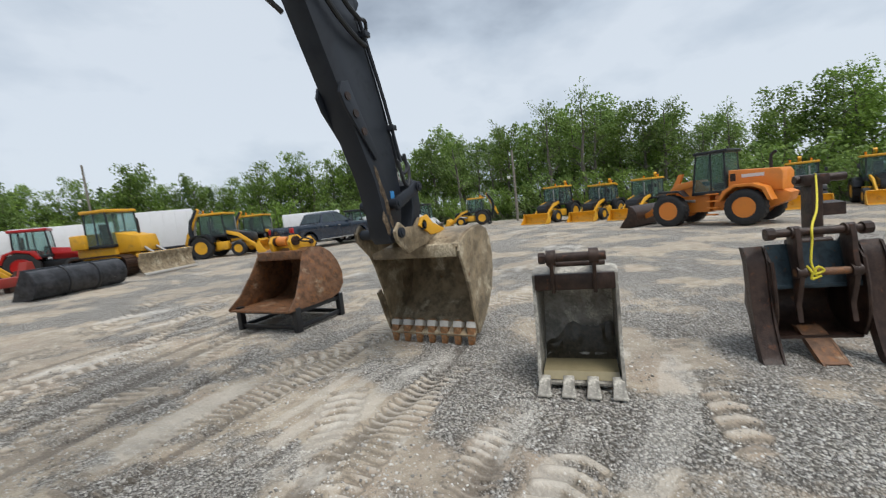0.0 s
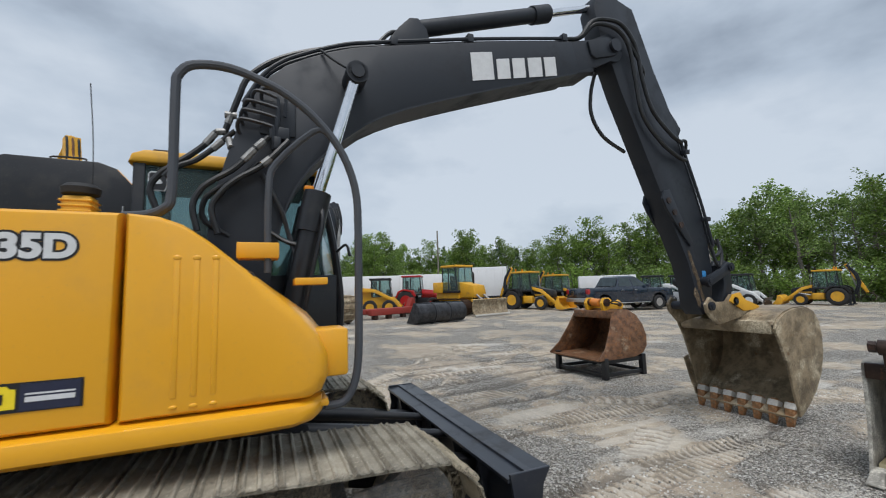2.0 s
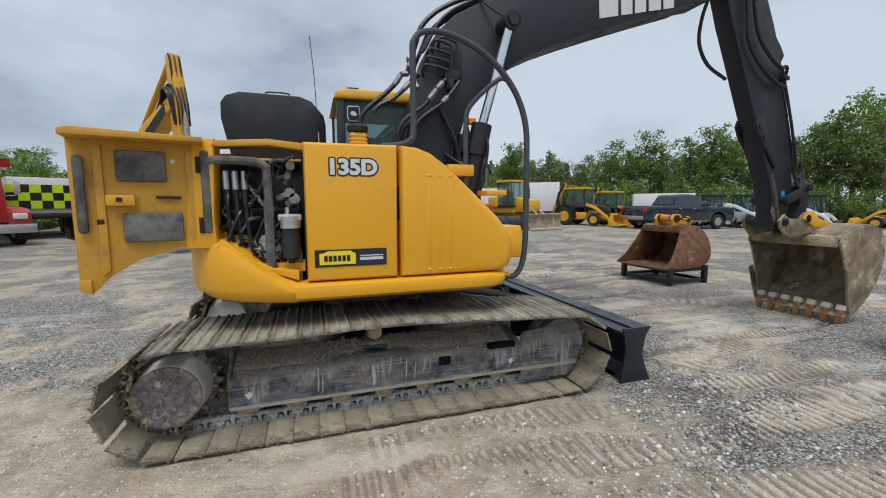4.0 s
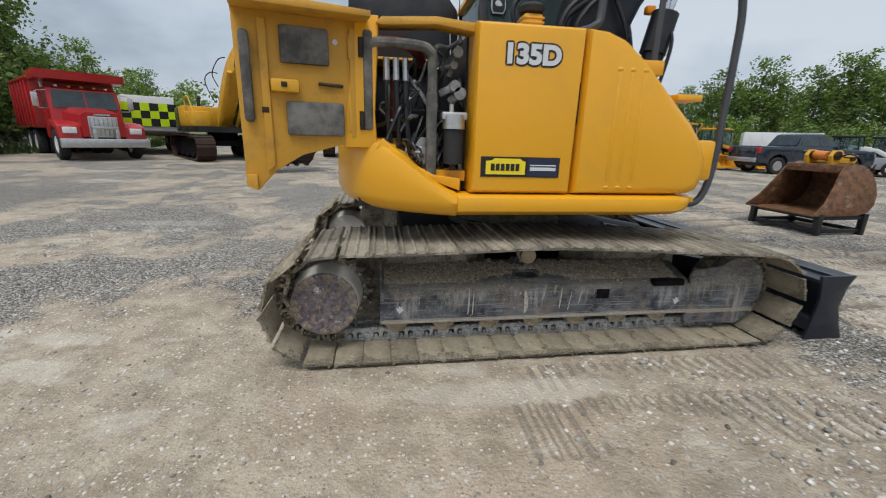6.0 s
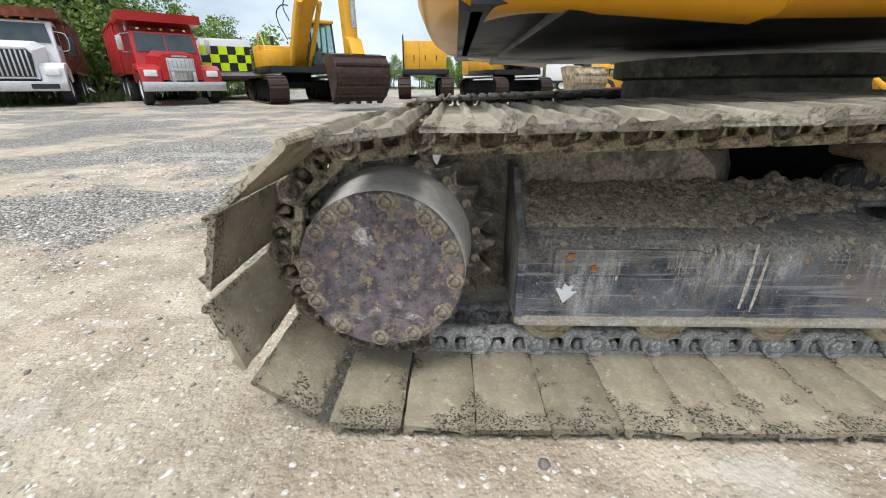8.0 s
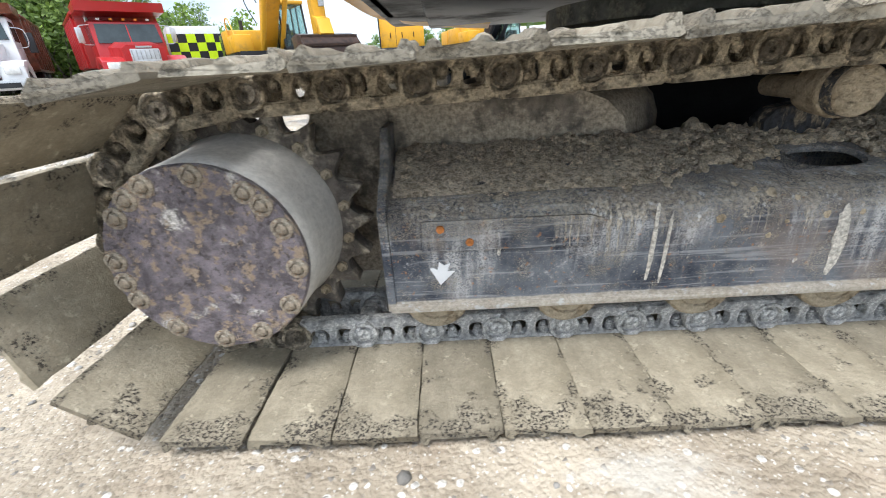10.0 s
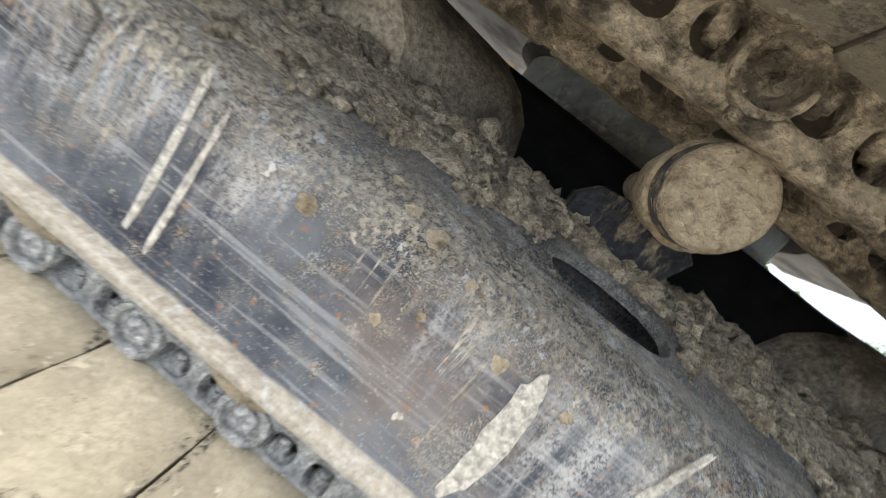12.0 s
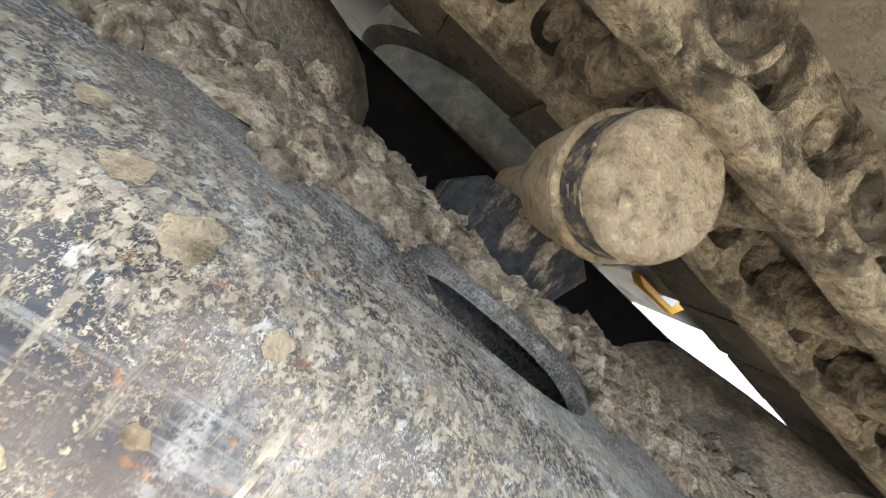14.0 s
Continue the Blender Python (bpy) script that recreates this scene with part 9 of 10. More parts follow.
# dark panel along the boom's upper half, clamps and a bundle of hoses at the elbow
part("boom_panel", prism(B(), [(3.1, 3.55), (3.35, 3.42), (5.75, 4.42), (5.70, 4.78), (3.35, 3.92)], -0.262, -0.252, "y"), M_BLACK, tall, "black side panel")
for k in range(5):
    part("elbow_hose", tube(B(), [(5.5 - 0.04 * k, -0.30 + 0.05 * k, 4.75), (5.85, -0.36 + 0.06 * k, 5.15 + 0.05 * k), (6.25, -0.38 + 0.06 * k, 5.05), (6.40, -0.30 + 0.05 * k, 4.5 - 0.1 * k), (6.42, -0.24 + 0.05 * k, 4.0)], 0.028, 6, 5), M_HOSE, tall)
for k in range(3):
    part("tail_hose", tube(B(), [(6.30, -0.16 + 0.14 * k, 4.9), (6.25, -0.16 + 0.14 * k, 5.6), (6.12, -0.16 + 0.14 * k, 6.2), (5.95, -0.14 + 0.12 * k, 6.25), (5.85, -0.14 + 0.12 * k, 5.7)], 0.035, 6, 5), (M_HOSE, M_RUST, M_HOSE)[k], tall)
for p in ([(1.2, -0.5, 2.3), (0.7, -0.62, 2.9), (0.55, -0.62, 3.3), (0.9, -0.5, 3.5), (1.3, -0.35, 3.45)], [(1.6, -0.45, 2.9), (1.35, -0.55, 3.4), (1.7, -0.40, 3.9), (2.3, -0.3, 3.95)]):
    part("loop_hose", tube(B(), p, 0.022, 6, 6), M_HOSE, tall)


# stands in for a second excavator, built without its boom
def tracked_carrier():
    v = thing("tracked_carrier", at(-2.85, 19.9, -82, 0.95), "yellow tracked machine with a square engine house", "machine", "machines at the yard's back")
    crawler_pair(v, 3.6, 2.1, 0.6, 1.05, M_BROWN, 24)
    part("deck", box(B(), -1.7, 1.5, -1.15, 1.15, 1.10, 1.34, 0.03), M_BLACK, v)
    part("engine_house", box(B(), -1.5, 1.2, -1.05, 1.05, 1.34, 2.62, 0.05), M_YEL2, v)
    for y in (-0.55, 0.0, 0.55):
        part("house_latch", box(B(), 1.2, 1.225, y - 0.02, y + 0.02, 1.75, 1.98, 0.004), M_BROWN, v)
    part("house_seam", box(B(), 1.2, 1.206, -0.30, -0.285, 1.40, 2.58), M_BLACK, v)
    part("hand_rail", tube(B(), [(1.35, -1.05, 1.34), (1.35, -1.05, 2.85), (0.6, -1.05, 2.85), (0.6, -1.05, 1.34)], 0.03, 6, 2, False), M_BLACK, v)


tracked_carrier()


def bulldozer():
    v = thing("bulldozer", at(11.05, 17.9, -72, 0.95), "yellow bulldozer with cab and muddy straight blade", "bulldozer")
    crawler_pair(v, 3.2, 1.9, 0.56, 0.95, M_BROWN, 26)
    part("body", box(B(), -1.6, 0.4, -0.62, 0.62, 0.7, 1.35, 0.05), M_YEL2, v)
    part("engine_hood", prism(B(), [(0.2, 1.0), (1.55, 1.0), (1.62, 1.25), (1.50, 1.70), (0.2, 1.95)], -0.48, 0.48, "y", 0.05), M_YEL2, v)
    part("fuel_tank", box(B(), -1.65, -0.85, -0.85, 0.85, 1.30, 1.95, 0.06), M_YEL2, v)
    glazed_cab(v, -0.95, 0.45, 1.45, 1.35, 2.85, M_BLACK, M_YEL2, "cab", 0.15)
    part("exhaust", tube(B(), [(0.9, 0.2, 1.8), (0.9, 0.2, 2.35), (0.82, 0.2, 2.5)], 0.05, 8, 4), M_RUBBER, v)
    for s in (-1, 1):
        part("push_arm", prism(B(), [(0.0, 0.35), (0.0, 0.6), (2.2, 0.55), (2.2, 0.25)], s * 0.50, s * 0.62, "y", 0.01), M_YEL2, v)
        part("ram", cyl(B(), (1.3, s * 0.3, 1.35), (2.2, s * 0.3, 0.75), 0.06, seg=10), M_STEEL, v)
    bl = part("blade", sheet(B(), [[(x, -1.42, z), (x, 0, z), (x, 1.42, z)] for x, z in ((2.50, 0.03), (2.38, 0.18), (2.30, 0.42), (2.32, 0.68), (2.42, 0.92))], 0.05), M_BUCK, v, "pale muddy straight blade")
    part("blade_rib", box(B(), 2.22, 2.32, -1.40, 1.40, 0.80, 0.94, 0.01), M_YEL2, bl)
    part("cutting_edge", box(B(), 2.44, 2.56, -1.42, 1.42, 0.0, 0.10, 0.01), M_CLAY, bl)


bulldozer()


def loader_bucket():
    b = thing("loader_bucket", at(7.80, 13.55, 18.5, 1.0), "loose dark grey ribbed loader bucket on the gravel", "bucket")
    side = []
    for k in range(10):
        a = radians(-100 + 200 * k / 9)
        side.append((-0.36 * math.cos(a) * 1.0, 0.46 + 0.42 * math.sin(a)))
    part("shell", sheet(B(), [[(-1.38 + 2.76 * i / 6, y, z) for i in range(7)] for y, z in side], 0.03), M_LBUCK, b)
    for s in (-1, 1):
        part("end_plate", prism(B(), side + [(0.55, 0.05)], s * 1.38 - 0.02, s * 1.38 + 0.02, "x", 0.004), M_LBUCK, b)
    for x in (-0.45, 0.45):
        part("rib", prism(B(), [(y * 1.12, 0.46 + (z - 0.46) * 1.10) for y, z in side] + [(y * 0.95, 0.46 + (z - 0.46) * 0.95) for y, z in side[::-1]], x - 0.03, x + 0.03, "x", 0.004), M_BLACK, b)
    part("top_rail", box(B(), -1.38, 1.38, -0.05, 0.10, 0.86, 0.92, 0.01), M_GREY, b)


loader_bucket()


def red_beam():
    b = thing("implement_frame", at(6.9, 17.2, 26, 1.0), "long low dull-red steel implement frame", "implement")
    part("beam", box(B(), -1.7, 1.7, -0.14, 0.14, 0.20, 0.52, 0.02), M_RED2, b)
    part("beam", box(B(), -1.7, 1.7, 0.62, 0.86, 0.24, 0.50, 0.02), M_RED2, b)
    for x in (-1.4, -0.5, 0.5, 1.4):
        part("cross_member", box(B(), x - 0.08, x + 0.08, -0.1, 0.8, 0.26, 0.46, 0.01), M_RED2, b)
        part("foot", box(B(), x - 0.12, x + 0.12, -0.12, 0.12, 0.0, 0.22, 0.01), M_BROWN, b)
    part("mast", prism(B(), [(1.2, 0.5), (1.7, 0.5), (1.6, 1.0), (1.4, 1.0)], 0.2, 0.5, "y", 0.01), M_RED2, b)


red_beam()


def skid_steer(m, label, body, group):
    v = thing("skid_steer", m, label, "skid steer", group)
    ty = tyre_meshes(0.42, 0.30, body, 16)
    for x in (-0.55, 0.55):
        for s in (-1, 1):
            wheel(v, ty, x, s * 0.72, 0.42)
    part("body", box(B(), -1.25, 0.85, -0.55, 0.55, 0.35, 1.0, 0.05), body, v)
    part("engine_cover", prism(B(), [(-1.35, 0.5), (-0.5, 0.5), (-0.5, 1.55), (-1.25, 1.35)], -0.56, 0.56, "y", 0.04), body, v)
    glazed_cab(v, -0.55, 0.72, 0.98, 0.95, 2.0, M_BLACK, M_BLACK, "cab", 0.12)
    for s in (-1, 1):
        la = part("lift_arm", prism(B(), [(-1.35, 1.35), (-1.30, 1.60), (-0.2, 1.45), (0.9, 0.85), (1.35, 0.35), (1.22, 0.28), (0.8, 0.70), (-0.3, 1.28)], s * 0.62, s * 0.78, "y", 0.02), body, v)
        part("tail_post", box(B(), -1.42, -1.15, s * 0.60, s * 0.80, 0.6, 1.6, 0.03), body, v)
    part("bucket", sheet(B(), [[(x, -0.9, z), (x, 0.9, z)] for x, z in ((2.0, 0.05), (1.5, 0.04), (1.32, 0.15), (1.30, 0.40), (1.42, 0.60))], 0.03), M_BROWN, v)
    return v


skid_steer(at(7.0, 20.6, -20, 1.0), "yellow and black skid steer loader", M_YEL2, "skid steers in the yard")
SK = skid_steer(at(25.0, 16.6, -65, 1.0), "white skid steer loader in a row", M_WHITE, "white skid steers in a row")
for k in range(1, 4):
    copy_thing(SK, at(25.0 + 1.25 * k, 16.6 - 1.15 * k, -65 - 3 * k))


def tractor():
    v = thing("tractor", at(10.2, 22.8, -28, 0.95), "red compact tractor with black cab", "tractor")
    tb, ts = tyre_meshes(0.70, 0.40, M_RED), tyre_meshes(0.45, 0.28, M_RED)
    for s in (-1, 1):
        wheel(v, tb, -0.75, s * 0.75, 0.70)
        wheel(v, ts, 1.1, s * 0.70, 0.45)
        part("fender", prism(B(), [(-1.5, 0.9), (-1.3, 1.38), (-0.9, 1.52), (-0.2, 1.40), (-0.05, 1.0), (-0.2, 1.0), (-0.4, 1.3), (-0.9, 1.42), (-1.2, 1.3), (-1.38, 0.9)], s * 0.55, s * 0.96, "y", 0.01), M_RED, v)
    part("chassis", box(B(), -1.0, 1.5, -0.3, 0.3, 0.5, 0.9, 0.04), M_BLACK, v)
    part("hood", prism(B(), [(0.25, 0.9), (1.55, 0.85), (1.65, 1.1), (1.50, 1.35), (0.25, 1.50)], -0.34, 0.34, "y", 0.06), M_RED, v)
    glazed_cab(v, -1.05, 0.35, 1.25, 1.1, 2.35, M_BLACK, M_RED, "cab", 0.1)
    for s in (-1, 1):
        part("loader_arm", prism(B(), [(0.1, 1.2), (0.2, 1.4), (1.2, 1.25), (2.2, 0.5), (2.1, 0.35), (1.1, 1.08)], s * 0.45, s * 0.53, "y", 0.01), M_RED, v)
    part("bucket", sheet(B(), [[(x, -0.85, z), (x, 0.85, z)] for x, z in ((2.7, 0.05), (2.3, 0.04), (2.12, 0.18), (2.12, 0.45), (2.25, 0.6))], 0.03), M_BROWN, v)


tractor()


def box_trailer(m, length, h, label):
    v = thing("box_trailer", m, label, "trailer", "white trailers behind the machines")
    bx = part("box_body", box(B(), -length / 2, length / 2, -1.2, 1.2, 0.75, h, 0.04), M_WHITE, v)
    n = int(length / 0.6)
    for i in range(n):
        x = -length / 2 + length * (i + 0.5) / n
        for s in (-1, 1):
            part("rib", box(B(), x - 0.02, x + 0.02, s * 1.2, s * 1.215, 0.9, h - 0.1, 0.0), M_WHITE, bx)
    part("rail", box(B(), -length / 2, length / 2, -1.22, 1.22, 0.62, 0.76, 0.01), M_GREY, v)
    ty = tyre_meshes(0.42, 0.26, M_WHITE, 14)
    for s in (-1, 1):
        wheel(v, ty, -length * 0.3, s * 1.0, 0.42)
        wheel(v, ty, -length * 0.3 + 0.95, s * 1.0, 0.42)
    part("landing_leg", box(B(), length * 0.35, length * 0.35 + 0.12, -0.7, 0.7, 0.0, 0.7, 0.01), M_GREY, v)


box_trailer(at(8.4, 30.6, -13), 6.0, 2.45, "white camper-sized box trailer")
box_trailer(at(13.2, 28.9, -20), 4.5, 2.55, "white box trailer with upright ribs")
box_trailer(at(16.8, 25.6, -32), 3.8, 3.0, "tall white box trailer behind the backhoes")
box_trailer(at(2.4, 33.0, -6), 6.0, 2.45, "white box trailer at the yard edge")
box_trailer(at(24.8, 20.6, -40), 4.0, 2.2, "small white enclosed trailer")


def dump_truck(m, label, cab_mat, body_mat, hooded):
    v = thing("dump_truck", m, label, "dump truck", "dump trucks in the yard")
    up = 0.0 if hooded else 0.20
    ty = tyre_meshes(0.52, 0.30, M_WHITE, 18)
    for s in (-1, 1):
        wheel(v, ty, -0.95, s * 1.02, 0.52)
        for x in (-4.6, -5.9):
            wheel(v, ty, x, s * 1.0, 0.52)
            wheel(v, ty, x, s * 0.68, 0.52)
    part("frame_rail", box(B(), -6.6, -0.2, -0.45, 0.45, 0.65, 0.90, 0.02), M_BLACK, v)
    hd = part("hood", loft(B(), [[(-1.75, -0.72, 0.80), (-1.75, 0.72, 0.80), (-1.75, 0.72, 1.62 + up), (-1.75, 0.50, 1.78 + up), (-1.75, -0.50, 1.78 + up), (-1.75, -0.72, 1.62 + up)], [(-0.05, -0.58, 0.80), (-0.05, 0.58, 0.80), (-0.05, 0.58, 1.48 + up / 2), (-0.05, 0.44, 1.58 + up / 2), (-0.05, -0.44, 1.58 + up / 2), (-0.05, -0.58, 1.48 + up / 2)]]), cab_mat, v)
    if hooded:
        gr = part("grille", box(B(), -0.06, 0.0, -0.40, 0.40, 0.78, 1.46, 0.02), M_PIPE, hd, "bright grille with upright bars")
        for k in range(7):
            part("grille_bar", box(B(), 0.0, 0.02, -0.36 + 0.12 * k - 0.012, -0.36 + 0.12 * k + 0.012, 0.82, 1.42, 0.0), M_STEEL, gr)
        part("name_plate", box(B(), -0.05, 0.0, -0.22, 0.22, 1.49, 1.54, 0.0), M_PIPE, hd)
    else:
        gr = part("grille", prism(B(), [(-0.50, 0.84), (0.50, 0.84), (0.56, 1.50), (0.46, 1.64), (-0.46, 1.64), (-0.56, 1.50)], -0.05, 0.01, "x", 0.015), M_BLACK, hd, "tall black grille with bright upright bars")
        for k in range(9):
            part("grille_bar", box(B(), 0.0, 0.035, -0.44 + 0.11 * k - 0.022, -0.44 + 0.11 * k + 0.022, 0.88, 1.60, 0.008), M_PIPE, gr)
        for z in (0.84, 1.63):
            part("grille_surround", box(B(), 0.0, 0.03, -0.50, 0.50, z - 0.02, z + 0.02, 0.006), M_PIPE, gr)
        for s in (-1, 1):
            part("bumper_opening", box(B(), 0.195, 0.206, s * 0.35, s * 1.0, 0.52, 0.66, 0.0), M_BLACK, v)
            part("side_mirror", box(B(), -1.95, -1.86, s * 1.28, s * 1.50, 1.55, 2.15, 0.03), M_BLACK, v)
    for s in (-1, 1):
        part("fender", prism(B(), [(-1.70, 0.72), (-1.62, 1.15), (-1.25, 1.32), (-0.40, 1.26), (-0.12, 1.12), (-0.08, 0.72), (-0.32, 0.72), (-0.55, 1.02), (-0.95, 1.12), (-1.35, 1.0), (-1.52, 0.72)], s * 0.58, s * 1.20, "y", 0.05), cab_mat, v)
        part("head_lamp", box(B(), -0.12, -0.04, s * 0.72, s * 1.08, 0.90, 1.10, 0.02), M_LAMP, v)
        if hooded:
            part("mirror", box(B(), -1.75, -1.70, s * 1.25, s * 1.42, 1.75, 2.2, 0.02), M_PIPE, v)
        part("mirror_arm", tube(B(), [(-1.9, s * 1.0, 1.7), (-1.72, s * 1.33, 1.75), (-1.72, s * 1.33, 2.2), (-1.9, s * 1.0, 2.3)], 0.016, 6, 3), M_PIPE, v)
        part("door_seam", box(B(), -2.0, -1.98, s * 1.0, s * 1.012, 0.95, 2.2, 0), M_BLACK, v)
    ca = part("cab", prism(B(), [(-3.0, 0.75), (-1.72, 0.75), (-1.72, 1.70 + up), (-1.95, 2.38 + up), (-2.08, 2.44 + up), (-3.0, 2.44 + up)], -1.02, 1.02, "y", 0.05), cab_mat, v)
    part("windscreen", slab(B(), [(-1.70, -0.92, 1.74 + up), (-1.70, 0.92, 1.74 + up), (-1.90, 0.86, 2.32 + up), (-1.90, -0.86, 2.32 + up)], 0.02), M_DGLASS, ca)
    if hooded:
        part("windscreen_bar", slab(B(), [(-1.68, -0.015, 1.74), (-1.68, 0.015, 1.74), (-1.88, 0.015, 2.30), (-1.88, -0.015, 2.30)], 0.02), cab_mat, ca)
    for s in (-1, 1):
        part("side_window", slab(B(), [(-2.75, s * 1.022, 1.70 + up), (-1.85, s * 1.022, 1.70 + up), (-2.02, s * 1.022, 2.28 + up), (-2.75, s * 1.022, 2.28 + up)], 0.02), M_DGLASS, ca)
    for k in range(5):
        part("roof_lamp", cyl(B(), (-1.98, -0.7 + 0.35 * k, 2.44 + up), (-1.98, -0.7 + 0.35 * k, 2.50 + up), 0.05, seg=8), M_AMBER if 0 < k < 4 else M_LAMP, ca)
    part("bumper", box(B(), 0.02, 0.20, -1.22, 1.22, 0.45, 0.74, 0.03), M_PIPE, v, "bright steel bumper")
    if hooded:
        gd = part("grille_guard", box(B(), 0.12, 0.18, -0.36, -0.26, 0.7, 1.05, 0.01), M_PIPE, v)
        part("guard_bar", box(B(), 0.12, 0.18, -0.36, 0.36, 1.05, 1.14, 0.01), M_PIPE, gd)
        part("guard_bar", box(B(), 0.12, 0.18, 0.26, 0.36, 0.7, 1.05, 0.01), M_PIPE, gd)
    db = part("dump_body", prism(B(), [(-7.0, 1.05), (-3.25, 1.05), (-3.10, 1.3), (-3.05, 2.72), (-7.0, 2.72)], -1.22, 1.22, "y", 0.03), body_mat, v)
    part("cab_shield", prism(B(), [(-3.1, 2.64), (-1.75, 2.68), (-1.70, 2.96), (-3.2, 2.96)], -1.25, 1.25, "y", 0.03), body_mat, db)
    for k in range(6):
        for s in (-1, 1):
            part("side_rib", box(B(), -6.8 + 0.65 * k, -6.7 + 0.65 * k, s * 1.22, s * 1.30, 1.1, 2.68, 0.01), body_mat, db)
    part("top_rail", box(B(), -7.0, -3.0, -1.30, 1.30, 2.70, 2.80, 0.02), body_mat, db)
    part("stack", cyl(B(), (-3.08, -0.9, 1.0), (-3.08, -0.9, 2.9), 0.06, seg=10), M_PIPE, v)


dump_truck(at(-10.63, 12.91, -47, 1.03), "red dump truck with chrome bumper and red dump body", M_RED, M_RED, True)
dump_truck(at(-15.2, 11.5, -54, 1.06), "white conventional dump truck with brown dump body", M_WHITE, M_DUMP, False)


def hivis_trailer():
    v = thing("utility_trailer", at(-12.06, 18.6, -55, 1.0), "trailer with yellow and black chequered end panel", "trailer")
    part("deck", box(B(), -2.5, 2.5, -1.1, 1.1, 0.75, 0.92, 0.02), M_BROWN, v)
    part("body", box(B(), -0.6, 1.2, -1.0, 1.0, 0.95, 2.45, 0.03), M_WHITE, v)
    pn = part("panel", box(B(), 1.21, 1.24, -1.05, 1.05, 1.15, 2.15, 0.0), M_DECALB, v)
    for i in range(6):
        for j in range(3):
            if (i + j) % 2 == 0:
                part("square", box(B(), 1.241, 1.252, -1.05 + 0.35 * i, -0.70 + 0.35 * i, 1.15 + 0.333 * j, 1.483 + 0.333 * j), M_HIVIS, pn, "bright yellow-green square")
    ty = tyre_meshes(0.45, 0.28, M_WHITE, 14)
    for s in (-1, 1):
        wheel(v, ty, -0.5, s * 0.95, 0.45)
        wheel(v, ty, 0.5, s * 0.95, 0.45)


hivis_trailer()


# ---- trees, bushes, poles ----
def leaf_mesh(name, centres, radii, count, size, mat, rng, flat=0.75):
    """Many small leaf quads strewn in clumps round the given twig ends."""
    vs, fs = [], []
    for i in range(count):
        k = rng.randrange(len(centres))
        c, r = centres[k], radii[k]
        while True:
            p = Vector((rng.uniform(-1, 1), rng.uniform(-1, 1), rng.uniform(-1, 1)))
            if p.length < 1:
                break
        p = p * (0.45 + 0.55 * p.length)
        q = c + Vector((p.x, p.y, p.z * flat)) * r
        u = Vector((rng.gauss(0, 1), rng.gauss(0, 1), rng.gauss(0, 0.6))).normalized()
        w = u.orthogonal().normalized()
        w = (Matrix.Rotation(rng.uniform(0, 6.3), 3, u) @ w) * size * rng.uniform(0.5, 1.2)
        u = u * size * rng.uniform(0.6, 1.4)
        j = len(vs)
        vs += [q - u * 0.5, q + w * 0.5, q + u * 0.6, q - w * 0.5]
        fs.append((j, j + 1, j + 2, j + 3))
    me = bpy.data.meshes.new(name)
    me.from_pydata(vs, [], fs)
    me.materials.append(mat)
    return me


def broadleaf(seed, h, spread, leaves, size, mat, sparse=False):
    rng = random.Random(seed)
    t = thing("tree", pose(0, 0, -60), "leafy green spring tree at the yard's edge" if not sparse else "thin half-bare tree with few leaves", "tree", "trees round the yard")
    bm = B()
    lean = Vector((rng.uniform(-0.06, 0.06), rng.uniform(-0.06, 0.06), 1))
    spine = [Vector((0, 0, -0.3))]
    n = 7
    for i in range(1, n + 1):
        spine.append(Vector((lean.x * h * i / n + rng.uniform(-0.15, 0.15), lean.y * h * i / n + rng.uniform(-0.15, 0.15), h * 0.9 * i / n)))
    tube(bm, spine, [0.022 * h * (1 - 0.9 * i / n) + 0.012 for i in range(n + 1)], 7, 1, False)
    cs, rs = [], []
    for i in range(2 if not sparse else 3, n + 1):
        for b in range(rng.choice((3, 4, 5))):
            a = rng.uniform(0, 6.3)
            L = spread * h * rng.uniform(0.6, 1.1) * (1.15 - 0.75 * i / n)
            p0 = spine[i]
            p1 = p0 + Vector((math.cos(a) * L * 0.5, math.sin(a) * L * 0.5, L * rng.uniform(0.15, 0.4)))
            p2 = p0 + Vector((math.cos(a + 0.2) * L, math.sin(a + 0.2) * L, L * rng.uniform(0.4, 0.9)))
            r0 = 0.010 * h * (1 - 0.8 * i / n)
            tube(bm, [p0, p1, p2], [r0, r0 * 0.6, 0.010], 5, 1, False)
            for q in (p1, p2, p1.lerp(p2, 0.5)):
                cs.append(q)
                rs.append(h * rng.uniform(0.06, 0.115) * (0.8 if sparse else 1.15))
                if rng.random() < 0.55:
                    e = q + Vector((rng.uniform(-1, 1), rng.uniform(-1, 1), rng.uniform(0.0, 1.0))) * h * 0.09
                    tube(bm, [q, e], [0.012, 0.006], 4, 1, False)
                    cs.append(e)
                    rs.append(h * rng.uniform(0.04, 0.08))
    part("trunk", bm, M_BARK, t)
    part("crown", leaf_mesh("crown", cs, rs, leaves, size, mat, rng), mat, t)
    return t


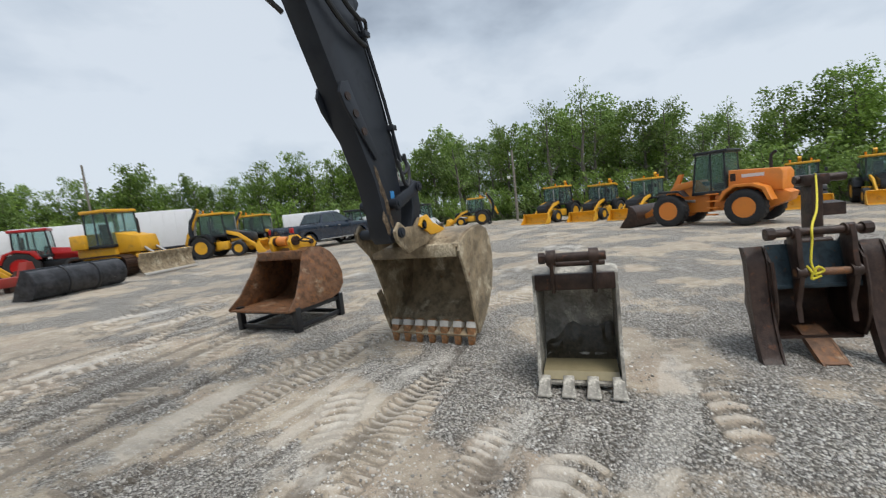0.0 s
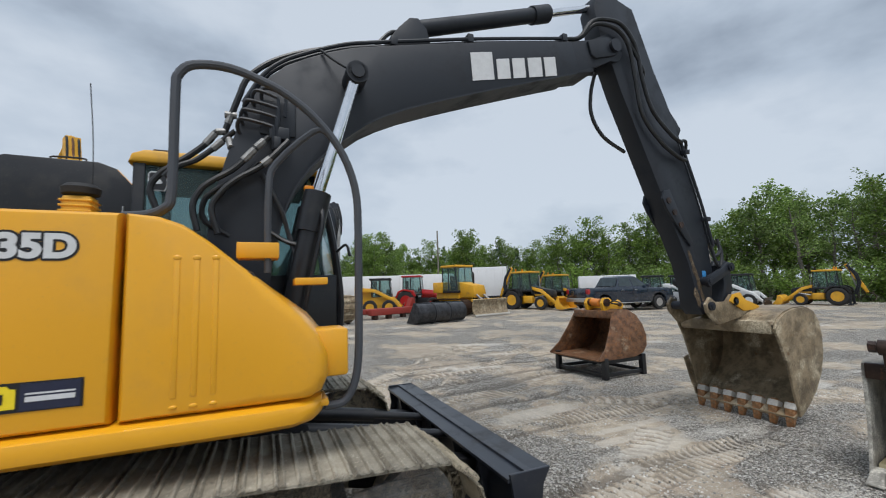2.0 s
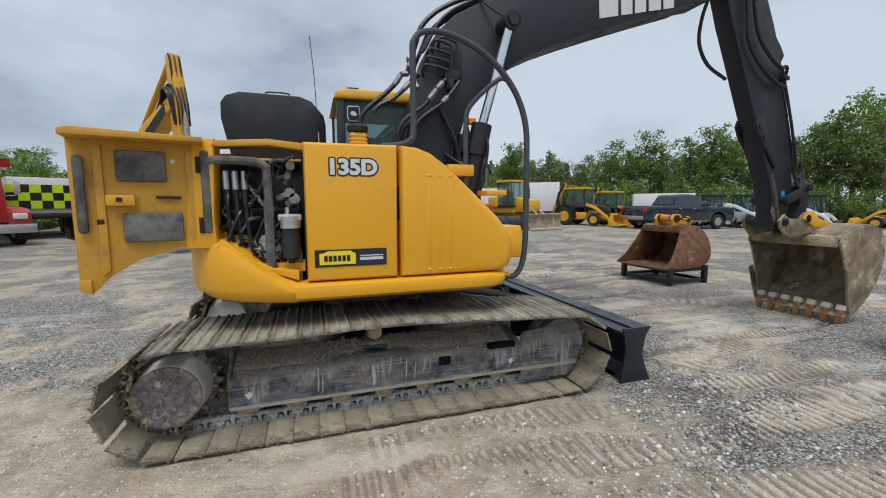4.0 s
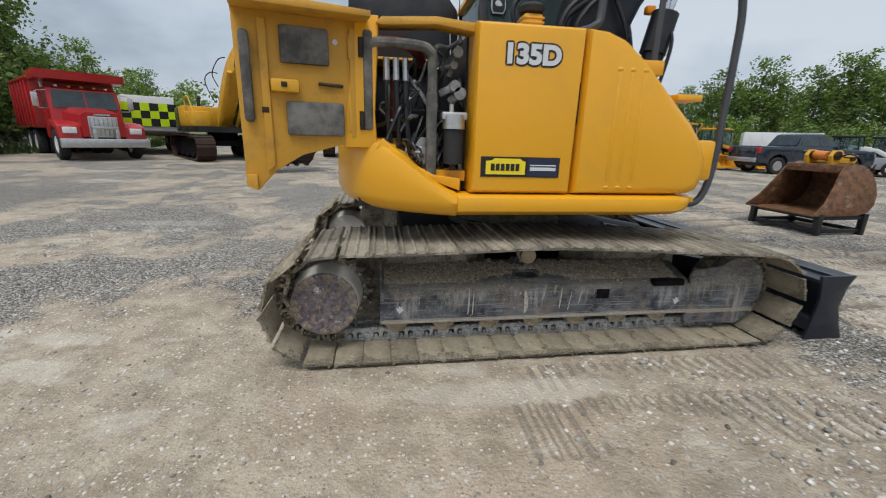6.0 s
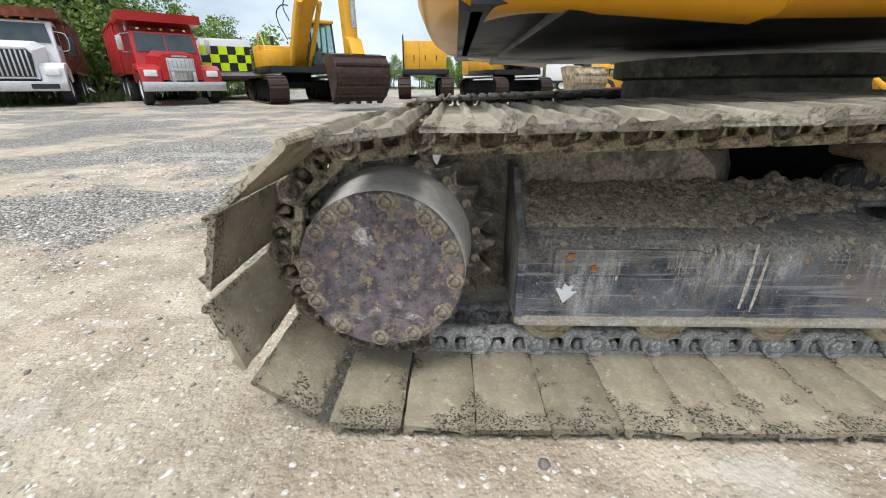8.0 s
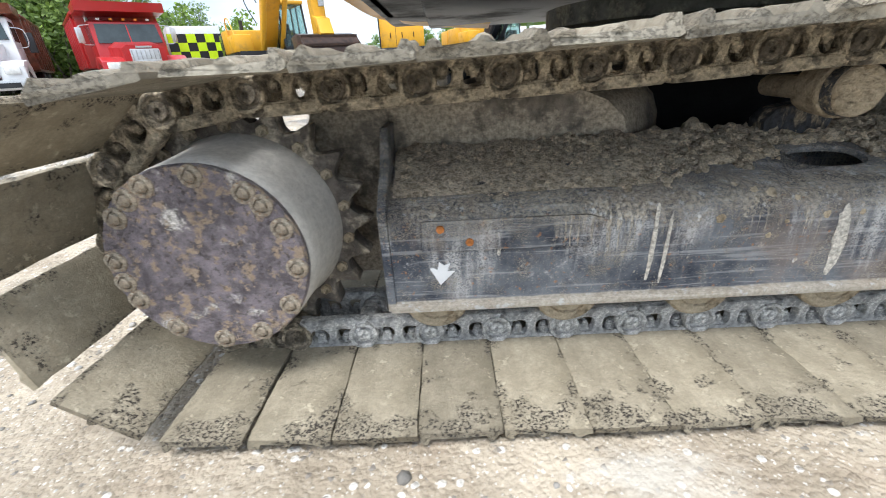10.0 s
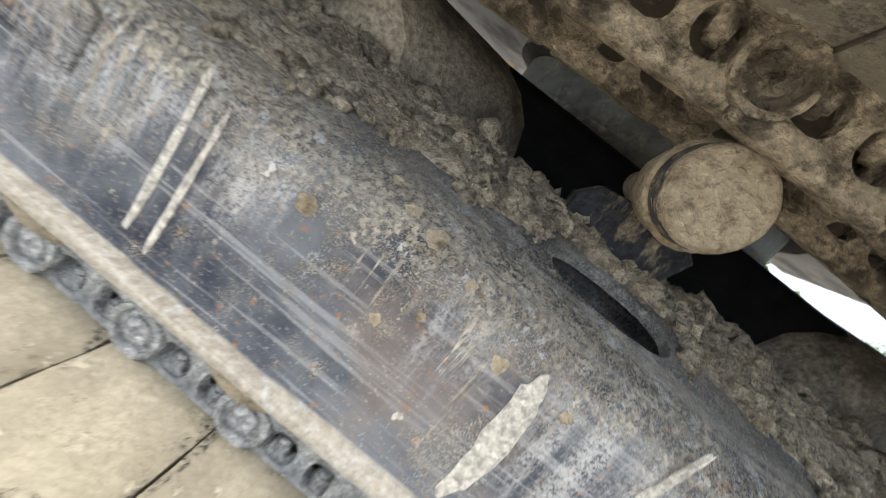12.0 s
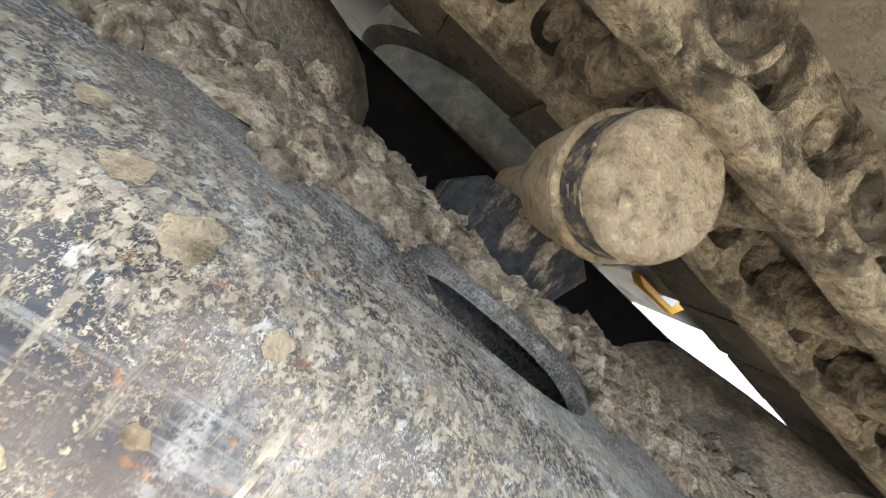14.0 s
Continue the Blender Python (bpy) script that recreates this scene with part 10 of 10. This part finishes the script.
def conifer(seed, h):
    rng = random.Random(seed)
    t = thing("tree", pose(0, 0, -60), "dark green conifer at the yard's edge", "tree", "trees round the yard")
    bm = B()
    tube(bm, [(0, 0, -0.3), (0.03, 0, h * 0.5), (0, 0, h)], [0.02 * h, 0.012 * h, 0.01], 7, 1, False)
    cs, rs = [], []
    for i in range(60):
        f = (i + 0.5) / 60
        z = h * (0.12 + 0.86 * f)
        L = 0.24 * h * (1 - f) ** 0.8 * rng.uniform(0.7, 1.1) + 0.1
        a = i * 2.4
        e = Vector((math.cos(a) * L, math.sin(a) * L, z - 0.18 * L))
        tube(bm, [(0, 0, z), e], [0.02, 0.006], 4, 1, False)
        for k in (0.4, 0.7, 1.0):
            cs.append(Vector((0, 0, z)).lerp(e, k))
            rs.append(0.10 * h * (1 - f) * 0.8 + 0.14)
    part("trunk", bm, M_BARK, t)
    part("crown", leaf_mesh("crown", cs, rs, 2500, 0.18, M_LEAFD, rng, 0.5), M_LEAFD, t)
    return t


def bush(seed, h, mat):
    rng = random.Random(seed)
    t = thing("bush", pose(0, 0, -60), "bright green bush in the hedge along the yard", "bush", "bushes along the yard")
    bm = B()
    cs, rs = [], []
    for i in range(14):
        a, L = rng.uniform(0, 6.3), h * rng.uniform(0.25, 0.75)
        e = Vector((math.cos(a) * L, math.sin(a) * L, h * rng.uniform(0.35, 0.95)))
        tube(bm, [(0, 0, -0.1), e * 0.5 + Vector((0, 0, 0.1)), e], [0.05, 0.03, 0.01], 5, 1, False)
        for k in (0.45, 0.75, 1.0):
            cs.append(e * k)
            rs.append(h * rng.uniform(0.14, 0.26))
    part("wood", bm, M_BARK, t)
    part("crown", leaf_mesh("crown", cs, rs, 1900, 0.17, mat, rng, 0.9), mat, t)
    return t


PROTO = {
    "leaf": [broadleaf(21 + k, 8.0, 0.24 + 0.03 * k, 2900, 0.185, (M_LEAF, M_LEAF, M_LEAFY)[k % 3]) for k in range(4)],
    "thin": [broadleaf(51 + k, 9.0, 0.20, 1000, 0.14, M_LEAF, True) for k in range(2)],
    "fir": [conifer(71 + k, 8.0) for k in range(2)],
    "bush": [bush(91 + k, 3.0, (M_LEAFY, M_LEAF, M_LEAFY)[k]) for k in range(3)],
}
USED = set()


def parked(x, y):
    """True where the dump trucks stand."""
    for ax, ay, bx, by in ((-15.2, 11.7, -18.7, 18.2), (-10.6, 12.9, -15.5, 18.2)):
        t = max(-0.25, min(1.1, ((x - ax) * (bx - ax) + (y - ay) * (by - ay)) / ((bx - ax) ** 2 + (by - ay) ** 2)))
        if math.hypot(x - ax - t * (bx - ax), y - ay - t * (by - ay)) < 3.2:
            return True
    return False


def plant(kind, k, x, y, h):
    if parked(x, y):
        return None
    base = {"leaf": 8.0, "thin": 9.0, "fir": 8.0, "bush": 3.0}[kind]
    p = PROTO[kind][k % len(PROTO[kind])]
    m = at(x, y, (x * 53 + y * 91) % 360) @ Matrix.Scale(h / base, 4)
    if p.name not in USED:
        USED.add(p.name)
        p.matrix_world = m
        return p
    c = p.copy()
    scene.collection.objects.link(c)
    c.matrix_world = m
    for o in p.children:
        q = o.copy()
        scene.collection.objects.link(q)
        q.parent = c
    return c


def skyline(az):
    """Height of the tree line, in degrees over the eye, and its distance, by bearing."""
    tab = ((-40, 9, 36), (-26, 9.5, 36), (-18, 9.2, 37), (-13, 8.6, 40), (-9, 6.5, 42), (-5, 9.3, 42), (0, 10, 43), (6, 12, 44), (10, 12.6, 45), (14, 10.5, 46), (18, 11.2, 47), (23, 9.5, 48), (28, 11.6, 50), (33, 8.2, 52), (41, 8.8, 54), (51, 9.0, 55), (56, 6.8, 58), (64, 8.5, 60), (70, 6.0, 66), (77, 9.0, 60), (82, 6.0, 70), (90, 4.6, 75), (102, 3.0, 75), (112, 3.4, 60), (119, 5.4, 40), (124, 7.5, 34), (130, 9.2, 32), (140, 11, 30), (155, 11, 30))
    for (a, e, d), (b, f, g) in zip(tab, tab[1:]):
        if a <= az <= b:
            t = (az - a) / (b - a)
            return e + (f - e) * t, d + (g - d) * t
    return 8, 50


rng = random.Random(77)
az, i = -38.0, 0
while az < 150:
    el, d = skyline(az)
    for row in range(2):
        a = radians(az + rng.uniform(-0.8, 0.8))
        dd = d + row * 7 + rng.uniform(-2, 2)
        x, y = 2.0 + dd * math.cos(a), -2.6 + dd * math.sin(a)
        h = 1.5 - ground_z(x, y) + dd * math.tan(radians(el)) * rng.uniform(0.66, 1.0)
        if row == 1:
            kind = "fir" if 30 < az < 75 and rng.random() < 0.55 else "leaf"
            h *= 0.92
        else:
            kind = "thin" if (-8 < az < 24 and rng.random() < 0.35) else "leaf"
            if 98 < az < 116 and rng.random() < 0.5:
                continue
        plant(kind, i, x, y, max(2.5, h))
        i += 1
    az += 95.0 / d * rng.uniform(0.8, 1.25)
az = -38.0
while az < 150:
    el, d = skyline(az)
    dd = d - 4.5 + rng.uniform(-1.5, 1.0)
    a = radians(az)
    if not 97 < az < 117:
        plant("bush", i, 2 + dd * math.cos(a), -2.6 + dd * math.sin(a), rng.uniform(2.2, 4.2))
    i += 1
    az += 110.0 / d * rng.uniform(0.8, 1.2)
for k, (x, y, h) in enumerate(((43.5, 3.6, 11.6), (43.8, 2.6, 10.2), (43.0, 6.6, 10.8), (44.0, -3.0, 9.2), (42.0, -14.6, 9.0), (41.0, -16.8, 9.4), (41.5, -15.4, 8.2), (43.5, 16.5, 9.0), (44.0, 13.0, 8.0))):
    plant("thin", k, x, y, h)
for k, (x, y, h) in enumerate(((18.5, 62.0, 10.5), (15.0, 60.0, 9.5), (27.0, 50.5, 9.5))):
    plant("leaf", k, x, y, h)

for k, (bearing, far, h) in enumerate(((127.6, 32, 8.2), (129.4, 33, 9.2), (131.5, 33, 9.6), (134, 34, 9.8), (137, 34, 10.0), (140.5, 34, 9.6), (144, 34, 9.8), (128.6, 37, 10.5), (132.5, 38, 11.0), (136, 38, 11.0), (126.6, 36, 7.2))):
    x, y = -1.2 + far * math.cos(radians(bearing)), -2.5 + far * math.sin(radians(bearing))
    plant("leaf", k, x, y, h)
    plant("bush", k, x * 0.94, y * 0.94, 4.2)

# trees of which no copy was planted
for kind in PROTO:
    for p in PROTO[kind]:
        if p.name not in USED:
            for o in list(p.children):
                bpy.data.objects.remove(o)
            bpy.data.objects.remove(p)


def grass_fringe():
    g = random.Random(9)
    vs, fs = [], []
    for k in range(9000):
        a = g.uniform(-38, 150)
        el, d = skyline(a)
        dd = d - 7.0 + abs(g.gauss(0, 2.2))
        x, y = 2 + dd * math.cos(radians(a)), -2.6 + dd * math.sin(radians(a))
        z = ground_z(x, y) - 0.02
        h, b = g.uniform(0.15, 0.5), g.uniform(0, 6.3)
        w = Vector((math.cos(b), math.sin(b), 0)) * 0.06
        t = Vector((x + g.uniform(-0.15, 0.15), y + g.uniform(-0.15, 0.15), z + h))
        j = len(vs)
        vs += [Vector((x, y, z)) - w, Vector((x, y, z)) + w, t]
        fs.append((j, j + 1, j + 2))
    me = bpy.data.meshes.new("grass_fringe")
    me.from_pydata(vs, [], fs)
    me.materials.append(M_GRASS)
    tagged(new("grass_fringe", me), "rough green grass along the gravel's edge", "grass", kind="stuff")


grass_fringe()


def pole(x, y, h, label, lamp=False):
    p = thing("utility_pole", at(x, y, 0), label, "pole", "poles at the yard's edge")
    part("shaft", tube(B(), [(0, 0, -0.3), (0.02, 0, h * 0.5), (0.0, 0.02, h)], [0.13, 0.11, 0.09], 10, 1, False), M_POLE, p)
    if lamp:
        part("lamp_arm", tube(B(), [(0, 0, h * 0.62), (-0.3, 0.2, h * 0.64), (-0.5, 0.3, h * 0.63)], 0.03, 6, 3), M_PIPE, p)
        part("lamp_head", box(B(), -0.68, -0.42, 0.2, 0.4, h * 0.60, h * 0.64, 0.03), M_LAMP, p)


pole(37.3, 8.5, 6.2, "grey wooden pole with a small lamp", True)
pole(21.5, 46.0, 9.0, "thin dark wooden pole with a small lamp", True)
